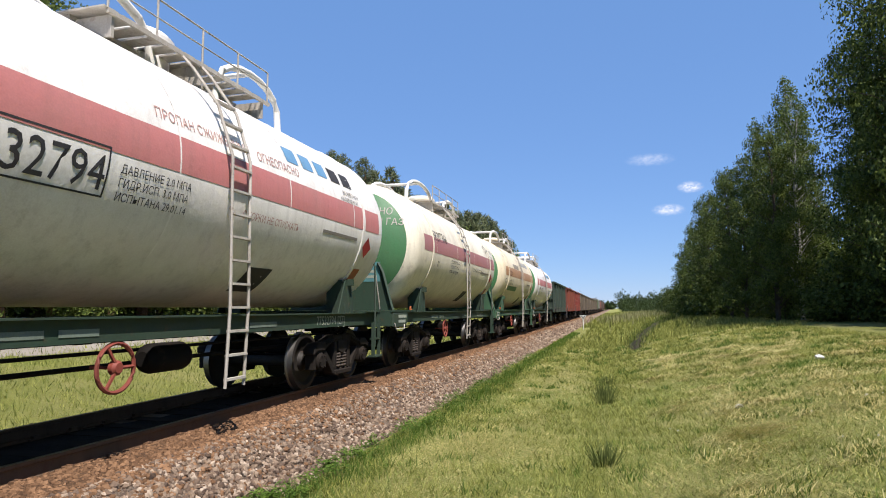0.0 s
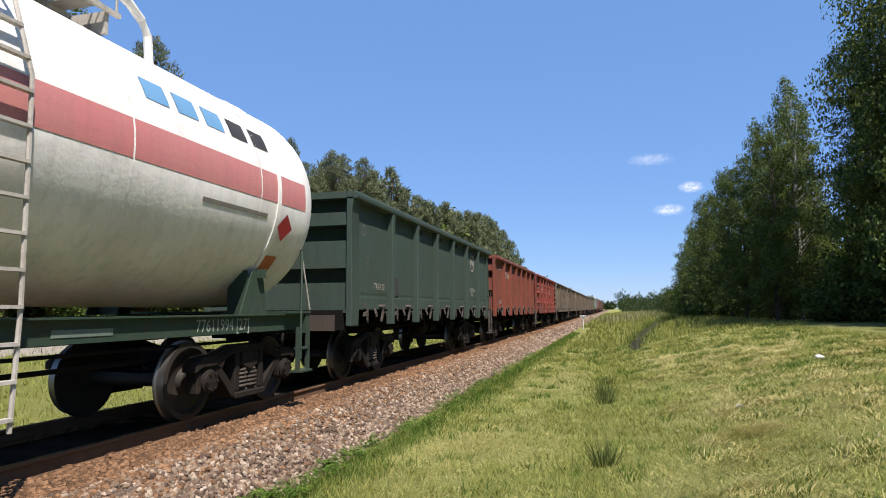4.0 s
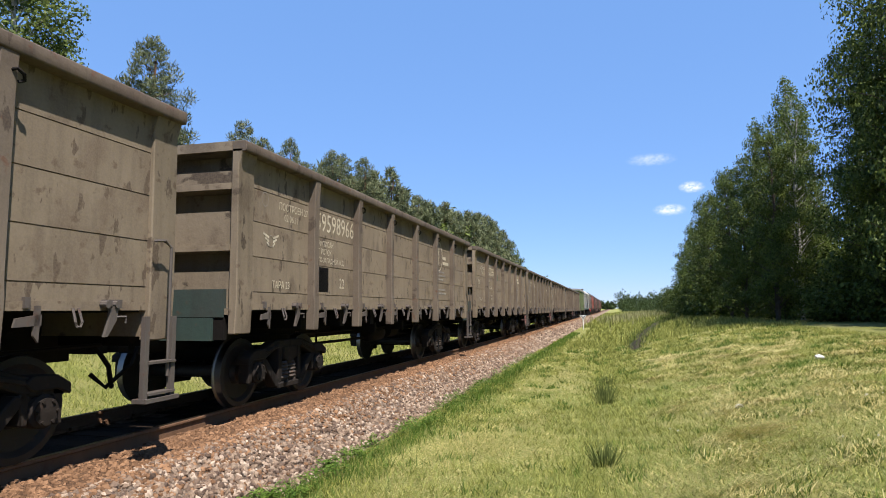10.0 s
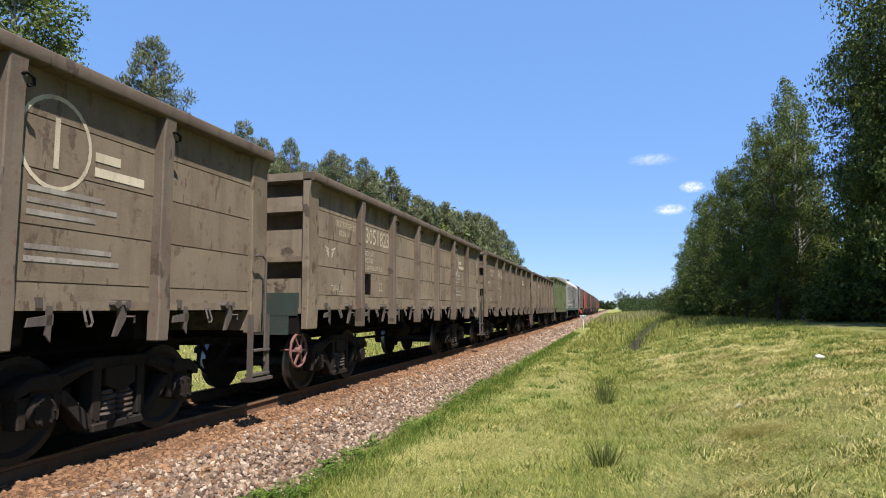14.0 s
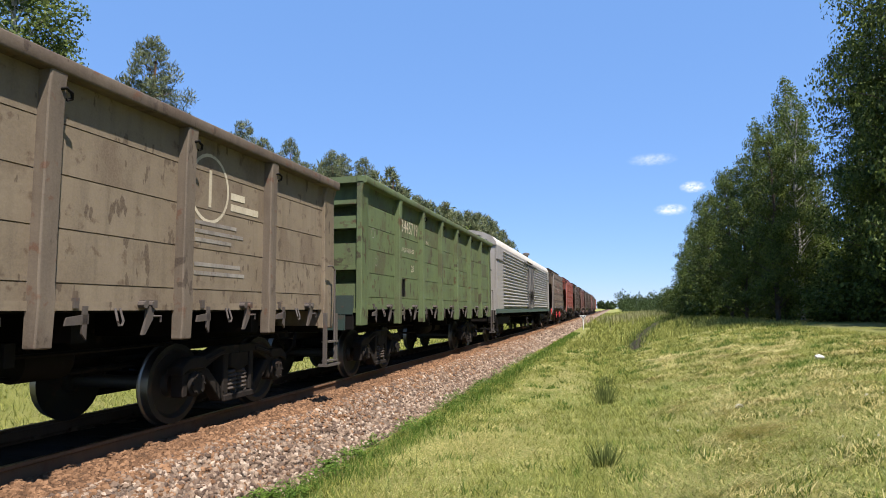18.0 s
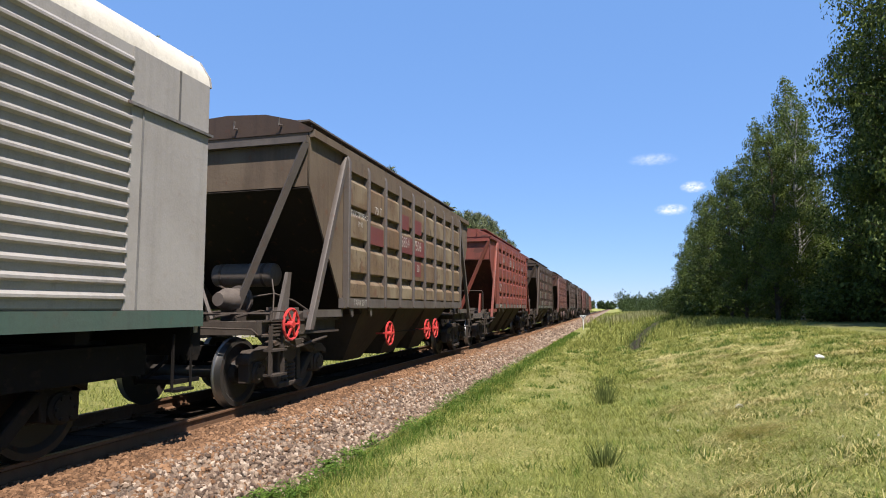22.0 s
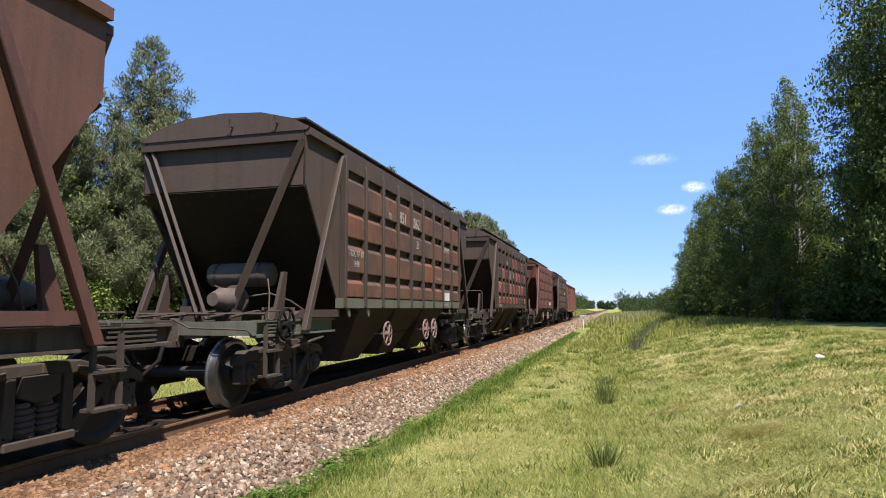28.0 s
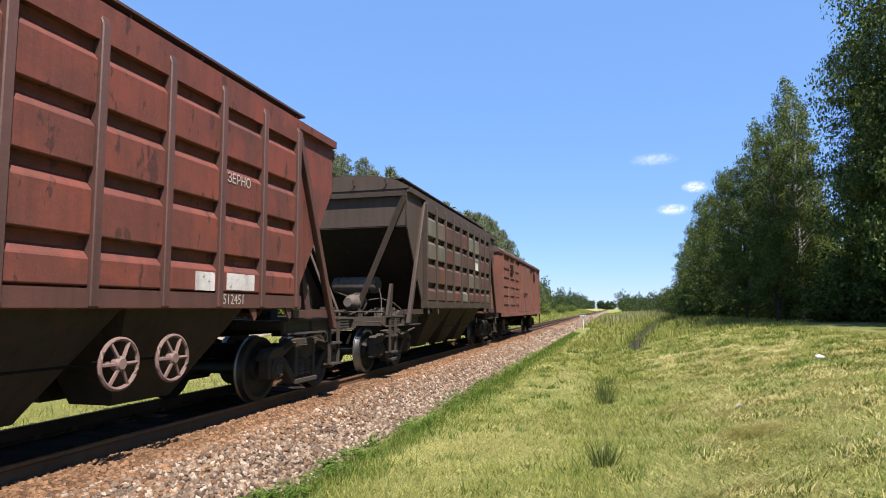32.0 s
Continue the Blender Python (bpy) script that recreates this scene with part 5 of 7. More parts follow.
    lean = [(1.62, 0.45), (1.66, 1.4), (1.64, 3.2), (1.42, 3.85), (1.05, 4.35), (0.8, 4.62)]
    for s in (-0.19, 0.19):
        tube(bm, [(x, -0.2 + s, z) for x, z in lean], 0.02, 6)
    for i in range(13):
        z = 0.55 + i * 0.28
        x = lerp_table([(b, a) for a, b in lean], z)
        box(bm, x - 0.03, x + 0.03, -0.39, -0.01, z - 0.014, z + 0.014)
    part("ladder", bm, M["ladder"], w, "white steel ladder up to the manhole walkway")
    # walkway, manhole and guard hoops
    bm = B()
    for x in (-0.16, 0.36, 0.88):
        box(bm, x - 0.02, x + 0.02, -1.6, 1.65, 4.53, 4.58)
    for y in (-1.5, 0, 1.5):
        box(bm, 0.3, 0.86, y - 0.02, y + 0.02, 4.30, 4.55)
    deck = part("walkway", bm, M["ladder"], w, "steel mesh walkway on the tank top")
    for i in range(12):
        part("board", kept("walk_board", lambda: as_mesh("board", box(B(), -0.15, 0.88, 0, 0.2, 4.58, 4.60), M["ladder"])), None, deck, loc=(0, -1.65 + i * 0.26, 0))
    bm = B()
    for y in (-1.6, -0.85, 0, 0.8, 1.6):
        tube(bm, [(0.88, y, 4.58), (0.88, y, 5.05)], 0.014, 6)
    tube(bm, [(0.88, -1.6, 5.05), (0.88, 1.6, 5.05)], 0.012, 6)
    tube(bm, [(0.88, -1.6, 4.82), (0.88, 1.6, 4.82)], 0.010, 6)
    part("guard_rail", bm, M["ladder"], w)
    part("manhole", lathe(B(), [(0.40, 4.40), (0.40, 4.80), (0.46, 4.80), (0.46, 4.86), (0.38, 4.94), (0.1, 4.97)], 2, 28, (0.1, -0.3, 0)), shell, w, "domed manhole cover")
    for y0, y1 in ((-0.55, -3.1), (0.75, 2.5)):
        bm = B()
        for x in (-0.55, 0.55):
            pts = []
            for i in range(11):
                t = math.pi * i / 10
                pts.append((x, (y0 + y1) / 2 + (y0 - y1) / 2 * math.cos(t), 4.36 + 0.72 * math.sin(t) ** 0.6))
            tube(bm, pts, 0.055, 10)
        tube(bm, [(-0.55, (y0 + y1) / 2, 5.08), (0.55, (y0 + y1) / 2, 5.08)], 0.045, 8)
        part("guard_hoop", bm, M["hoop"], w, "thick white tube hoop guarding the valves")
    # tall grab post with its stay, and a folded step below it
    part("grab_post", tube(B(), [(1.40, 4.92, 0.62), (1.40, 4.92, 2.22), (1.36, 4.92, 2.28)], 0.02, 6), frame_mat, w, "tall painted grab post at the tank's end")
    part("post_stay", tube(B(), [(1.39, 4.93, 2.20), (1.39, 5.22, 1.36)], 0.013, 6), M["ladder"], w)
    bm = B()
    for y in (4.86, 5.16):
        box(bm, 1.36, 1.42, y - 0.022, y + 0.022, 0.44, 1.10)
    box(bm, 1.28, 1.46, 4.82, 5.20, 0.42, 0.45)
    box(bm, 1.32, 1.42, 4.86, 5.16, 0.76, 0.79)
    part("end_steps", bm, frame_mat, w)
    for y in (-4.0, 4.0):
        bogie(w, y)
    for words, size, y, z, ink in marks:
        lettering(w, words, size, y, z, 0, ink, bend=(r + 0.002, c))
    for words, size, x, z in front:
        me = lettering(w, words, size, 0, 0, 0).data
        for v in me.vertices:
            px, pz = x + v.co.y, z + v.co.z
            rho = min(0.98, math.hypot(px, pz - c) / r)
            v.co = (px, -half - bulge * math.sqrt(1 - rho * rho) - 0.012, pz)
    # end shield standing on the front platform, stiffened at both edges
    bm = prism(B(), [(-1.24, 1.34), (1.24, 1.34), (1.02, 2.22), (0.92, 2.40), (0.74, 2.47), (-0.74, 2.47), (-0.92, 2.40), (-1.02, 2.22)], 1, -6.20, -6.175)
    shield = part("end_shield", bm, frame_mat, w, "painted steel shield on the end platform")
    for m in (-1, 1):
        bm = tube(B(), [(m * 1.30, -6.24, 1.33), (m * 1.05, -6.23, 2.20), (m * 0.94, -6.23, 2.40)], 0.035, 4)
        part("stiffener", bm, frame_mat, shield)
    if front:
        part("stencil_panel", bar(0.25, 0.98, -6.206, -6.201, 1.98, 2.42, 0), M["teal"], shield, "teal stencil panel")
        for i, long in enumerate((0.42, 0.52, 0.48)):
            part("stencil_line", bar(0.36, 0.36 + long, -6.209, -6.2065, 2.30 - 0.12 * i, 2.36 - 0.12 * i, 0), M["frame_ink"], shield)
    else:
        part("stencil_panel", bar(0.2, 0.95, -6.206, -6.201, 1.62, 1.98, 0), M["sooty"], shield, "black stencil panel")
    if brand:
        # the owner's mark as plain slabs
        y0, ink, ink2 = brand
        bm, bm2 = B(), B()
        for i in range(5):
            arc_band(bm if i < 3 else bm2, r, c, y0 + i * 0.50, y0 + i * 0.50 + 0.36, 0.385, 0.56, 4, 0.006)
        part("owner_mark", bm, M[ink], w)
        part("owner_mark", bm2, M[ink2], w)
    if hazard:
        bm = B()
        k = r + 0.012
        v = [bm.verts.new((k * math.cos(t), y, c + k * math.sin(t))) for y, t in ((4.0, -0.28), (4.2, -0.15), (4.4, -0.28), (4.2, -0.41))]
        bm.faces.new(v)
        part("hazard_sign", bm, M["hazard"], w, "red diamond hazard sign")
        bm = arc_band(B(), r, c, 3.9, 4.3, -0.74, -0.56, 3, 0.012)
        part("hazard_plate", bm, M["hazard_plate"], w, "orange hazard plate")
    if dark:
        part("dark_field", arc_band(B(), r, c, *dark, -1.02, -0.70, 6, 0.006), M["sooty"], w, "black painted field low on the tank")
    if boxed:
        lo_a, hi_a = math.asin((2.40 - c) / r), math.asin((2.40 - c) / r) + 0.30
        for y0, y1, a0, a1 in ((*boxed, lo_a, lo_a + 0.012), (*boxed, hi_a, hi_a + 0.012), (boxed[0], boxed[0] + 0.02, lo_a, hi_a), (boxed[1] - 0.02, boxed[1], lo_a, hi_a)):
            part("number_frame", arc_band(B(), r, c, y0, y1, a0, a1, 5, 0.006), M["black_text"], w)
    if ring:
        bm = B()
        for i in range(24):
            q = []
            for k, a in ((0.17, i), (0.21, i), (0.21, i + 1), (0.17, i + 1)):
                b = math.asin(0.39) + 0.75 * k * math.sin(a * 0.2618) / r
                q.append(bm.verts.new(((r + 0.006) * math.cos(b), ring + k * math.cos(a * 0.2618), c + (r + 0.006) * math.sin(b))))
            bm.faces.new(q)
        part("ring_mark", bm, M["black_text"], w, "black ring stencil")
    for y0, y1, z in ((2.31, 3.7, 2.60),):
        t = math.asin((z - c) / r)
        part("owner_text", arc_band(B(), r, c, y0, y1, t, t + 0.035, 2, 0.006), M["grey_text"], w)
    for y0, y1 in ((-3.2, -2.55), (-2.4, -1.95), (0.6, 1.3)):
        part("frame_text", bar(1.302, 1.306, y0, y1, 1.12, 1.19, 0), M["pale_paint"], w)
    if number:
        lettering(w, number + " [27]", 0.15, 2.55, 1.10, 1.307, "frame_ink")
    if green_side:
        part("painted_over_patch", arc_band(B(), r, c, -2.2, -0.62, 0.195, 0.34, 6, 0.005), M["grey_patch"], w, "grey patch painted over old lettering")
    if green_side:
        part("repainted_patch", arc_band(B(), r, c, *green_side, -0.50, -0.36, 4, 0.006), cap_mat, w, "green repainted patch on the tank side")
    TRAIN.append((w, centre))
    return w

# ---- covered grain hoppers ----
def hopper(centre, panel_mat, mat, rib_mat, label, marks=(), wheels="iron", patches=(), ladder=True, sill_mat=None, roof_mat=None, gates=(), front_wheel=None, railing=False, slope_mat=None, frame_mat=None):
    w = tagged(new("hopper_wagon"), label, "hopper wagon", "grain hoppers of the train")
    n, z0, z1 = 9, 1.42, 3.98
    beam = frame_mat or M["frame_brown"]
    a, top = 4.15, 5.48
    xs_ = 1.50
    pitch = 2 * a / n
    # pressed panels: each is a plate whose upper edge folds back into a deep slot
    levels = (1.57, 2.01, 2.62, 3.20, 3.82)

    def tray(tall, m):
        y0, y1 = -pitch / 2 + 0.055, pitch / 2 - 0.055
        bm = prism(B(), [(xs_ - 0.04, 0.0), (xs_ + 0.055, 0.006), (xs_ + 0.062, 0.02), (xs_ + 0.062, tall - 0.20), (xs_ + 0.05, tall - 0.18), (xs_ - 0.03, tall - 0.09)], 1, y0, y1)
        return as_mesh("side_panel", soft(bm, 0.006), m, 0)
    for i in range(n):
        for j, (za, zb) in enumerate(zip(levels, levels[1:])):
            m = panel_mat(i, 3 - j) if callable(panel_mat) else panel_mat
            part("side_panel", kept(("tray", m.name, j), lambda: tray(zb - za, m)), None, w, loc=(0, -a + pitch * (i + 0.5), za))
    part("top_band", bar(xs_ - 0.04, xs_ + 0.062, -a, a, 3.82, z1 + 0.085, 0.006), mat, w)
    for s in (1, -1):
        x0, x1 = sorted((s * (xs_ - 0.05), s * (xs_ - 0.02)))
        part("side_sheet", prism(B(), [(-a, z0 - 0.05), (a, z0 - 0.05), (a + 0.06, z0), (top, z1 - 0.66), (top, z1 + 0.1), (-top, z1 + 0.1), (-top, z1 - 0.66), (-a - 0.06, z0)], 0, x0, x1), mat, w)
        for i in range(n + 1):
            y = -a + pitch * i
            bm = prism(B(), [(xs_ - 0.02, 1.39), (xs_ + 0.095, 1.39), (xs_ + 0.095, z1 - 0.02), (xs_ + 0.05, z1 + 0.1), (xs_ - 0.02, z1 + 0.1)], 1, -0.05, 0.05)
            o = part("side_rib", kept(("rib", rib_mat.name), lambda: as_mesh("side_rib", soft(bm, 0.01), rib_mat)), None, w, loc=(0, y, 0))
            if s < 0:
                o.rotation_euler.z = math.pi
        lo, hi = sorted((s * (xs_ - 0.04), s * (xs_ + 0.068)))
        part("side_sill", bar(lo, hi, -a - 0.15, a + 0.15, 1.385, 1.555, 0.01), sill_mat or rib_mat, w)
        lo, hi = sorted((s * (xs_ - 0.04), s * (xs_ + 0.06)))
        part("roof_rail", bar(lo, hi, -top, top, z1 + 0.08, z1 + 0.20, 0.015), mat, w)
    # arched roof with long loading hatches
    roof = [(xs_ + 0.05, z1 + 0.20), (xs_ - 0.25, z1 + 0.36), (0.7, z1 + 0.50), (0, z1 + 0.54)]
    roof = roof + [(-x, z) for x, z in roof[-2::-1]]
    part("roof", prism(B(), roof + [(-xs_, z1 + 0.16), (xs_, z1 + 0.16)], 1, -top, top), roof_mat or mat, w, smooth=0)
    for k in (-2.62, 2.62):
        part("roof_hatch", bar(0.2, 0.85, k - 2.2, k + 2.2, z1 + 0.44, z1 + 0.58, 0.03), rib_mat, w)
    bm = B()
    box(bm, 0.98, 1.22, -5.0, 5.0, z1 + 0.50, z1 + 0.53)
    for i in range(9):
        y = -4.8 + i * 1.2
        tube(bm, [(1.16, y, z1 + 0.36), (1.16, y, z1 + 0.51)], 0.016, 5)
    part("roof_walk", bm, rib_mat, w)
    for d in (-1, 1):
        # upper end wall, then the slope that falls inwards
        e = d * top
        lo, hi = sorted((e, e - d * 0.04))
        part("end_wall", bar(-xs_ + 0.055, xs_ - 0.055, lo, hi, z1 - 0.70, z1 + 0.16, 0.008), mat, w)
        part("end_gable", prism(B(), roof + [(-xs_, z1 + 0.16), (xs_, z1 + 0.16)], 1, min(e, e + d * 0.02), max(e, e + d * 0.02)), roof_mat or mat, w)
        lo, hi = sorted((e, e + d * 0.10))
        part("end_beam", bar(-xs_ + 0.03, xs_ - 0.03, lo, hi, z1 - 0.02, z1 + 0.08, 0.01), rib_mat, w)
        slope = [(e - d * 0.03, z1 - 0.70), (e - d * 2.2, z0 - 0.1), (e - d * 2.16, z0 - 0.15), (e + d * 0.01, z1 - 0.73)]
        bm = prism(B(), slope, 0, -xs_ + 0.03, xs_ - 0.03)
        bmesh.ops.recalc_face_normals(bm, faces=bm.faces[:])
        part("end_slope", bm, slope_mat or M["slope"], w, "dark sloping end plate, recess shade in its colour")
        for s in (-1, 1):
            x = s * (xs_ - 0.06)
            # corner strut of the cheek, raking brace, upright of the end frame
            xa, xb = sorted((s * (xs_ - 0.02), s * (xs_ + 0.07)))
            strut = [(d * 4.14, z1 + 0.04), (d * 4.26, z1 + 0.04), (d * 5.56, 1.05), (d * 5.42, 1.05)]
            bm = prism(B(), strut, 0, xa, xb)
            bmesh.ops.recalc_face_normals(bm, faces=bm.faces[:])
            part("corner_strut", soft(bm, 0.01), rib_mat, w)
            part("sill_brace", bar(min(s * 1.40, s * 1.50), max(s * 1.40, s * 1.50), min(d * 4.2, d * 5.45), max(d * 4.2, d * 5.45), 1.24, 1.36, 0.01), rib_mat, w)
            for gap in (0.0, 0.15) if s < 0 else (0.0,):
                bm = tube(B(), [(s * (1.44 - gap), e + d * 0.05, z1 - 0.02), (s * (0.26 - gap), d * 5.60, 1.22)], 0.034 if s < 0 else 0.07, 4)
                part("end_brace", bm, rib_mat, w)
            bm = prism(B(), [(d * 5.35, 1.22), (d * 5.62, 1.22), (d * 5.35, 1.95), (d * 5.25, 1.95)], 0, s * 1.05 - 0.03, s * 1.05 + 0.03)
            bmesh.ops.recalc_face_normals(bm, faces=bm.faces[:])
            part("gusset", bm, rib_mat, w)
        # open end frame: slim headstock, side channels, cross bearers and a narrow deck
        lo, hi = sorted((d * 6.62, d * 6.74))
        part("headstock", bar(-1.40, 1.40, lo, hi, 1.02, 1.20, 0.012), beam, w)
        lo, hi = sorted((d * 6.60, d * 6.78))
        part("coupler_pocket", bar(-0.26, 0.26, lo, hi, 0.86, 1.22, 0.02), M["bogie_brown"], w)
        for s in (-1, 1):
            lo, hi = sorted((d * 4.2, d * 6.62))
            xa, xb = sorted((s * 1.30, s * 1.42))
            part("frame_beam", prism(B(), [(xa, 0.99), (xb, 0.99), (xb, 1.02), (xa + 0.05 if s > 0 else xb - 0.05, 1.03), (xa + 0.05 if s > 0 else xb - 0.05, 1.18), (xb, 1.19), (xb, 1.22), (xa, 1.22)] if s > 0 else [(xa, 0.99), (xb, 0.99), (xb, 1.22), (xa, 1.22)], 1, lo, hi), beam, w)
            part("web_plate", bar(min(s * 1.355, s * 1.40), max(s * 1.355, s * 1.40), min(d * 5.0, d * 5.55), max(d * 5.0, d * 5.55), 1.0, 1.21, 0.01), beam, w)
        for z in (1.045, 1.095, 1.145):
            part("beam_rib", bar(1.36, 1.408, min(d * 5.75, d * 6.4), max(d * 5.75, d * 6.4), z, z + 0.022, 0.006), beam, w)
        for y in (4.7, 5.35, 6.0):
            part("cross_bearer", bar(-1.30, 1.30, d * y - 0.06, d * y + 0.06, 1.04, 1.16, 0.01), M["frame_brown"], w)
        for x in (-0.95, 0.35):
            lo, hi = sorted((d * 4.4, d * 6.6))
            part("deck_plate", bar(x, x + 0.60, lo, hi, 1.165, 1.19, 0.004), M["frame_brown"], w)
        coupler(w, d, 7.36)
        if d > 0 or not ladder:
            bm = lathe(B(), [(0.1, -0.62), (0.19, -0.56), (0.2, -0.5), (0.2, 0.5), (0.19, 0.56), (0.1, 0.62)], 0, 20)
            tank_ob = part("air_reservoir", bm, M["reservoir"], w, "grey-brown air tank under the end slope", loc=(-0.05, d * 4.75, 1.95))
            for x in (-0.4, 0.4):
                part("tank_strap", kept("tank_strap", lambda: as_mesh("tank_strap", lathe(B(), [(0.207, -0.025), (0.207, 0.025)], 0, 20), M["frame_brown"])), None, tank_ob, loc=(x, 0, 0))
            bm = lathe(B(), [(0.10, -0.42), (0.17, -0.22), (0.18, -0.2), (0.18, 0.12), (0.23, 0.12), (0.23, 0.18), (0.17, 0.24), (0.08, 0.27)], 1, 22)
            if d > 0:
                bmesh.ops.rotate(bm, verts=bm.verts[:], cent=(0, 0, 0), matrix=Matrix.Rotation(math.pi, 3, "Z"))
            part("brake_cylinder", bm, M["reservoir"], w, "grey-brown brake cylinder on the end platform", loc=(0.25, d * 5.55, 1.52))
            part("cylinder_bracket", bar(0.10, 0.40, d * 5.55 - 0.12, d * 5.55 + 0.12, 1.18, 1.38, 0.02), M["bogie_brown"], w)
            part("air_pipe", tube(B(), [(0.4, d * 5.35, 1.56), (0.75, d * 5.2, 1.62), (1.0, d * 5.0, 1.50), (1.1, d * 4.7, 1.34)], 0.017, 6), M["frame_brown"], w)
            part("air_pipe", tube(B(), [(0.1, d * 5.2, 1.6), (-0.3, d * 5.0, 1.72), (-0.6, d * 4.8, 1.80)], 0.017, 6), M["frame_brown"], w)
            part("release_rod", tube(B(), [(0.85, d * 5.4, 1.22), (0.80, d * 5.3, 1.62), (0.72, d * 5.22, 1.85)], 0.011, 5), M["reservoir"], w)
        if ladder and d < 0:
            bm = B()
            for s in (-0.17, 0.17):
                tube(bm, [(-0.12 + s, e - 0.09, 1.50), (-0.12 + s, e - 0.09, z1 + 0.35), (-0.12 + s, e - 0.02, z1 + 0.62), (-0.12 + s, e + 0.25, z1 + 0.60)], 0.014, 6)
            for i in range(9):
                z = 1.52 + i * 0.32
                tube(bm, [(-0.29, e - 0.09, z), (0.05, e - 0.09, z)], 0.011, 5)
            part("end_ladder", bm, rib_mat, w)
        # steps below the corner: two flat hangers and two treads
        c0, c1 = (-6.45, -6.12) if d < 0 else (5.55, 5.88)
        bm = B()
        for y in (c0, c1):
            box(bm, 1.42, 1.46, y - 0.025, y + 0.025, 0.46, 1.14)
        for z in (0.46, 0.80):
            box(bm, 1.34, 1.50, c0 - 0.02, c1 + 0.02, z - 0.015, z + 0.015)
        part("corner_steps", bm, M["bogie_brown"], w)
        bm = tube(B(), [(1.44, c0, 1.20), (1.46, c0, 1.34), (1.46, c1, 1.34), (1.44, c1, 1.20)], 0.013, 6)
        part("grab_iron", bm, M["frame_brown"], w)
        part("uncoupling_lever", tube(B(), [(1.40, d * 6.72, 1.02), (1.36, d * 6.80, 1.10), (0.5, d * 6.80, 1.12), (0.3, d * 6.9, 1.24)], 0.014, 6), M["frame_brown"], w)
        for s in (0.2, 1.0):
            part("end_hook", tube(B(), [(s, e + d * 0.03, z1 + 0.30), (s, e + d * 0.12, z1 + 0.28), (s, e + d * 0.12, z1 + 0.4)], 0.018, 5), rib_mat, w)
    # four discharge hoppers below the sill
    for k in (-2.07, 0, 2.07):
        bm = B()
        for s in (-1, 1):
            prism(bm, [(s * 1.40, k - 1.02), (s * 1.40, k + 1.02), (s * 0.1, k + 1.02), (s * 0.1, k - 1.02)], 2, 1.40, 0.34,
                  [(s * 0.75, k - 0.46), (s * 0.75, k + 0.46), (s * 0.2, k + 0.46), (s * 0.2, k - 0.46)])
        bmesh.ops.recalc_face_normals(bm, faces=bm.faces[:])
        part("discharge_hopper", bm, M["under"], w)
    for y in (-3.95, -3.05, 3.05, 3.95):
        bm = prism(B(), [(-0.07, 1.39), (0.09, 1.39), (0.10, 1.25), (0.04, 1.22)], 0, xs_ + 0.02, xs_ + 0.045)
        part("sill_bracket", kept(("bracket", rib_mat.name), lambda: as_mesh("sill_bracket", bm, sill_mat or rib_mat)), None, w, loc=(0, y, 0))
    for y in gates:
        part("hand_wheel", kept(("hw", wheels), lambda: handwheel_mesh(0.235, 6, wheels)), None, w, "spoked wheel of the discharge gate", loc=(1.50, y, 0.86))
    bm = box(B(), -0.17, 0.17, -6.7, 6.7, 0.95, 1.15)
    tube(bm, [(1.28, -1.85, 0.86), (1.28, 1.62, 0.86)], 0.014, 5)
    part("underframe", bm, M["iron"], w)
    if railing:
        bm = tube(B(), [(1.34, -6.25, 1.2), (1.34, -6.25, 1.96), (1.30, -6.25, 2.03), (-1.30, -6.25, 2.03), (-1.34, -6.25, 1.96), (-1.34, -6.25, 1.2)], 0.016, 6)
        part("end_railing", bm, M["frame_brown"], w, "dark bent guard rail across the end platform")
    if front_wheel:
        part("brake_wheel", kept(("front_wheel", front_wheel), lambda: handwheel_mesh(0.22, 6, front_wheel)), None, w, "spoked brake wheel on the frame", loc=(1.50, -6.0, 1.15))
    for q in (-0.7, -0.3, 0.5, 0.85):
        part("brake_lever", tube(B(), [(q, -6.4, 1.26), (q * 0.6, -5.2, 1.34), (q, -4.6, 1.28)], 0.022, 6), M["bogie_brown"], w)
    part("brake_shaft", tube(B(), [(-1.1, -5.9, 1.30), (1.1, -5.9, 1.30)], 0.026, 6), M["bogie_brown"], w)
    part("brake_rod", tube(B(), [(1.38, -6.3, 0.98), (1.42, -5.7, 0.80), (1.38, -4.6, 0.92)], 0.024, 6), M["bogie_brown"], w)
    part("valve_box", bar(0.55, 0.95, -5.1, -4.75, 1.19, 1.40, 0.03), M["reservoir"], w)
    part("valve_box", bar(-0.6, -0.3, -5.6, -5.4, 1.19, 1.42, 0.03), M["bogie_brown"], w)
    part("crank", prism(B(), [(-5.3, 1.22), (-4.95, 1.34), (-4.7, 1.34), (-4.55, 1.22)], 0, 1.05, 1.16), M["bogie_brown"], w)
    # hopper bogies take the copy coloured for sunlight
    for y in (-5.33, 5.33):
        bogie(w, y, "bogie_brown")
    for y0, y1, zz0, zz1, m in patches:
        part("paint_patch", bar(xs_ + 0.056, xs_ + 0.064, y0, y1, zz0, zz1, 0), m, w)
    for words, size, y, z in marks:
        lettering(w, words, size, y, z, xs_ + 0.070)
    TRAIN.append((w, centre))
    return w

# ---- refrigerator van ----
LADDER_Y = (-0.97,)


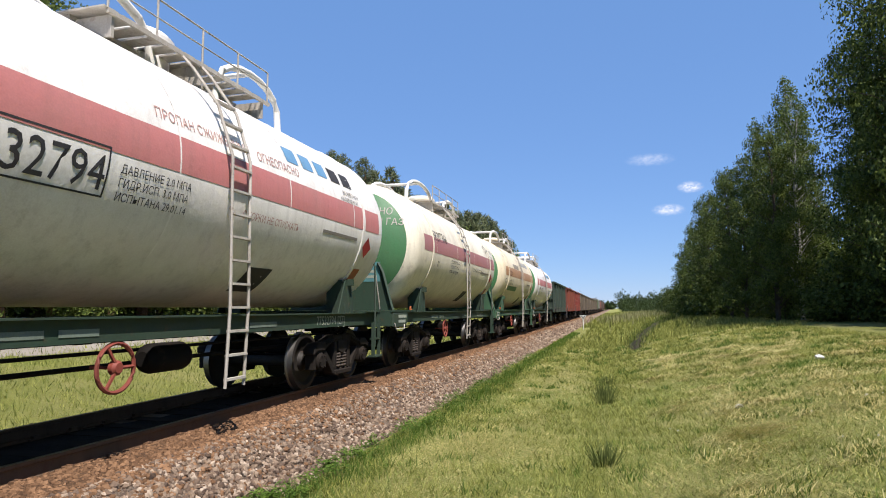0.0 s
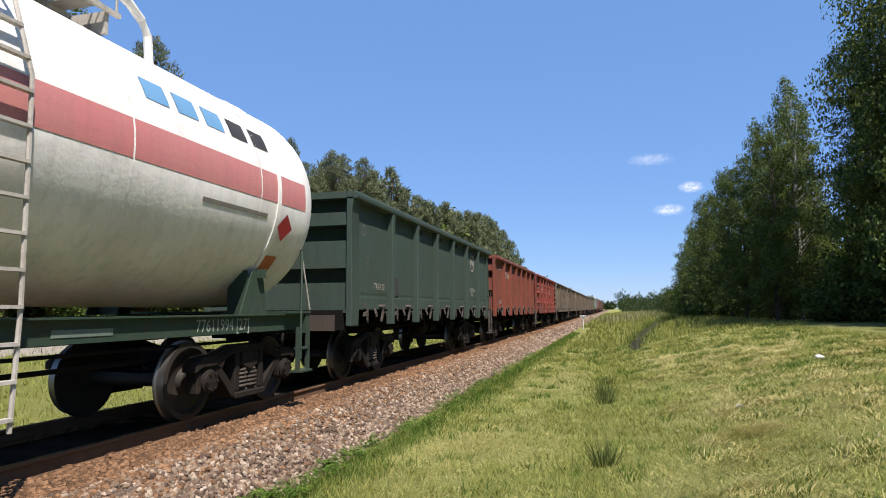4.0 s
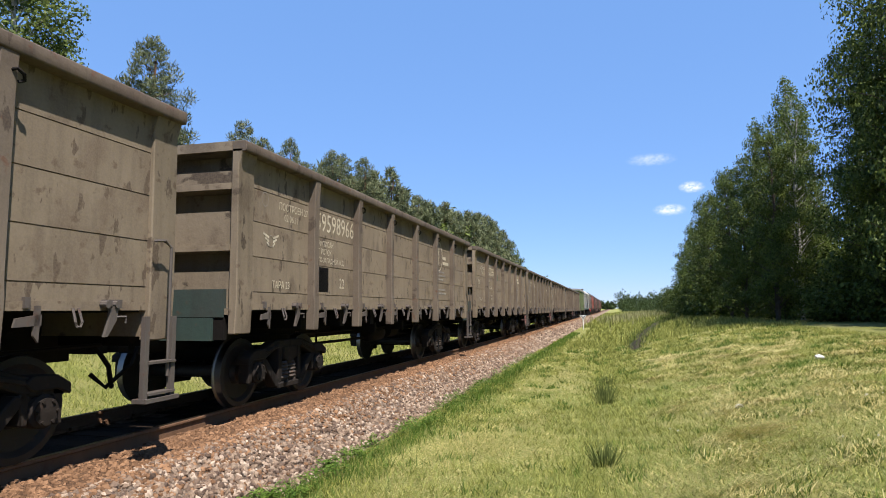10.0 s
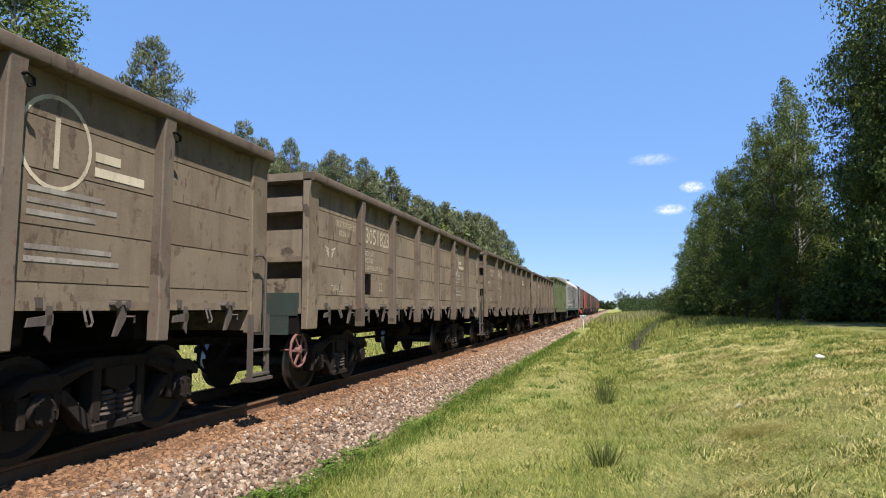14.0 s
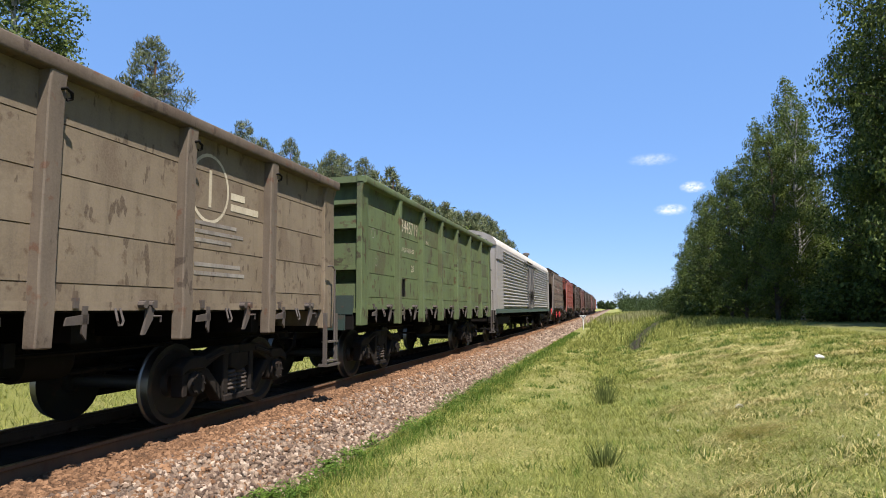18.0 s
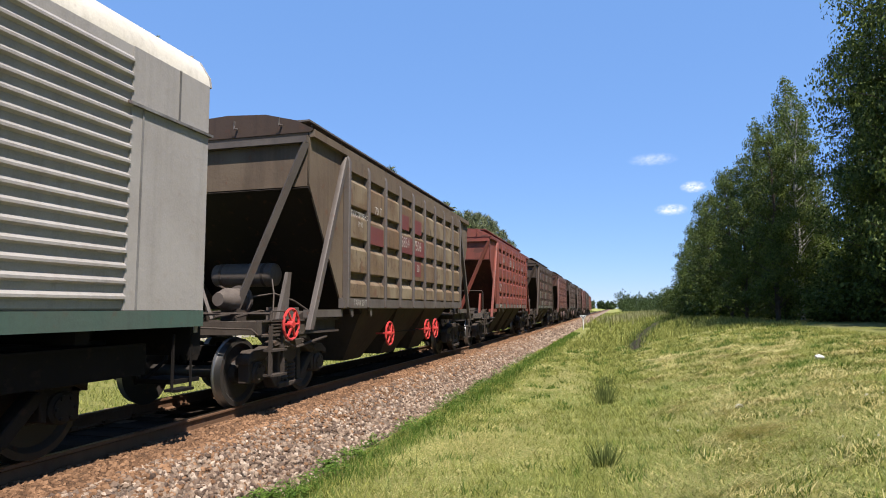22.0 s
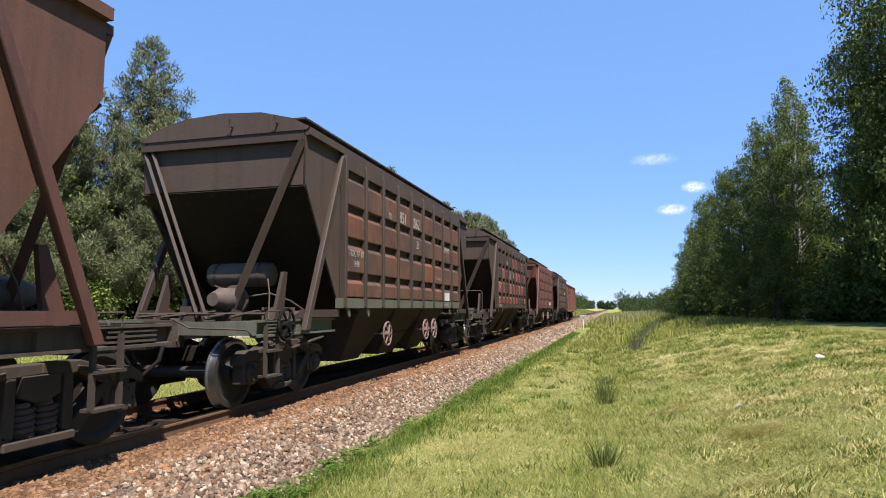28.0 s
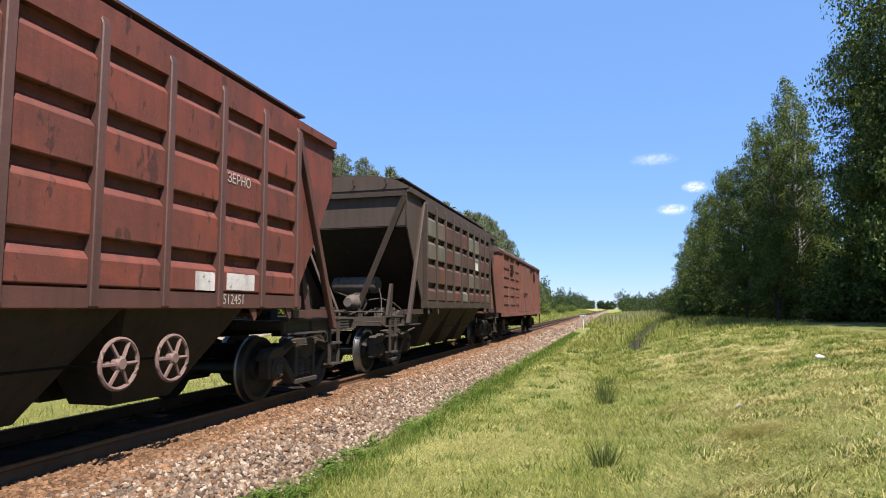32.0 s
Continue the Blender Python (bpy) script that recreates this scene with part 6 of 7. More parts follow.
def reefer(centre):
    w = tagged(new("refrigerator_wagon"), "long pale grey corrugated refrigerator van with green sill", "freight wagon")
    half, x = 10.57, 1.52
    z0, z1 = 1.36, 3.95
    for s in (1, -1):
        for name, y0, y1 in (("corrugated_side", -9.05, -1.25), ("corrugated_side", 1.25, 9.38)):
            poly = [(s * (x - 0.04), z0)]
            z = z0 + 0.02
            while z < z1 - 0.16:
                poly += [(s * (x - 0.014), z), (s * (x - 0.010), z + 0.068), (s * (x + 0.028), z + 0.088), (s * (x + 0.028), z + 0.112)]
                z += 0.145
            poly += [(s * x, z), (s * x, z1), (s * (x - 0.04), z1)]
            bm = prism(B(), poly, 1, y0, y1)
            part(name, bm, M["reefer"], w, smooth=0.4)
        lo, hi = sorted((s * (x - 0.04), s * (x + 0.012)))
        part("smooth_side", bar(lo, hi, -half, -9.05, z0, z1 - 0.58, 0.006), M["reefer"], w)
        part("smooth_side", bar(lo, hi, -half, -9.05, z1 - 0.576, z1, 0.006), M["reefer"], w)
        part("smooth_side", bar(lo, hi, 9.38, half, z0, z1 - 0.58, 0.006), M["reefer"], w)
        part("smooth_side", bar(lo, hi, 9.38, half, z1 - 0.576, z1, 0.006), M["reefer"], w)
        lo, hi = sorted((s * (x - 0.02), s * (x + 0.05)))
        part("drip_rail", bar(lo, hi, -half - 0.02, -9.05, z1 - 0.60, z1 - 0.57, 0.006), M["reefer_door"], w)
        part("drip_rail", bar(lo, hi, 9.3, half + 0.04, z1 - 0.60, z1 - 0.57, 0.006), M["reefer_door"], w)
        lo, hi = sorted((s * (x - 0.02), s * (x + 0.022)))
        part("panel_joint", bar(lo, hi, 10.05, 10.07, z1 - 0.55, z1, 0.002), M["reefer_door"], w)
        part("panel_joint", bar(lo, hi, 9.52, 9.54, z0, z1 - 0.60, 0.002), M["reefer_door"], w)
        lo, hi = sorted((s * (x - 0.05), s * (x + 0.02)))
        part("side_sill", bar(lo, hi, -half, half, z0 - 0.18, z0 - 0.004, 0.008), M["reefer_green"], w, "dark green sill")
        lo, hi = sorted((s * (x - 0.03), s * (x + 0.03)))
        door = part("side_door", bar(lo, hi, -1.24, 1.24, z0, z1 - 0.22, 0.01), M["reefer_door"], w, "dirty grey plug door with latch bars")
        lo, hi = sorted((s * (x + 0.0), s * (x + 0.07)))
        part("door_rail", bar(lo, hi, -2.6, 2.6, z1 - 0.20, z1 - 0.14, 0.006), M["reefer_door"], w)
        if s == 1:
            for y in (-1.05, -0.35, 0.35, 1.05):
                bm = tube(B(), [(x + 0.06, y, z0 + 0.08), (x + 0.06, y, z1 - 0.35)], 0.02, 6)
                for z in (z0 + 0.1, z0 + 0.75, z1 - 0.5):
                    box(bm, x + 0.03, x + 0.08, y - 0.05, y + 0.05, z - 0.03, z + 0.03)
                part("latch_bar", bm, M["reefer_door"], door)
            for z in (z0 + 0.42, z0 + 0.66, z0 + 0.78):
                part("latch_rod", tube(B(), [(x + 0.085, -1.2, z), (x + 0.085, 1.2, z)], 0.013, 6), M["iron"], door)
            for y in (-1.2, 1.2):
                for z in (z0 + 0.15, z0 + 0.95, z1 - 0.45):
                    part("hinge", bar(x + 0.02, x + 0.10, y - 0.09, y + 0.09, z, z + 0.09, 0.01), M["reefer_door"], door)
            for y, z in ((-0.12, z0 + 0.5), (0.2, z0 + 0.48), (0.05, z0 + 0.7), (0.42, z0 + 0.66)):
                part("latch_handle", tube(B(), [(x + 0.07, y, z), (x + 0.12, y + 0.05, z + 0.1), (x + 0.10, y + 0.1, z + 0.28)], 0.018, 6), M["iron"], door)
            part("latch_box", bar(x + 0.03, x + 0.075, -0.3, 0.45, z0 + 0.55, z0 + 0.8, 0.01), M["iron"], door)
            part("latch_box", bar(x + 0.03, x + 0.055, -0.5, 0.35, z0 + 0.85, z0 + 0.96, 0.01), M["iron"], door)
    arch = [(1.52, z1), (1.50, z1 + 0.12), (1.36, z1 + 0.33), (1.0, z1 + 0.52), (0.5, z1 + 0.62), (0, z1 + 0.65)]
    arch = arch + [(-a, b) for a, b in arch[-2::-1]]
    part("roof", prism(B(), arch, 1, -half - 0.02, half + 0.02), M["reefer_roof"], w, "cream-white arched roof", smooth=0.5)
    for d in (-1, 1):
        lo, hi = sorted((d * half, d * (half - 0.05)))
        part("end_wall", bar(-x + 0.05, x - 0.05, lo, hi, z0 - 0.25, z1, 0.01), M["reefer"], w)
        for i in range(15):
            z = z0 + 0.15 + i * 0.2
            lo, hi = sorted((d * half, d * (half + 0.03)))
            part("end_rib", bar(-x + 0.25, x - 0.25, lo, hi, z, z + 0.05, 0.01), M["reefer"], w)
        for z, x2 in ((z1 + 0.03, 1.25), (z1 + 0.22, 1.15), (z1 + 0.40, 0.9)):
            lo, hi = sorted((d * (half + 0.06), d * (half + 0.085)))
            part("end_rib", bar(-x2, x2, lo, hi, z, z + 0.045, 0.01), M["reefer"], w)
        part("end_arch", prism(B(), arch, 1, min(d * (half + 0.03), d * (half + 0.06)), max(d * (half + 0.03), d * (half + 0.06))), M["reefer"], w, smooth=0)
        bm = B()
        for q in (-0.16, 0.16):
            tube(bm, [(0.55 + q, d * (half + 0.10), 3.3), (0.55 + q, d * (half + 0.10), 4.4)], 0.010, 6)
        for i in range(4):
            tube(bm, [(0.39, d * (half + 0.10), 3.4 + 0.28 * i), (0.71, d * (half + 0.10), 3.4 + 0.28 * i)], 0.009, 5)
        part("end_ladder", bm, M["reefer_door"], w)
        bm = tube(B(), [(1.30, d * (half + 0.05), 2.9), (1.30, d * (half + 0.16), 2.95), (1.22, d * (half + 0.16), 2.6), (1.20, d * (half + 0.16), 0.75)], 0.016, 6)
        box(bm, 0.85, 1.35, min(d * (half - 0.2), d * (half + 0.22)), max(d * (half - 0.2), d * (half + 0.22)), 0.55, 0.60)
        part("grab_rod", bm, M["iron"], w)
        lo, hi = sorted((d * (half - 0.1), d * (half + 0.08)))
        part("buffer_beam", bar(-1.45, 1.45, lo, hi, 0.86, 1.30, 0.01), M["iron"], w)
        coupler(w, d, 11.04)
        bm = B()
        tube(bm, [(1.45, d * 10.2, 1.1), (1.45, d * 10.2, 0.5), (1.45, d * 10.5, 0.5), (1.45, d * 10.5, 1.1)], 0.018, 6)
        box(bm, 1.35, 1.5, min(d * 10.2, d * 10.5), max(d * 10.2, d * 10.5), 0.49, 0.52)
        part("corner_step", bm, M["iron"], w)
    part("vent", lathe(B(), [(0.14, z1 + 0.5), (0.14, z1 + 0.92), (0.24, z1 + 0.94), (0.24, z1 + 1.06), (0.1, z1 + 1.12)], 2, 20, (0.5, 6.1, 0)), M["reefer_door"], w, "round roof ventilator")
    part("brake_disc", lathe(B(), [(0.02, -10.74), (0.17, -10.74), (0.17, -10.71), (0.02, -10.70)], 1, 20, (1.12, 0, 2.62), caps=False), M["reefer"], w, "round grey plate on the end wall")
    bm = box(B(), -0.2, 0.2, -10.4, 10.4, 0.98, 1.2)
    for y in range(-9, 10, 3):
        box(bm, -1.45, 1.45, y - 0.08, y + 0.08, 1.06, 1.2)
    part("underframe", bm, M["iron"], w)
    for s in (-1, 1):
        for y in (-8.2, 8.2):
            if s > 0:
                # black block added to close off the bright gap through the bogie
                part("transom", bar(-1.05, 1.05, y - 1.5, y + 1.5, 0.72, 1.06, 0.02), M["iron"], w)
            part("bogie_cover", bar(min(s * 1.1, s * 1.32), max(s * 1.1, s * 1.32), y - 1.85, y + 1.75, 0.70, 1.02, 0.02), M["iron"], w, "black bogie side bar")
    bm = B()
    for y in LADDER_Y:
        for s in (-0.18, 0.18):
            tube(bm, [(1.36, y + s, 1.15), (1.50, y + s, 0.36)], 0.024, 6)
        for x, z in ((1.47, 0.55), (1.43, 0.82)):
            box(bm, x - 0.07, x + 0.07, y - 0.18, y + 0.18, z - 0.012, z + 0.012)
    tube(bm, [(0.9, -5.5, 0.95), (0.9, 5.5, 0.95)], 0.022, 6)
    for y in (-5, -4.4, 2.5, 3.6):
        tube(bm, [(0.9, y, 0.95), (0.9, y, 1.1)], 0.016, 6)
    part("door_steps", bm, M["bogie"], w)
    part("brake_gear", bar(0.2, 0.7, -3.4, -2.2, 0.75, 1.0, 0.04), M["iron"], w)
    for y in (-8.2, 8.2):
        bogie(w, y)
    lettering(w, "22", 0.12, 8.19, 1.21, x + 0.022)
    part("sill_text", bar(x + 0.021, x + 0.024, 8.5, 9.3, 1.235, 1.285, 0), M["faint_text"], w)
    part("sill_text", bar(x + 0.021, x + 0.024, 9.35, 9.6, 1.215, 1.235, 0), M["white_text"], w)
    for y0, y1, z in ((7.3, 8.58, 3.27), (7.2, 9.07, 1.515), (8.0, 8.62, 1.66), (-6.9, -5.6, 3.3)):
        for i in range(int((y1 - y0) / 0.11)):
            part("side_text", bar(x + 0.036, x + 0.0415, y0 + 0.11 * i, y0 + 0.11 * i + 0.065, z, z + 0.05, 0), M["black_text"], w)
    for i, long in enumerate((0.46, 0.42, 0.52, 0.5, 0.2)):
        part("door_text", bar(x + 0.031, x + 0.034, 0.02, 0.02 + long, 3.36 - 0.12 * i, 3.41 - 0.12 * i, 0), M["black_text"], w)
    part("load_table", bar(x + 0.026, x + 0.030, -8.53, -8.05, z0 + 0.01, z0 + 0.50, 0), M["black_text"], w, "dark grey stencil field")
    TRAIN.append((w, centre))
    return w


# ---- boarded van at the tail ----
def boxcar(centre):
    w = tagged(new("box_wagon"), "weathered red-brown covered box van with sliding door", "freight wagon")
    half, x, z0, z1 = 6.93, 1.42, 1.18, 3.75
    mat = M["box_red"]
    for s in (1, -1):
        y = -half
        while y < half - 0.05:
            lo, hi = sorted((s * (x - 0.04), s * x))
            if not (-1.9 < y < 1.9 and s == 1):
                part("board", kept(("board", s), lambda: as_mesh("board", soft(box(B(), lo, hi, 0.004, 0.156, z0, z1), 0.006), mat)), None, w, loc=(0, y, 0))
            y += 0.16
        for k in (-half + 0.05, -5.1, -3.5, -2.0, 2.0, 3.5, 5.1, half - 0.05):
            lo, hi = sorted((s * x, s * (x + 0.07)))
            part("side_post", bar(lo, hi, k - 0.05, k + 0.05, z0, z1, 0.01), mat, w)
        lo, hi = sorted((s * (x - 0.04), s * (x + 0.09)))
        part("side_sill", bar(lo, hi, -half, half, z0 - 0.16, z0, 0.01), mat, w)
        part("roof_edge", bar(lo, hi, -half - 0.05, half + 0.05, z1, z1 + 0.09, 0.02), mat, w)
        part("door_rail", bar(lo, hi, -2.1, 4.6, z1 - 0.12, z1 - 0.06, 0.006), M["iron"], w)
    for y0, y1 in ((-half + 0.1, -5.15), (-5.05, -3.55), (-3.45, -2.05)):
        for z in (1.55, 1.95, 2.35, 2.75, 3.15):
            part("side_rib", bar(x, x + 0.035, y0, y1, z, z + 0.06, 0.008), mat, w)
    for y, z, long in ((-5.6, 1.5, 0.8), (-2.9, 1.6, 0.5), (-2.5, 2.1, 0.4), (2.6, 1.7, 0.6)):
        part("paint_mark", bar(x + 0.037, x + 0.040, y, y + 0.07, z, z + long, 0), M["faint_text"], w)
    door = part("sliding_door", bar(x + 0.02, x + 0.07, -1.85, 1.85, z0 + 0.02, z1 - 0.14, 0.01), mat, w)
    for y in (-1.75, -0.05, 0.05, 1.75):
        part("door_frame", bar(x + 0.07, x + 0.11, y - 0.045, y + 0.045, z0 + 0.02, z1 - 0.14, 0.008), mat, door)
    part("door_bar", bar(x + 0.11, x + 0.13, -0.7, 0.7, 2.1, 2.16, 0.006), M["iron"], door)
    for y in (-4.3, 4.3):
        part("vent_hatch", bar(x, x + 0.05, y - 0.34, y + 0.34, 2.95, 3.4, 0.01), M["iron"], w)
    arch = [(x + 0.1, z1 + 0.07), (1.2, z1 + 0.30), (0.7, z1 + 0.47), (0, z1 + 0.54)]
    arch = arch + [(-a, b) for a, b in arch[-2::-1]]
    part("roof", prism(B(), arch, 1, -half - 0.06, half + 0.06), M["box_roof"], w, smooth=0.5)
    for d in (-1, 1):
        lo, hi = sorted((d * half, d * (half - 0.05)))
        part("end_wall", bar(-x + 0.04, x - 0.04, lo, hi, z0, z1 + 0.07, 0.006), mat, w)
        for k in (-0.9, -0.3, 0.3, 0.9):
            lo, hi = sorted((d * half, d * (half + 0.07)))
            part("end_post", bar(k - 0.05, k + 0.05, lo, hi, z0, z1 + 0.05, 0.01), mat, w)
        coupler(w, d, 7.36)
        bm = B()
        tube(bm, [(1.45, d * 6.6, 1.1), (1.45, d * 6.6, 0.45), (1.45, d * 6.85, 0.45), (1.45, d * 6.85, 1.1)], 0.018, 6)
        part("corner_step", bm, M["iron"], w)
    part("tail_disc", lathe(B(), [(0.16, 6.99), (0.16, 7.01)], 1, 20, (0.9, 0, 1.05)), M["hazard"], w, "red tail disc")
    part("floor", bar(-x + 0.05, x - 0.05, -half + 0.06, half - 0.06, z0 - 0.1, z0, 0), M["iron"], w)
    underframe(w, 7.36, 0.96, 1.1, 1.36, mat)
    reservoir(w, 0.5, 0.55)
    for y in (-5.0, 5.0):
        bogie(w, y)
    TRAIN.append((w, centre))
    return w

# ---- the train, front to rear ----
M["red_rust"] = paint("faded_red", (0.30, 0.06, 0.04), (0.1, 0.06, 0.04), 0.4, 0.4)
M["bright_red"] = paint("bright_red_enamel", (0.62, 0.05, 0.045), (0.3, 0.05, 0.04), 0.3, 0.1, 0.45)
M["pale_wheel"] = paint("dull_pink_wheel", (0.26, 0.16, 0.14), (0.14, 0.1, 0.08), 0.5, 0.4)
M["ladder"] = paint("off_white_steel", (0.58, 0.54, 0.48), (0.25, 0.2, 0.15), 0.5, 0.4, 0.6)
M["hoop"] = paint("white_tube", (0.78, 0.76, 0.72), (0.4, 0.35, 0.28), 0.25, 0.2, 0.5, clean=0.9)
M["hazard"] = paint("hazard_red", (0.45, 0.03, 0.035), (0.2, 0.05, 0.05), 0.2, 0.1, 0.5)
M["hazard_plate"] = paint("hazard_orange", (0.52, 0.14, 0.04), (0.2, 0.08, 0.05), 0.4, 0.2, 0.5)
M["blue_mark"] = paint("blue_mark", (0.12, 0.31, 0.53), (0.25, 0.35, 0.45), 0.3, 0.1)
M["grey_mark"] = paint("grey_mark", (0.33, 0.36, 0.38), (0.3, 0.3, 0.3), 0.3, 0.1)
M["under"] = paint("under_hopper", (0.062, 0.05, 0.039), (0.04, 0.031, 0.024), 0.6, 0.3, 0.85, spec=0.12)
M["reefer"] = paint("grey_aluminium_paint", (0.375, 0.35, 0.32), (0.22, 0.19, 0.16), 0.3, 0.12, 0.5)
M["reefer_door"] = paint("sooty_grey_paint", (0.23, 0.222, 0.21), (0.06, 0.05, 0.044), 0.85, 0.5, 0.6)
M["reefer_green"] = paint("dark_green_sill", (0.06, 0.11, 0.085), (0.10, 0.09, 0.08), 0.4, 0.3)
M["reefer_roof"] = paint("cream_roof", (0.56, 0.52, 0.43), (0.34, 0.29, 0.22), 0.4, 0.2, 0.5, clean=0.9)
M["box_red"] = paint("weathered_box_red", (0.24, 0.085, 0.055), (0.11, 0.06, 0.045), 0.6, 0.5, 0.75)
M["box_roof"] = paint("brown_roof", (0.13, 0.075, 0.055), (0.09, 0.06, 0.05), 0.5, 0.4)
M["faint_text"] = paint("faint_stencil", (0.36, 0.33, 0.28), (0.15, 0.12, 0.1), 0.8, 0.6, spots=20)
M["aged_text"] = paint("aged_stencil", (0.66, 0.585, 0.43), (0.32, 0.26, 0.18), 0.6, 0.4, spots=16)
M["red_latch"] = paint("dusty_red_latch", (0.24, 0.10, 0.085), (0.12, 0.065, 0.05), 0.6, 0.5)
M["pink_wheel"] = paint("faded_pink_wheel", (0.22, 0.10, 0.085), (0.13, 0.085, 0.07), 0.5, 0.4)
M["teal"] = paint("teal_panel", (0.10, 0.30, 0.32), (0.15, 0.2, 0.2), 0.4, 0.2)
# grime and the end recess's shade are both put into these two colours
M["slope"] = paint("shaded_slope", (0.018, 0.0145, 0.012), (0.028, 0.021, 0.017), 0.5, 0.3, spec=0.12)
M["slope_red"] = paint("shaded_red_slope", (0.075, 0.024, 0.017), (0.03, 0.018, 0.014), 0.7, 0.4, 0.8, spec=0.12)
M["reservoir"] = paint("dusty_grey_tank", (0.14, 0.115, 0.098), (0.08, 0.062, 0.05), 0.6, 0.4, 0.7, spec=0.25)
M["soot_roof"] = paint("sooty_roof", (0.075, 0.05, 0.037), (0.055, 0.038, 0.029), 0.5, 0.4, spec=0.2)
M["patch_green"] = paint("faded_green_patch", (0.085, 0.12, 0.07), (0.14, 0.12, 0.09), 0.5, 0.4)
M["apron"] = paint("dark_green_apron", (0.035, 0.06, 0.05), (0.05, 0.045, 0.04), 0.5, 0.4)
M["rail_brown"] = paint("worn_brown_rail", (0.145, 0.112, 0.08), (0.08, 0.055, 0.038), 0.6, 0.7, 0.8, scuff=(0.06, 0.04, 0.028))
M["stake_brown"] = paint("worn_stake_brown", (0.175, 0.138, 0.10), (0.09, 0.066, 0.047), 0.55, 0.7, 0.8, scuff=(0.06, 0.042, 0.03))
M["sooty"] = paint("sooty_black_patch", (0.045, 0.042, 0.042), (0.08, 0.07, 0.06), 0.5, 0.2)
M["pale_paint"] = paint("pale_green_stencil", (0.2, 0.25, 0.2), (0.1, 0.12, 0.1), 0.5, 0.3)
M["frame_ink"] = paint("pale_frame_stencil", (0.42, 0.46, 0.38), (0.2, 0.22, 0.18), 0.4, 0.3)
M["grey_patch"] = paint("grey_overpaint", (0.36, 0.32, 0.25), (0.25, 0.21, 0.16), 0.4, 0.2)
M["grey_text"] = paint("grey_stencil", (0.2, 0.18, 0.16), (0.4, 0.36, 0.3), 0.4, 0.1)
tank_white = paint("tank_white", (0.84, 0.81, 0.76), (0.36, 0.31, 0.25), 0.3, 0.12, 0.42, clean=0.9)
tank_cream = paint("tank_cream", (0.82, 0.755, 0.62), (0.34, 0.27, 0.17), 0.35, 0.2, 0.45, shift=3, clean=0.9)
tank_beige = paint("tank_beige", (0.78, 0.68, 0.50), (0.32, 0.25, 0.15), 0.35, 0.2, 0.45, shift=5, clean=0.9)
stripe_red = paint("faded_red_band", (0.62, 0.22, 0.21), (0.5, 0.33, 0.28), 0.25, 0.1, 0.5)
stripe_plum = paint("plum_band", (0.46, 0.19, 0.19), (0.4, 0.27, 0.23), 0.25, 0.1, 0.5)
stripe_ochre = paint("ochre_band", (0.50, 0.27, 0.13), (0.4, 0.28, 0.18), 0.3, 0.1, 0.5)
cap_green = paint("tank_end_green", (0.07, 0.22, 0.09), (0.14, 0.2, 0.12), 0.3, 0.1, 0.5)
frame_green = paint("frame_green", (0.055, 0.14, 0.075), (0.07, 0.08, 0.06), 0.5, 0.3)
frame_dark = paint("frame_dark_green", (0.03, 0.065, 0.04), (0.06, 0.06, 0.05), 0.5, 0.3)
M["pale_red"] = paint("faded_red_stencil", (0.55, 0.30, 0.26), (0.5, 0.4, 0.35), 0.3, 0.1)
M["brown_text"] = paint("brown_stencil", (0.12, 0.055, 0.03), (0.2, 0.12, 0.07), 0.3, 0.1)
BLK = "black_text"
tank(6.85, tank_white, stripe_red, cap_green, frame_dark, "white propane tank wagon with a red band", "77532794", [("77532794", 0.33, -3.84, 2.46, BLK), ("ДАВЛЕНИЕ 2.0 МПА", 0.085, -2.02, 2.66, BLK), ("ГИДР.ИСП. 3.0 МПА", 0.085, -2.02, 2.53, BLK), ("ИСПЫТАНА 29.01.14", 0.085, -2.02, 2.40, BLK), ("ПРОПАН СЖИЖЕННЫЙ", 0.12, -1.55, 3.36, "pale_red"), ("ОГНЕОПАСНО", 0.13, 0.38, 3.34, "pale_red"), ("С ГОРКИ НЕ СПУСКАТЬ", 0.10, 0.05, 2.52, "pale_red"), ("НАЛИВ 74.0 М", 0.08, 3.12, 3.36, "grey_text"), ("НАЛИВ 85.95 М", 0.08, 3.0, 3.24, "grey_text"), ("5532794", 0.10, -3.4, 1.97, "grey_text")], (1.25, "blue_mark", "black_text"), dark=(0.75, 1.35), boxed=(-3.95, -2.16))
tank(19.35, tank_cream, stripe_plum, cap_green, frame_dark, "cream propane tank wagon with a plum band", "58207366", [("58207366", 0.27, -3.75, 3.16, BLK), ("27", 0.14, -3.3, 2.5, BLK), ("ДАВЛЕНИЕ 2.0 МПА", 0.085, -1.9, 2.68, BLK), ("ГИДР.ИСП. 3.0 МПА", 0.085, -1.9, 2.54, BLK), ("ИСПЫТАНА 9.1.2009", 0.085, -1.9, 2.40, BLK), ("С ГОРКИ НЕ СПУСКАТЬ", 0.105, 1.08, 2.60, BLK), ("ЕМК 739", 0.15, 3.75, 3.42, BLK), ("НАП 628", 0.15, 3.75, 3.20, BLK)], dark=(0.98, 1.55), ring=3.4, front=[("ОГНЕОПАСНО", 0.17, -0.55, 3.62), ("СЖИЖЕННЫЙ ГАЗ", 0.17, -0.75, 3.36), ("ПРИПИСАН", 0.09, -0.2, 3.1), ("САМАРЫ КБХ", 0.09, -0.2, 2.95), ("СРОЧНЫЙ ВОЗВРАТ", 0.08, -0.4, 2.76)])
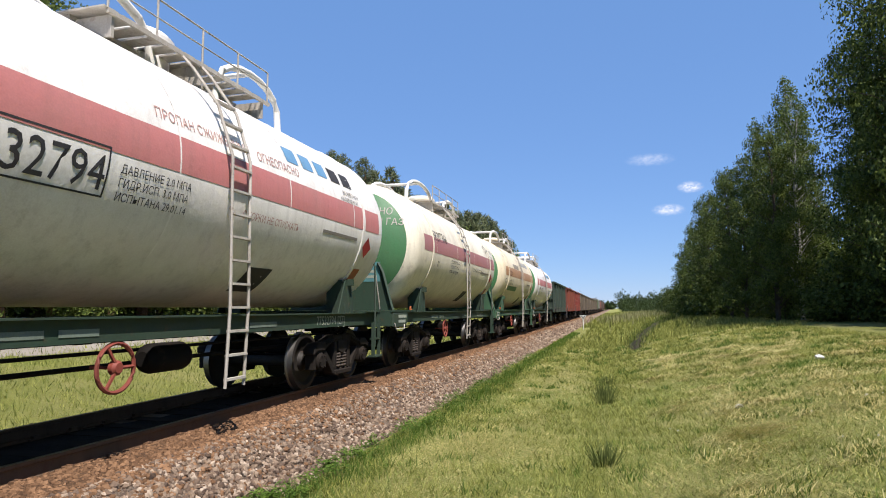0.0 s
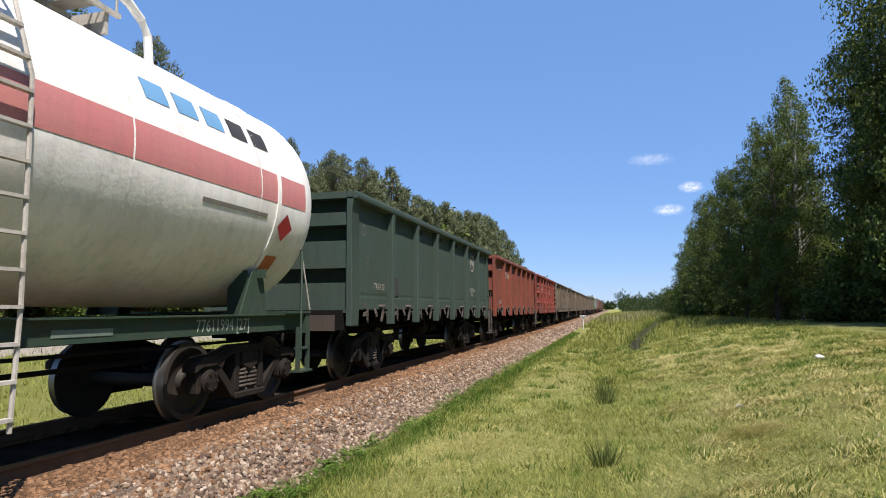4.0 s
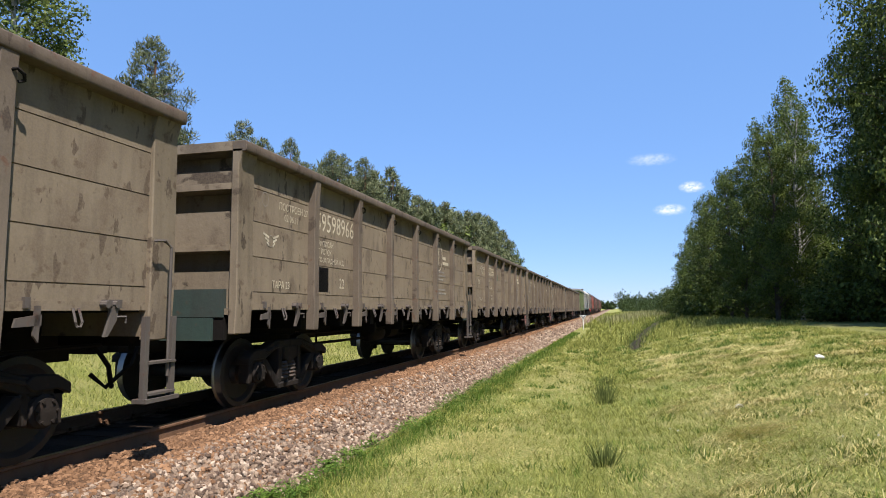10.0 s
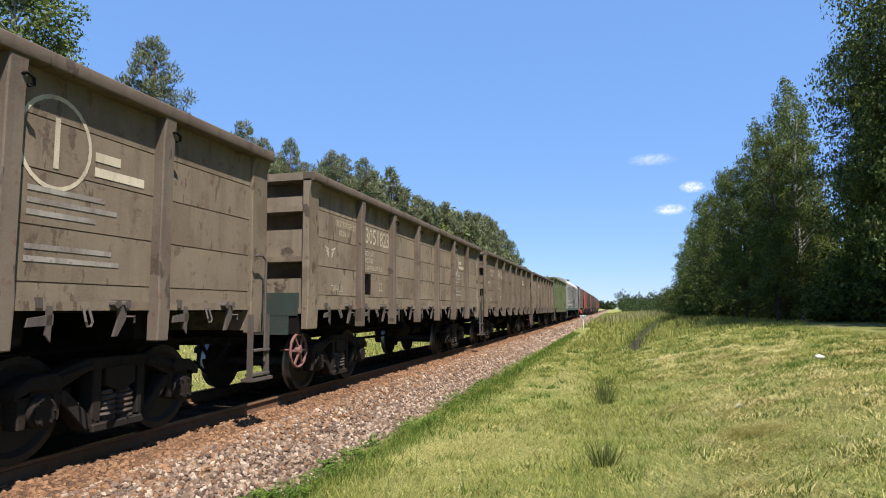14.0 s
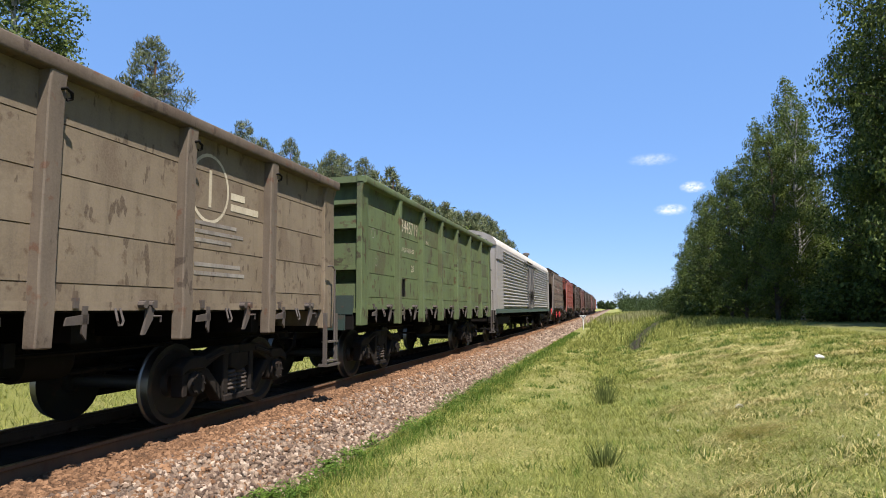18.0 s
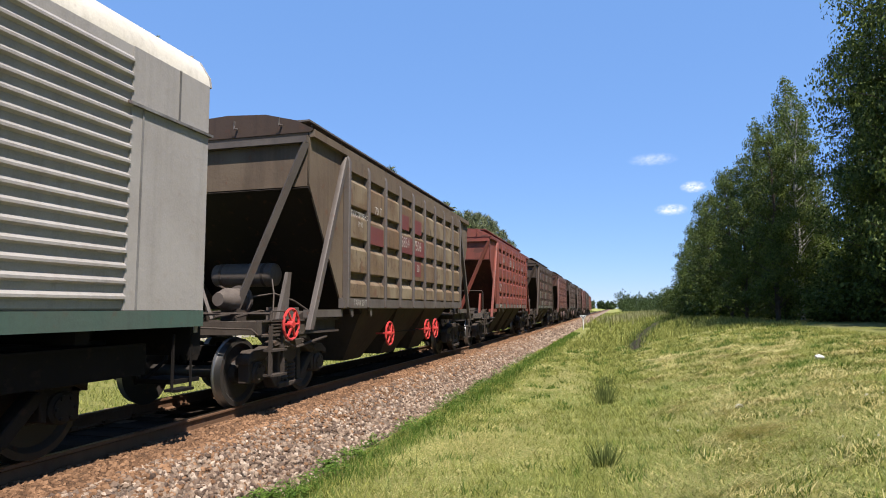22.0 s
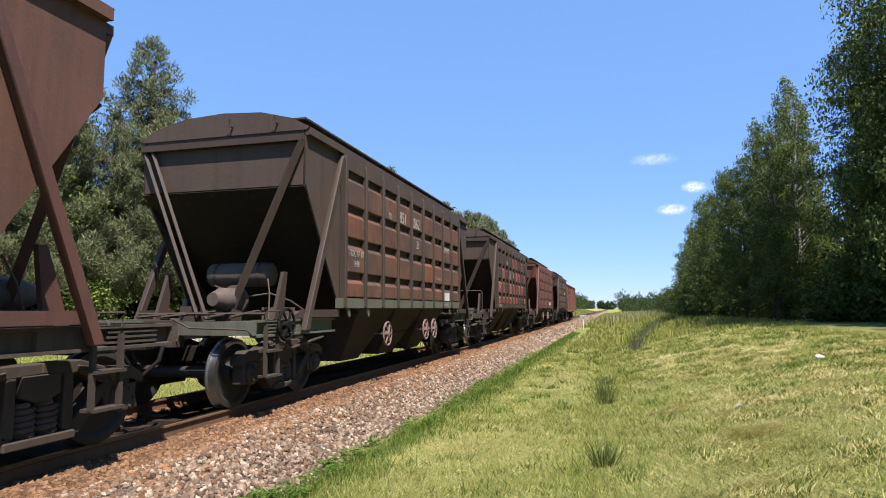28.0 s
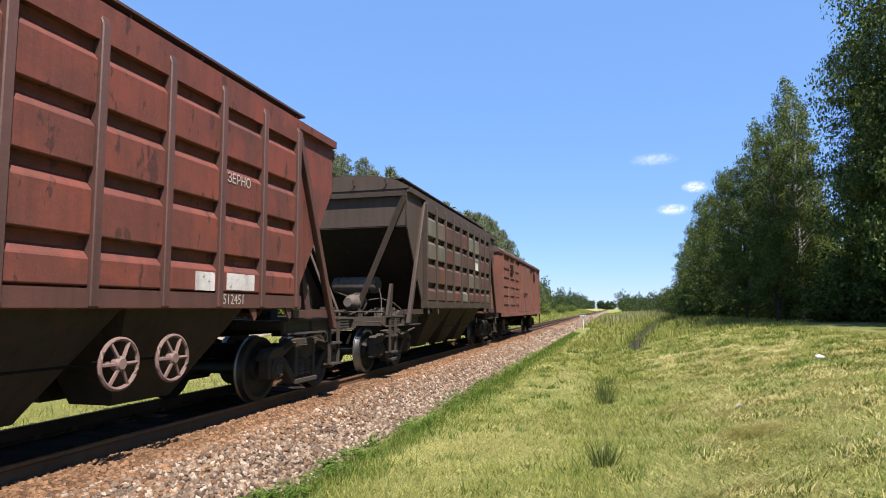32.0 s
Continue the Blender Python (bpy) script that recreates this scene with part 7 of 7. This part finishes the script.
tank(31.63, tank_beige, stripe_ochre, cap_green, frame_green, "beige propane tank wagon with an ochre band", "57722944", [("57722944", 0.22, -3.78, 2.87, "brown_text"), ("27", 0.13, -3.85, 2.60, BLK), ("ДАВЛЕНИЕ 2.1 МПА", 0.085, -3.4, 2.62, BLK), ("ГИДР.ИСП. 3.0 МПА", 0.085, -3.4, 2.46, BLK), ("КЗХ", 0.17, -4.72, 3.62, "grey_text"), ("РЗКОН", 0.085, -4.66, 2.62, BLK), ("LZZKOH", 0.085, -4.66, 2.48, BLK)], (0.9, "grey_mark", "grey_mark"), True, (-3.6, -1.0), dark=(1.35, 1.85), front=[("ПРОПАН", 0.14, -0.2, 3.9), ("ОПАСНО", 0.18, -0.35, 3.64), ("СЖИЖЕННЫЙ ГАЗ", 0.17, -0.75, 3.38), ("С ГОРКИ НЕ СПУСКАТЬ", 0.08, -0.5, 3.18), ("СРОЧНЫЙ ВОЗВРАТ", 0.08, -0.4, 3.04), ("КЗХ. КОД 662500", 0.12, -0.25, 2.80), ("КЗХ. КОД 662500", 0.10, -0.1, 2.48), ("02.03.10", 0.09, 0.0, 2.32)])
tank(43.65, tank_white, stripe_red, cap_green, frame_dark, "clean white propane tank wagon with a red band", "77611994", [("77611994", 0.22, -3.95, 2.55, BLK), ("27", 0.12, -3.7, 2.30, BLK), ("ДАВЛЕНИЕ 2.0 МПА", 0.075, -2.4, 2.66, BLK), ("ГИДР.ИСП. 3.0 МПА", 0.075, -2.4, 2.53, BLK), ("ИСПЫТАНА 29.01.14", 0.075, -2.4, 2.40, BLK), ("СЖИЖЕННЫЙ ГАЗ", 0.11, -1.6, 3.36, "pale_red")], (1.45, "blue_mark", "black_text"), disc=0.965)


def corner(k):
    """Centre of the open wagon k, counted from the brick-red one."""
    return 64.79 + 13.92 * k + 6.415


g_dark = paint("dark_green_grey", (0.05, 0.084, 0.064), (0.06, 0.062, 0.05), 0.45, 0.25)
g_brick = paint("brick_red_paint", (0.275, 0.072, 0.044), (0.14, 0.06, 0.042), 0.45, 0.45, shift=2, spots=5)
g_scarlet = paint("dull_scarlet_paint", (0.36, 0.066, 0.045), (0.12, 0.05, 0.038), 0.5, 0.4, shift=7, patch=(0.27, 0.055, 0.04), scuff=(0.12, 0.05, 0.04))
g_olive = paint("olive_green_paint", (0.125, 0.17, 0.07), (0.085, 0.085, 0.045), 0.45, 0.95, 0.7, (0.085, 0.042, 0.02), 4, spots=4, scuff=(0.05, 0.03, 0.02))


def taupe(k):
    tone = (0.95, 1.0, 1.12, 0.9, 1.05, 0.85, 1.0)[k - 2]
    return paint("dusty_taupe_paint", (0.245 * tone, 0.194 * tone, 0.132 * tone), (0.12, 0.087, 0.057), 0.45, 0.6, 0.8, (0.075, 0.04, 0.022), k * 3.1, spots=6.5, scuff=(0.085, 0.058, 0.038) if k % 3 else (0.05, 0.034, 0.022))


green_wagon = gondola(56.63, "flat", g_dark, "dark green-grey open wagon with smooth steel sides", [("ТАРА 23", 0.12, -5.2, 1.75), ("ПАНЮТИНО", 0.10, 3.42, 1.93), ("ЮЖД", 0.10, 3.54, 1.80)])
ring = B()
for i in range(32):
    q = [(1.464, 3.74 + k * math.cos(t), 2.87 + 1.0 * k * math.sin(t)) for k, t in ((0.235, i * 0.19635), (0.275, i * 0.19635), (0.275, (i + 1) * 0.19635), (0.235, (i + 1) * 0.19635))]
    ring.faces.new([ring.verts.new(p) for p in q])
part("owner_mark", ring, M["white_text"], green_wagon, "white ring mark")
for dy, tall in ((-0.13, 0.16), (0.0, 0.19), (0.12, 0.15)):
    part("owner_mark", bar(1.461, 1.464, 3.74 + dy - 0.03, 3.74 + dy + 0.03, 2.80, 2.80 + tall, 0), M["white_text"], green_wagon)
gondola(70.80, "flat", g_brick, "brick-red open wagon with smooth steel sides", [("60227444", 0.30, -4.22, 2.66), ("22", 0.17, -3.35, 1.98), ("ТАРА 23", 0.16, -5.4, 1.56), ("ПОСТРОЕН 88", 0.10, -5.15, 2.95)])
gondola(84.75, "pressed", g_scarlet, "dull scarlet open wagon with dented pressed sides", [("62203369", 0.28, -4.2, 2.52), ("ПОСТРОЕН-27", 0.13, -5.75, 2.78), ("1985", 0.13, -5.55, 2.60), ("21", 0.15, -3.2, 2.12), ("АВТОРЕЖИМ", 0.08, -3.45, 1.56), ("КР-358", 0.11, 1.42, 2.64), ("21 04 2014", 0.11, 1.32, 2.50), ("ПРОБЕГ", 0.10, 1.72, 2.36), ("ВР", 0.09, 2.12, 2.52), ("21 04 2013", 0.08, 2.02, 2.42)])
# metres each wagon is moved to fit the camera's view
VIEW_SHIFT = {2: -0.10, 3: -0.05, 4: 0.0, 5: -0.15, 6: -0.05, 7: 0.03, 8: 0.08}
MARKS = {2: "57652935", 3: "59598966", 4: "54127099", 5: "53153664", 6: "53051823", 7: "56894412", 8: "53153684"}
for k in range(2, 9):
    gondola(corner(k) + VIEW_SHIFT[k], "plank", taupe(k), "dusty taupe open wagon with ribbed plank-like steel sides",
            [(MARKS[k], 0.30, -4.2, 2.63), ("22", 0.17, -3.3, 1.72), ("ПРИПИСАН", 0.09, -4.2, 2.38), ("СТ РОТОК", 0.09, -4.2, 2.25), ("ЮГО-ЗАПАДНОЙ Ж.Д.", 0.08, -4.2, 2.12), ("ПОСТРОЕН 27", 0.10, -5.35, 2.78), ("02.06.11", 0.10, -5.2, 2.63), ("ТАРА 23", 0.10, -5.5, 1.66)], k in (5, 6, 8), post=M["stake_brown"])
gondola(196.66, "plank", g_olive, "olive-green open wagon with rust-scarred steel sides", [("53445719", 0.28, -4.2, 3.10), ("20", 0.16, -3.3, 2.22), ("КОЙ Ж.Д. КОД 07202", 0.09, -4.2, 2.66), ("7031", 0.10, -2.1, 2.98)], False, 3.87)
reefer(214.9)
h_tan = paint("tan_rusty_paint", (0.26, 0.205, 0.13), (0.13, 0.075, 0.04), 0.7, 0.8, 0.75, shift=1, patch=(0.17, 0.11, 0.06), piece=((0.16, 0.085, 0.042), 0.7), spots=4, scuff=(0.075, 0.042, 0.024))
h_tan_body = paint("tan_brown_paint", (0.16, 0.12, 0.08), (0.09, 0.055, 0.035), 0.6, 0.6, 0.75, shift=2)
h_red = paint("tile_red_paint", (0.25, 0.062, 0.042), (0.10, 0.048, 0.036), 0.45, 0.35, shift=2, scuff=(0.09, 0.038, 0.028))
h_dark = paint("dark_umber_paint", (0.088, 0.064, 0.05), (0.06, 0.042, 0.032), 0.5, 0.3, shift=3, spec=0.2)
h_patchy = paint("patchy_umber_paint", (0.10, 0.058, 0.04), (0.07, 0.045, 0.035), 0.45, 0.5, shift=3, patch=(0.17, 0.06, 0.04), piece=((0.20, 0.20, 0.145), 0.5), spec=0.25)
h_rust = paint("rust_orange_paint", (0.27, 0.085, 0.05), (0.09, 0.05, 0.04), 0.55, 0.4, shift=4, patch=(0.16, 0.06, 0.042), piece=((0.105, 0.055, 0.042), 0.75))
h_cheek = paint("brown_cheek_paint", (0.135, 0.066, 0.046), (0.075, 0.045, 0.034), 0.5, 0.4, shift=11)
h_umber = paint("umber_and_rust_paint", (0.165, 0.08, 0.045), (0.06, 0.042, 0.034), 0.6, 0.4, shift=5, patch=(0.085, 0.055, 0.042), piece=((0.21, 0.08, 0.042), 0.55), scuff=(0.05, 0.03, 0.022))
h_black = paint("worn_black_paint", (0.058, 0.044, 0.034), (0.05, 0.038, 0.03), 0.4, 0.3, shift=6, patch=(0.085, 0.05, 0.036), spec=0.25)
h_old_red = paint("worn_red_paint", (0.43, 0.105, 0.078), (0.075, 0.045, 0.034), 0.75, 0.5, shift=9, patch=(0.2, 0.055, 0.04), scuff=(0.07, 0.042, 0.034), spec=0.25)
RED_PANELS = {(0, 3), (0, 2), (1, 1), (1, 2), (1, 3), (2, 3), (3, 1), (3, 2), (3, 3), (4, 0), (4, 2), (4, 3), (5, 0), (5, 1), (5, 2), (5, 3), (6, 1), (6, 2), (7, 0), (7, 2), (8, 1), (8, 3)}


def black_or_red(column, row):
    return h_old_red if (column, row) in RED_PANELS else h_black


h_brown = paint("red_brown_paint", (0.235, 0.062, 0.04), (0.10, 0.048, 0.036), 0.5, 0.4, shift=8, patch=(0.16, 0.05, 0.036), scuff=(0.055, 0.028, 0.022))
rib_grey = paint("grey_brown_rib", (0.125, 0.105, 0.09), (0.07, 0.052, 0.042), 0.5, 0.4)
rib_dark = paint("umber_rib", (0.068, 0.05, 0.039), (0.05, 0.035, 0.027), 0.5, 0.3, spec=0.2)
rib_red = paint("red_umber_rib", (0.12, 0.05, 0.038), (0.06, 0.042, 0.035), 0.6, 0.3)
sill_green = paint("grey_green_sill", (0.12, 0.13, 0.095), (0.09, 0.07, 0.05), 0.5, 0.3)
sill_grey = paint("grey_sill", (0.15, 0.13, 0.11), (0.1, 0.075, 0.06), 0.5, 0.3)
PATCH = paint("oxide_patch", (0.18, 0.045, 0.04), (0.11, 0.05, 0.04), 0.4, 0.2)
SCRAWL = paint("whitewash_patch", (0.85, 0.82, 0.77), (0.2, 0.15, 0.12), 0.6, 0.9, spots=11)


def hop(k):
    return 233.6 + 14.92 * k + (-0.05, -0.06, -0.08, -0.05, -0.04, -0.06, -0.01, 0.0)[k]


hopper(hop(0), h_tan, h_tan_body, rib_grey, "tan grain hopper mottled with rust", [("5854", 0.23, -1.32, 2.73), ("7506", 0.23, -0.42, 2.73), ("20", 0.17, -0.2, 2.23), ("ТАРА 23 Т", 0.10, -3.9, 1.43), ("ПОСТРОЕН 27", 0.10, -4.05, 3.02), ("1990", 0.10, -3.75, 2.86), ("70 Т", 0.16, -2.9, 3.2)], "bright_red",
       [(-1.36, -0.50, 2.60, 2.97, PATCH), (-0.43, 0.42, 2.60, 2.97, PATCH), (-0.38, 0.15, 2.12, 2.46, PATCH), (-0.40, 0.2, 3.12, 3.45, PATCH), (-1.3, -0.75, 3.12, 3.45, PATCH), (-3.2, -2.4, 2.6, 2.95, PATCH)], gates=(-1.85, 0.88, 1.62), front_wheel="bright_red", roof_mat=M["soot_roof"], ladder=False)
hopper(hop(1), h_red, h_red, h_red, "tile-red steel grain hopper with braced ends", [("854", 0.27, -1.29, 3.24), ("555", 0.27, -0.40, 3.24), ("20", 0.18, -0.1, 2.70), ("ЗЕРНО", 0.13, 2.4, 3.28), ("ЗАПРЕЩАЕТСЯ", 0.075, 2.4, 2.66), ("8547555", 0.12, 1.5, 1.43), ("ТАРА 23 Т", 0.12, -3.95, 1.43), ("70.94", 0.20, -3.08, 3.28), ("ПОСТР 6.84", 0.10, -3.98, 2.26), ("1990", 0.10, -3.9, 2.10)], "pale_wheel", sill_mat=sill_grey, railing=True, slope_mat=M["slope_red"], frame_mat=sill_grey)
tagged_end = hopper(hop(2), h_patchy, h_dark, rib_dark, "dark umber grain hopper with patchy paint", [("852", 0.22, -1.30, 2.73), ("616", 0.22, -0.42, 2.73), ("20", 0.16, -1.2, 2.25)], "pale_wheel", sill_mat=sill_green)
strokes = (((-0.3, 2.95), (-0.32, 2.55)), ((-0.3, 2.95), (-0.1, 2.9), (-0.28, 2.75), (-0.08, 2.55)), ((0.0, 2.6), (0.08, 2.9), (0.18, 2.6)), ((0.3, 2.9), (0.22, 2.6), (0.4, 2.62)), ((0.48, 2.95), (0.46, 2.6)), ((0.64, 2.92), (0.48, 2.76), (0.66, 2.58)), ((0.1, 2.4), (0.3, 2.46), (0.16, 2.25), (0.42, 2.28), (0.56, 2.4)))
for stroke in strokes:
    part("chalk_stroke", tube(B(), [(x, -5.45 + (3.28 - z) * 1.107 - 0.052, z - 0.03) for x, z in stroke], 0.014, 4), M["faint_text"], tagged_end, "pale scrawled chalk stroke")
hopper(hop(3), h_rust, h_cheek, rib_red, "rust-orange steel grain hopper with dark ribs", [("7", 0.24, -0.2, 3.24), ("СОБСТВЕННИК", 0.10, 1.48, 1.76), ("ЗАПРЕЩАЕТСЯ", 0.07, 2.4, 2.3), ("8532607", 0.14, 2.4, 1.42), ("201", 0.14, 3.4, 1.42)], "pale_wheel", [(3.45, 3.7, 2.25, 2.4, SCRAWL), (3.5, 3.62, 1.85, 2.0, SCRAWL)], roof_mat=M["soot_roof"], gates=(-1.85, 0.88, 1.62))
hopper(hop(4), h_umber, h_dark, rib_dark, "umber grain hopper with rusty panels", [("851", 0.25, -1.30, 3.24), ("2062", 0.25, -0.46, 3.24), ("20", 0.18, -0.1, 2.78), ("ПОСТР 87", 0.11, -3.98, 2.3), ("1988", 0.11, -3.8, 2.12), ("701", 0.12, -2.0, 3.24), ("ЗЕРНО", 0.13, 2.4, 2.9), ("ОТКРЫТЬ ДО", 0.08, 1.5, 2.1), ("8512062", 0.12, 2.4, 1.43)], "pale_wheel", [(2.4, 3.0, 1.58, 1.80, SCRAWL)], False, sill_green, gates=(-1.85, 0.88, 1.62), front_wheel="iron", frame_mat=sill_green)
hopper(hop(5), black_or_red, h_dark, rib_dark, "black grain hopper patched with red", [("851", 0.27, -1.30, 2.70), ("479", 0.27, -0.40, 2.70), ("20", 0.18, -1.2, 2.26), ("70 94М", 0.16, -2.2, 3.26), ("ПОСТР 6.84", 0.10, -3.98, 2.36), ("88", 0.10, -3.6, 2.2), ("ТАРА 231", 0.13, -3.98, 1.43)], "pale_wheel", [], railing=True)
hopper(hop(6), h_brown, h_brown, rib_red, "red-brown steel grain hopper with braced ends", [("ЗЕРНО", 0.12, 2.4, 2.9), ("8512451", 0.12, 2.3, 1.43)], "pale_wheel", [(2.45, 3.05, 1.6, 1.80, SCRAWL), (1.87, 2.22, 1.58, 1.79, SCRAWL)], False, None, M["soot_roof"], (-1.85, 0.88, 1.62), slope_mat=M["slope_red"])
hopper(hop(7), h_patchy, h_dark, rib_dark, "dark umber grain hopper with white marks", [], "pale_wheel", [(1.6, 2.0, 2.65, 2.9, SCRAWL)], False)
boxcar(352.6)

# ---- sign, litter, clouds ----
def track_sign(x, y):
    z = height(x, y)
    s = tagged(new("track_sign"), "white triangular trackside sign on a short post", "sign")
    s.location, s.scale = (x, y, z), (0.84, 0.84, 0.84)
    part("post", tube(B(), [(0, 0, -0.3), (0, 0, 1.05)], 0.05, 8), M["sign_white"], s)
    part("plate", prism(B(), [(-0.36, 1.5), (0.36, 1.5), (0, 0.95)], 1, -0.07, -0.05), M["sign_white"], s)
    bm = prism(B(), [(-0.22, 1.44), (-0.10, 1.44), (0, 1.22), (0.10, 1.44), (0.22, 1.44), (0, 1.06)], 1, -0.08, -0.072)
    part("black_mark", bm, M["black_text"], s)
    return s


track_sign(3.4, 57.5)


def scrap(name, x, y, size, seed, label):
    r = np.random.default_rng(seed)
    c = stone_shape(r) * np.array([1.2, 1.0, 0.6]) * size / 2
    ob = soup(name, (c + np.array([x, y, height(x, y) + size * 0.22])).tolist(), STONE_FACES.tolist(), M["plastic"])
    return tagged(ob, label, "litter", "litter on the bank")


scrap("plastic_bag", 10.05, 14.5, 0.22, 3, "crumpled white plastic bag on the bank")
scrap("plastic_scrap", 7.75, 10.2, 0.12, 4, "small white plastic scrap in the grass")
scrap("plastic_scrap", 9.2, 9.6, 0.05, 5, "tiny white scrap in the grass")

CLOUDS = []


def cloud(name, x, y, z, wide, tall, thick, seed):
    m, nt, b = blank("cloud", 1.0)
    v = coords(nt)
    g = nt.nodes.new("ShaderNodeTexGradient")
    g.gradient_type = "SPHERICAL"
    mp = nt.nodes.new("ShaderNodeMapping")
    mp.inputs["Scale"].default_value = (2 / wide, 1, 2 / tall)
    nt.links.new(v, mp.inputs["Vector"])
    nt.links.new(mp.outputs[0], g.inputs["Vector"])
    n = grain(nt, coords(nt, (3 / wide, 1, 4.5 / wide), (seed, 0, 0)), 2.2, 8, 0.36, 0.70, 0.65)
    mu = nt.nodes.new("ShaderNodeMath")
    mu.operation = "MULTIPLY"
    nt.links.new(g.outputs["Fac"], mu.inputs[0])
    nt.links.new(n, mu.inputs[1])
    al = times(nt, mu.outputs[0], thick)
    em = nt.nodes.new("ShaderNodeEmission")
    em.inputs["Color"].default_value, em.inputs["Strength"].default_value = (0.86, 0.9, 1.0, 1), 0.72
    tr, mx, cl = nt.nodes.new("ShaderNodeBsdfTransparent"), nt.nodes.new("ShaderNodeMixShader"), nt.nodes.new("ShaderNodeClamp")
    nt.links.new(al, cl.inputs[0])
    nt.links.new(cl.outputs[0], mx.inputs[0])
    nt.links.new(tr.outputs[0], mx.inputs[1])
    nt.links.new(em.outputs[0], mx.inputs[2])
    nt.links.new(mx.outputs[0], nt.nodes["Material Output"].inputs["Surface"])
    bm = prism(B(), [(-wide / 2, -tall / 2), (wide / 2, -tall / 2), (wide / 2, tall / 2), (-wide / 2, tall / 2)], 1, 0, 0.5)
    ob = part(name, bm, m, smooth=0)
    ob.location = (x, y, z)
    ob.visible_shadow = False
    tagged(ob, "small white fair-weather cloud", "cloud", "clouds in the sky", "structure")
    CLOUDS.append((ob, (x, y, z)))


cloud("cloud", 99, 1500, 344, 120, 34, 0.5, 1)
cloud("cloud", 184, 1500, 275, 62, 30, 1.35, 2)
cloud("cloud", 135, 1500, 225, 78, 30, 1.2, 3)

# ---- what moves ----
def motions():
    for wagon, centre in TRAIN:
        walk(wagon, [(t, pose(0, centre - SPEED * t, 0)) for t in (0, 8, 16, 24, 32)])
    turns = [(k / 15, k / 15 * SPEED / 0.4785) for k in range(481)]
    for axle in (-0.925, 0.925):
        first = None
        for w in WHEELSETS[axle]:
            if first is None:
                walk(w, [(t, Matrix.LocRotScale((0, axle, 0.4785), Euler((a, 0, 0)), None)) for t, a in turns])
                first = w.animation_data
            else:
                w.rotation_mode = "QUATERNION"
                keys = w.animation_data_create()
                keys.action = first.action
                keys.action_slot = first.action_slot
    for cloud, place in CLOUDS:
        walk(cloud, [(0, pose(*place)), (32, pose(place[0] + 9, place[1], place[2]))])


motions()
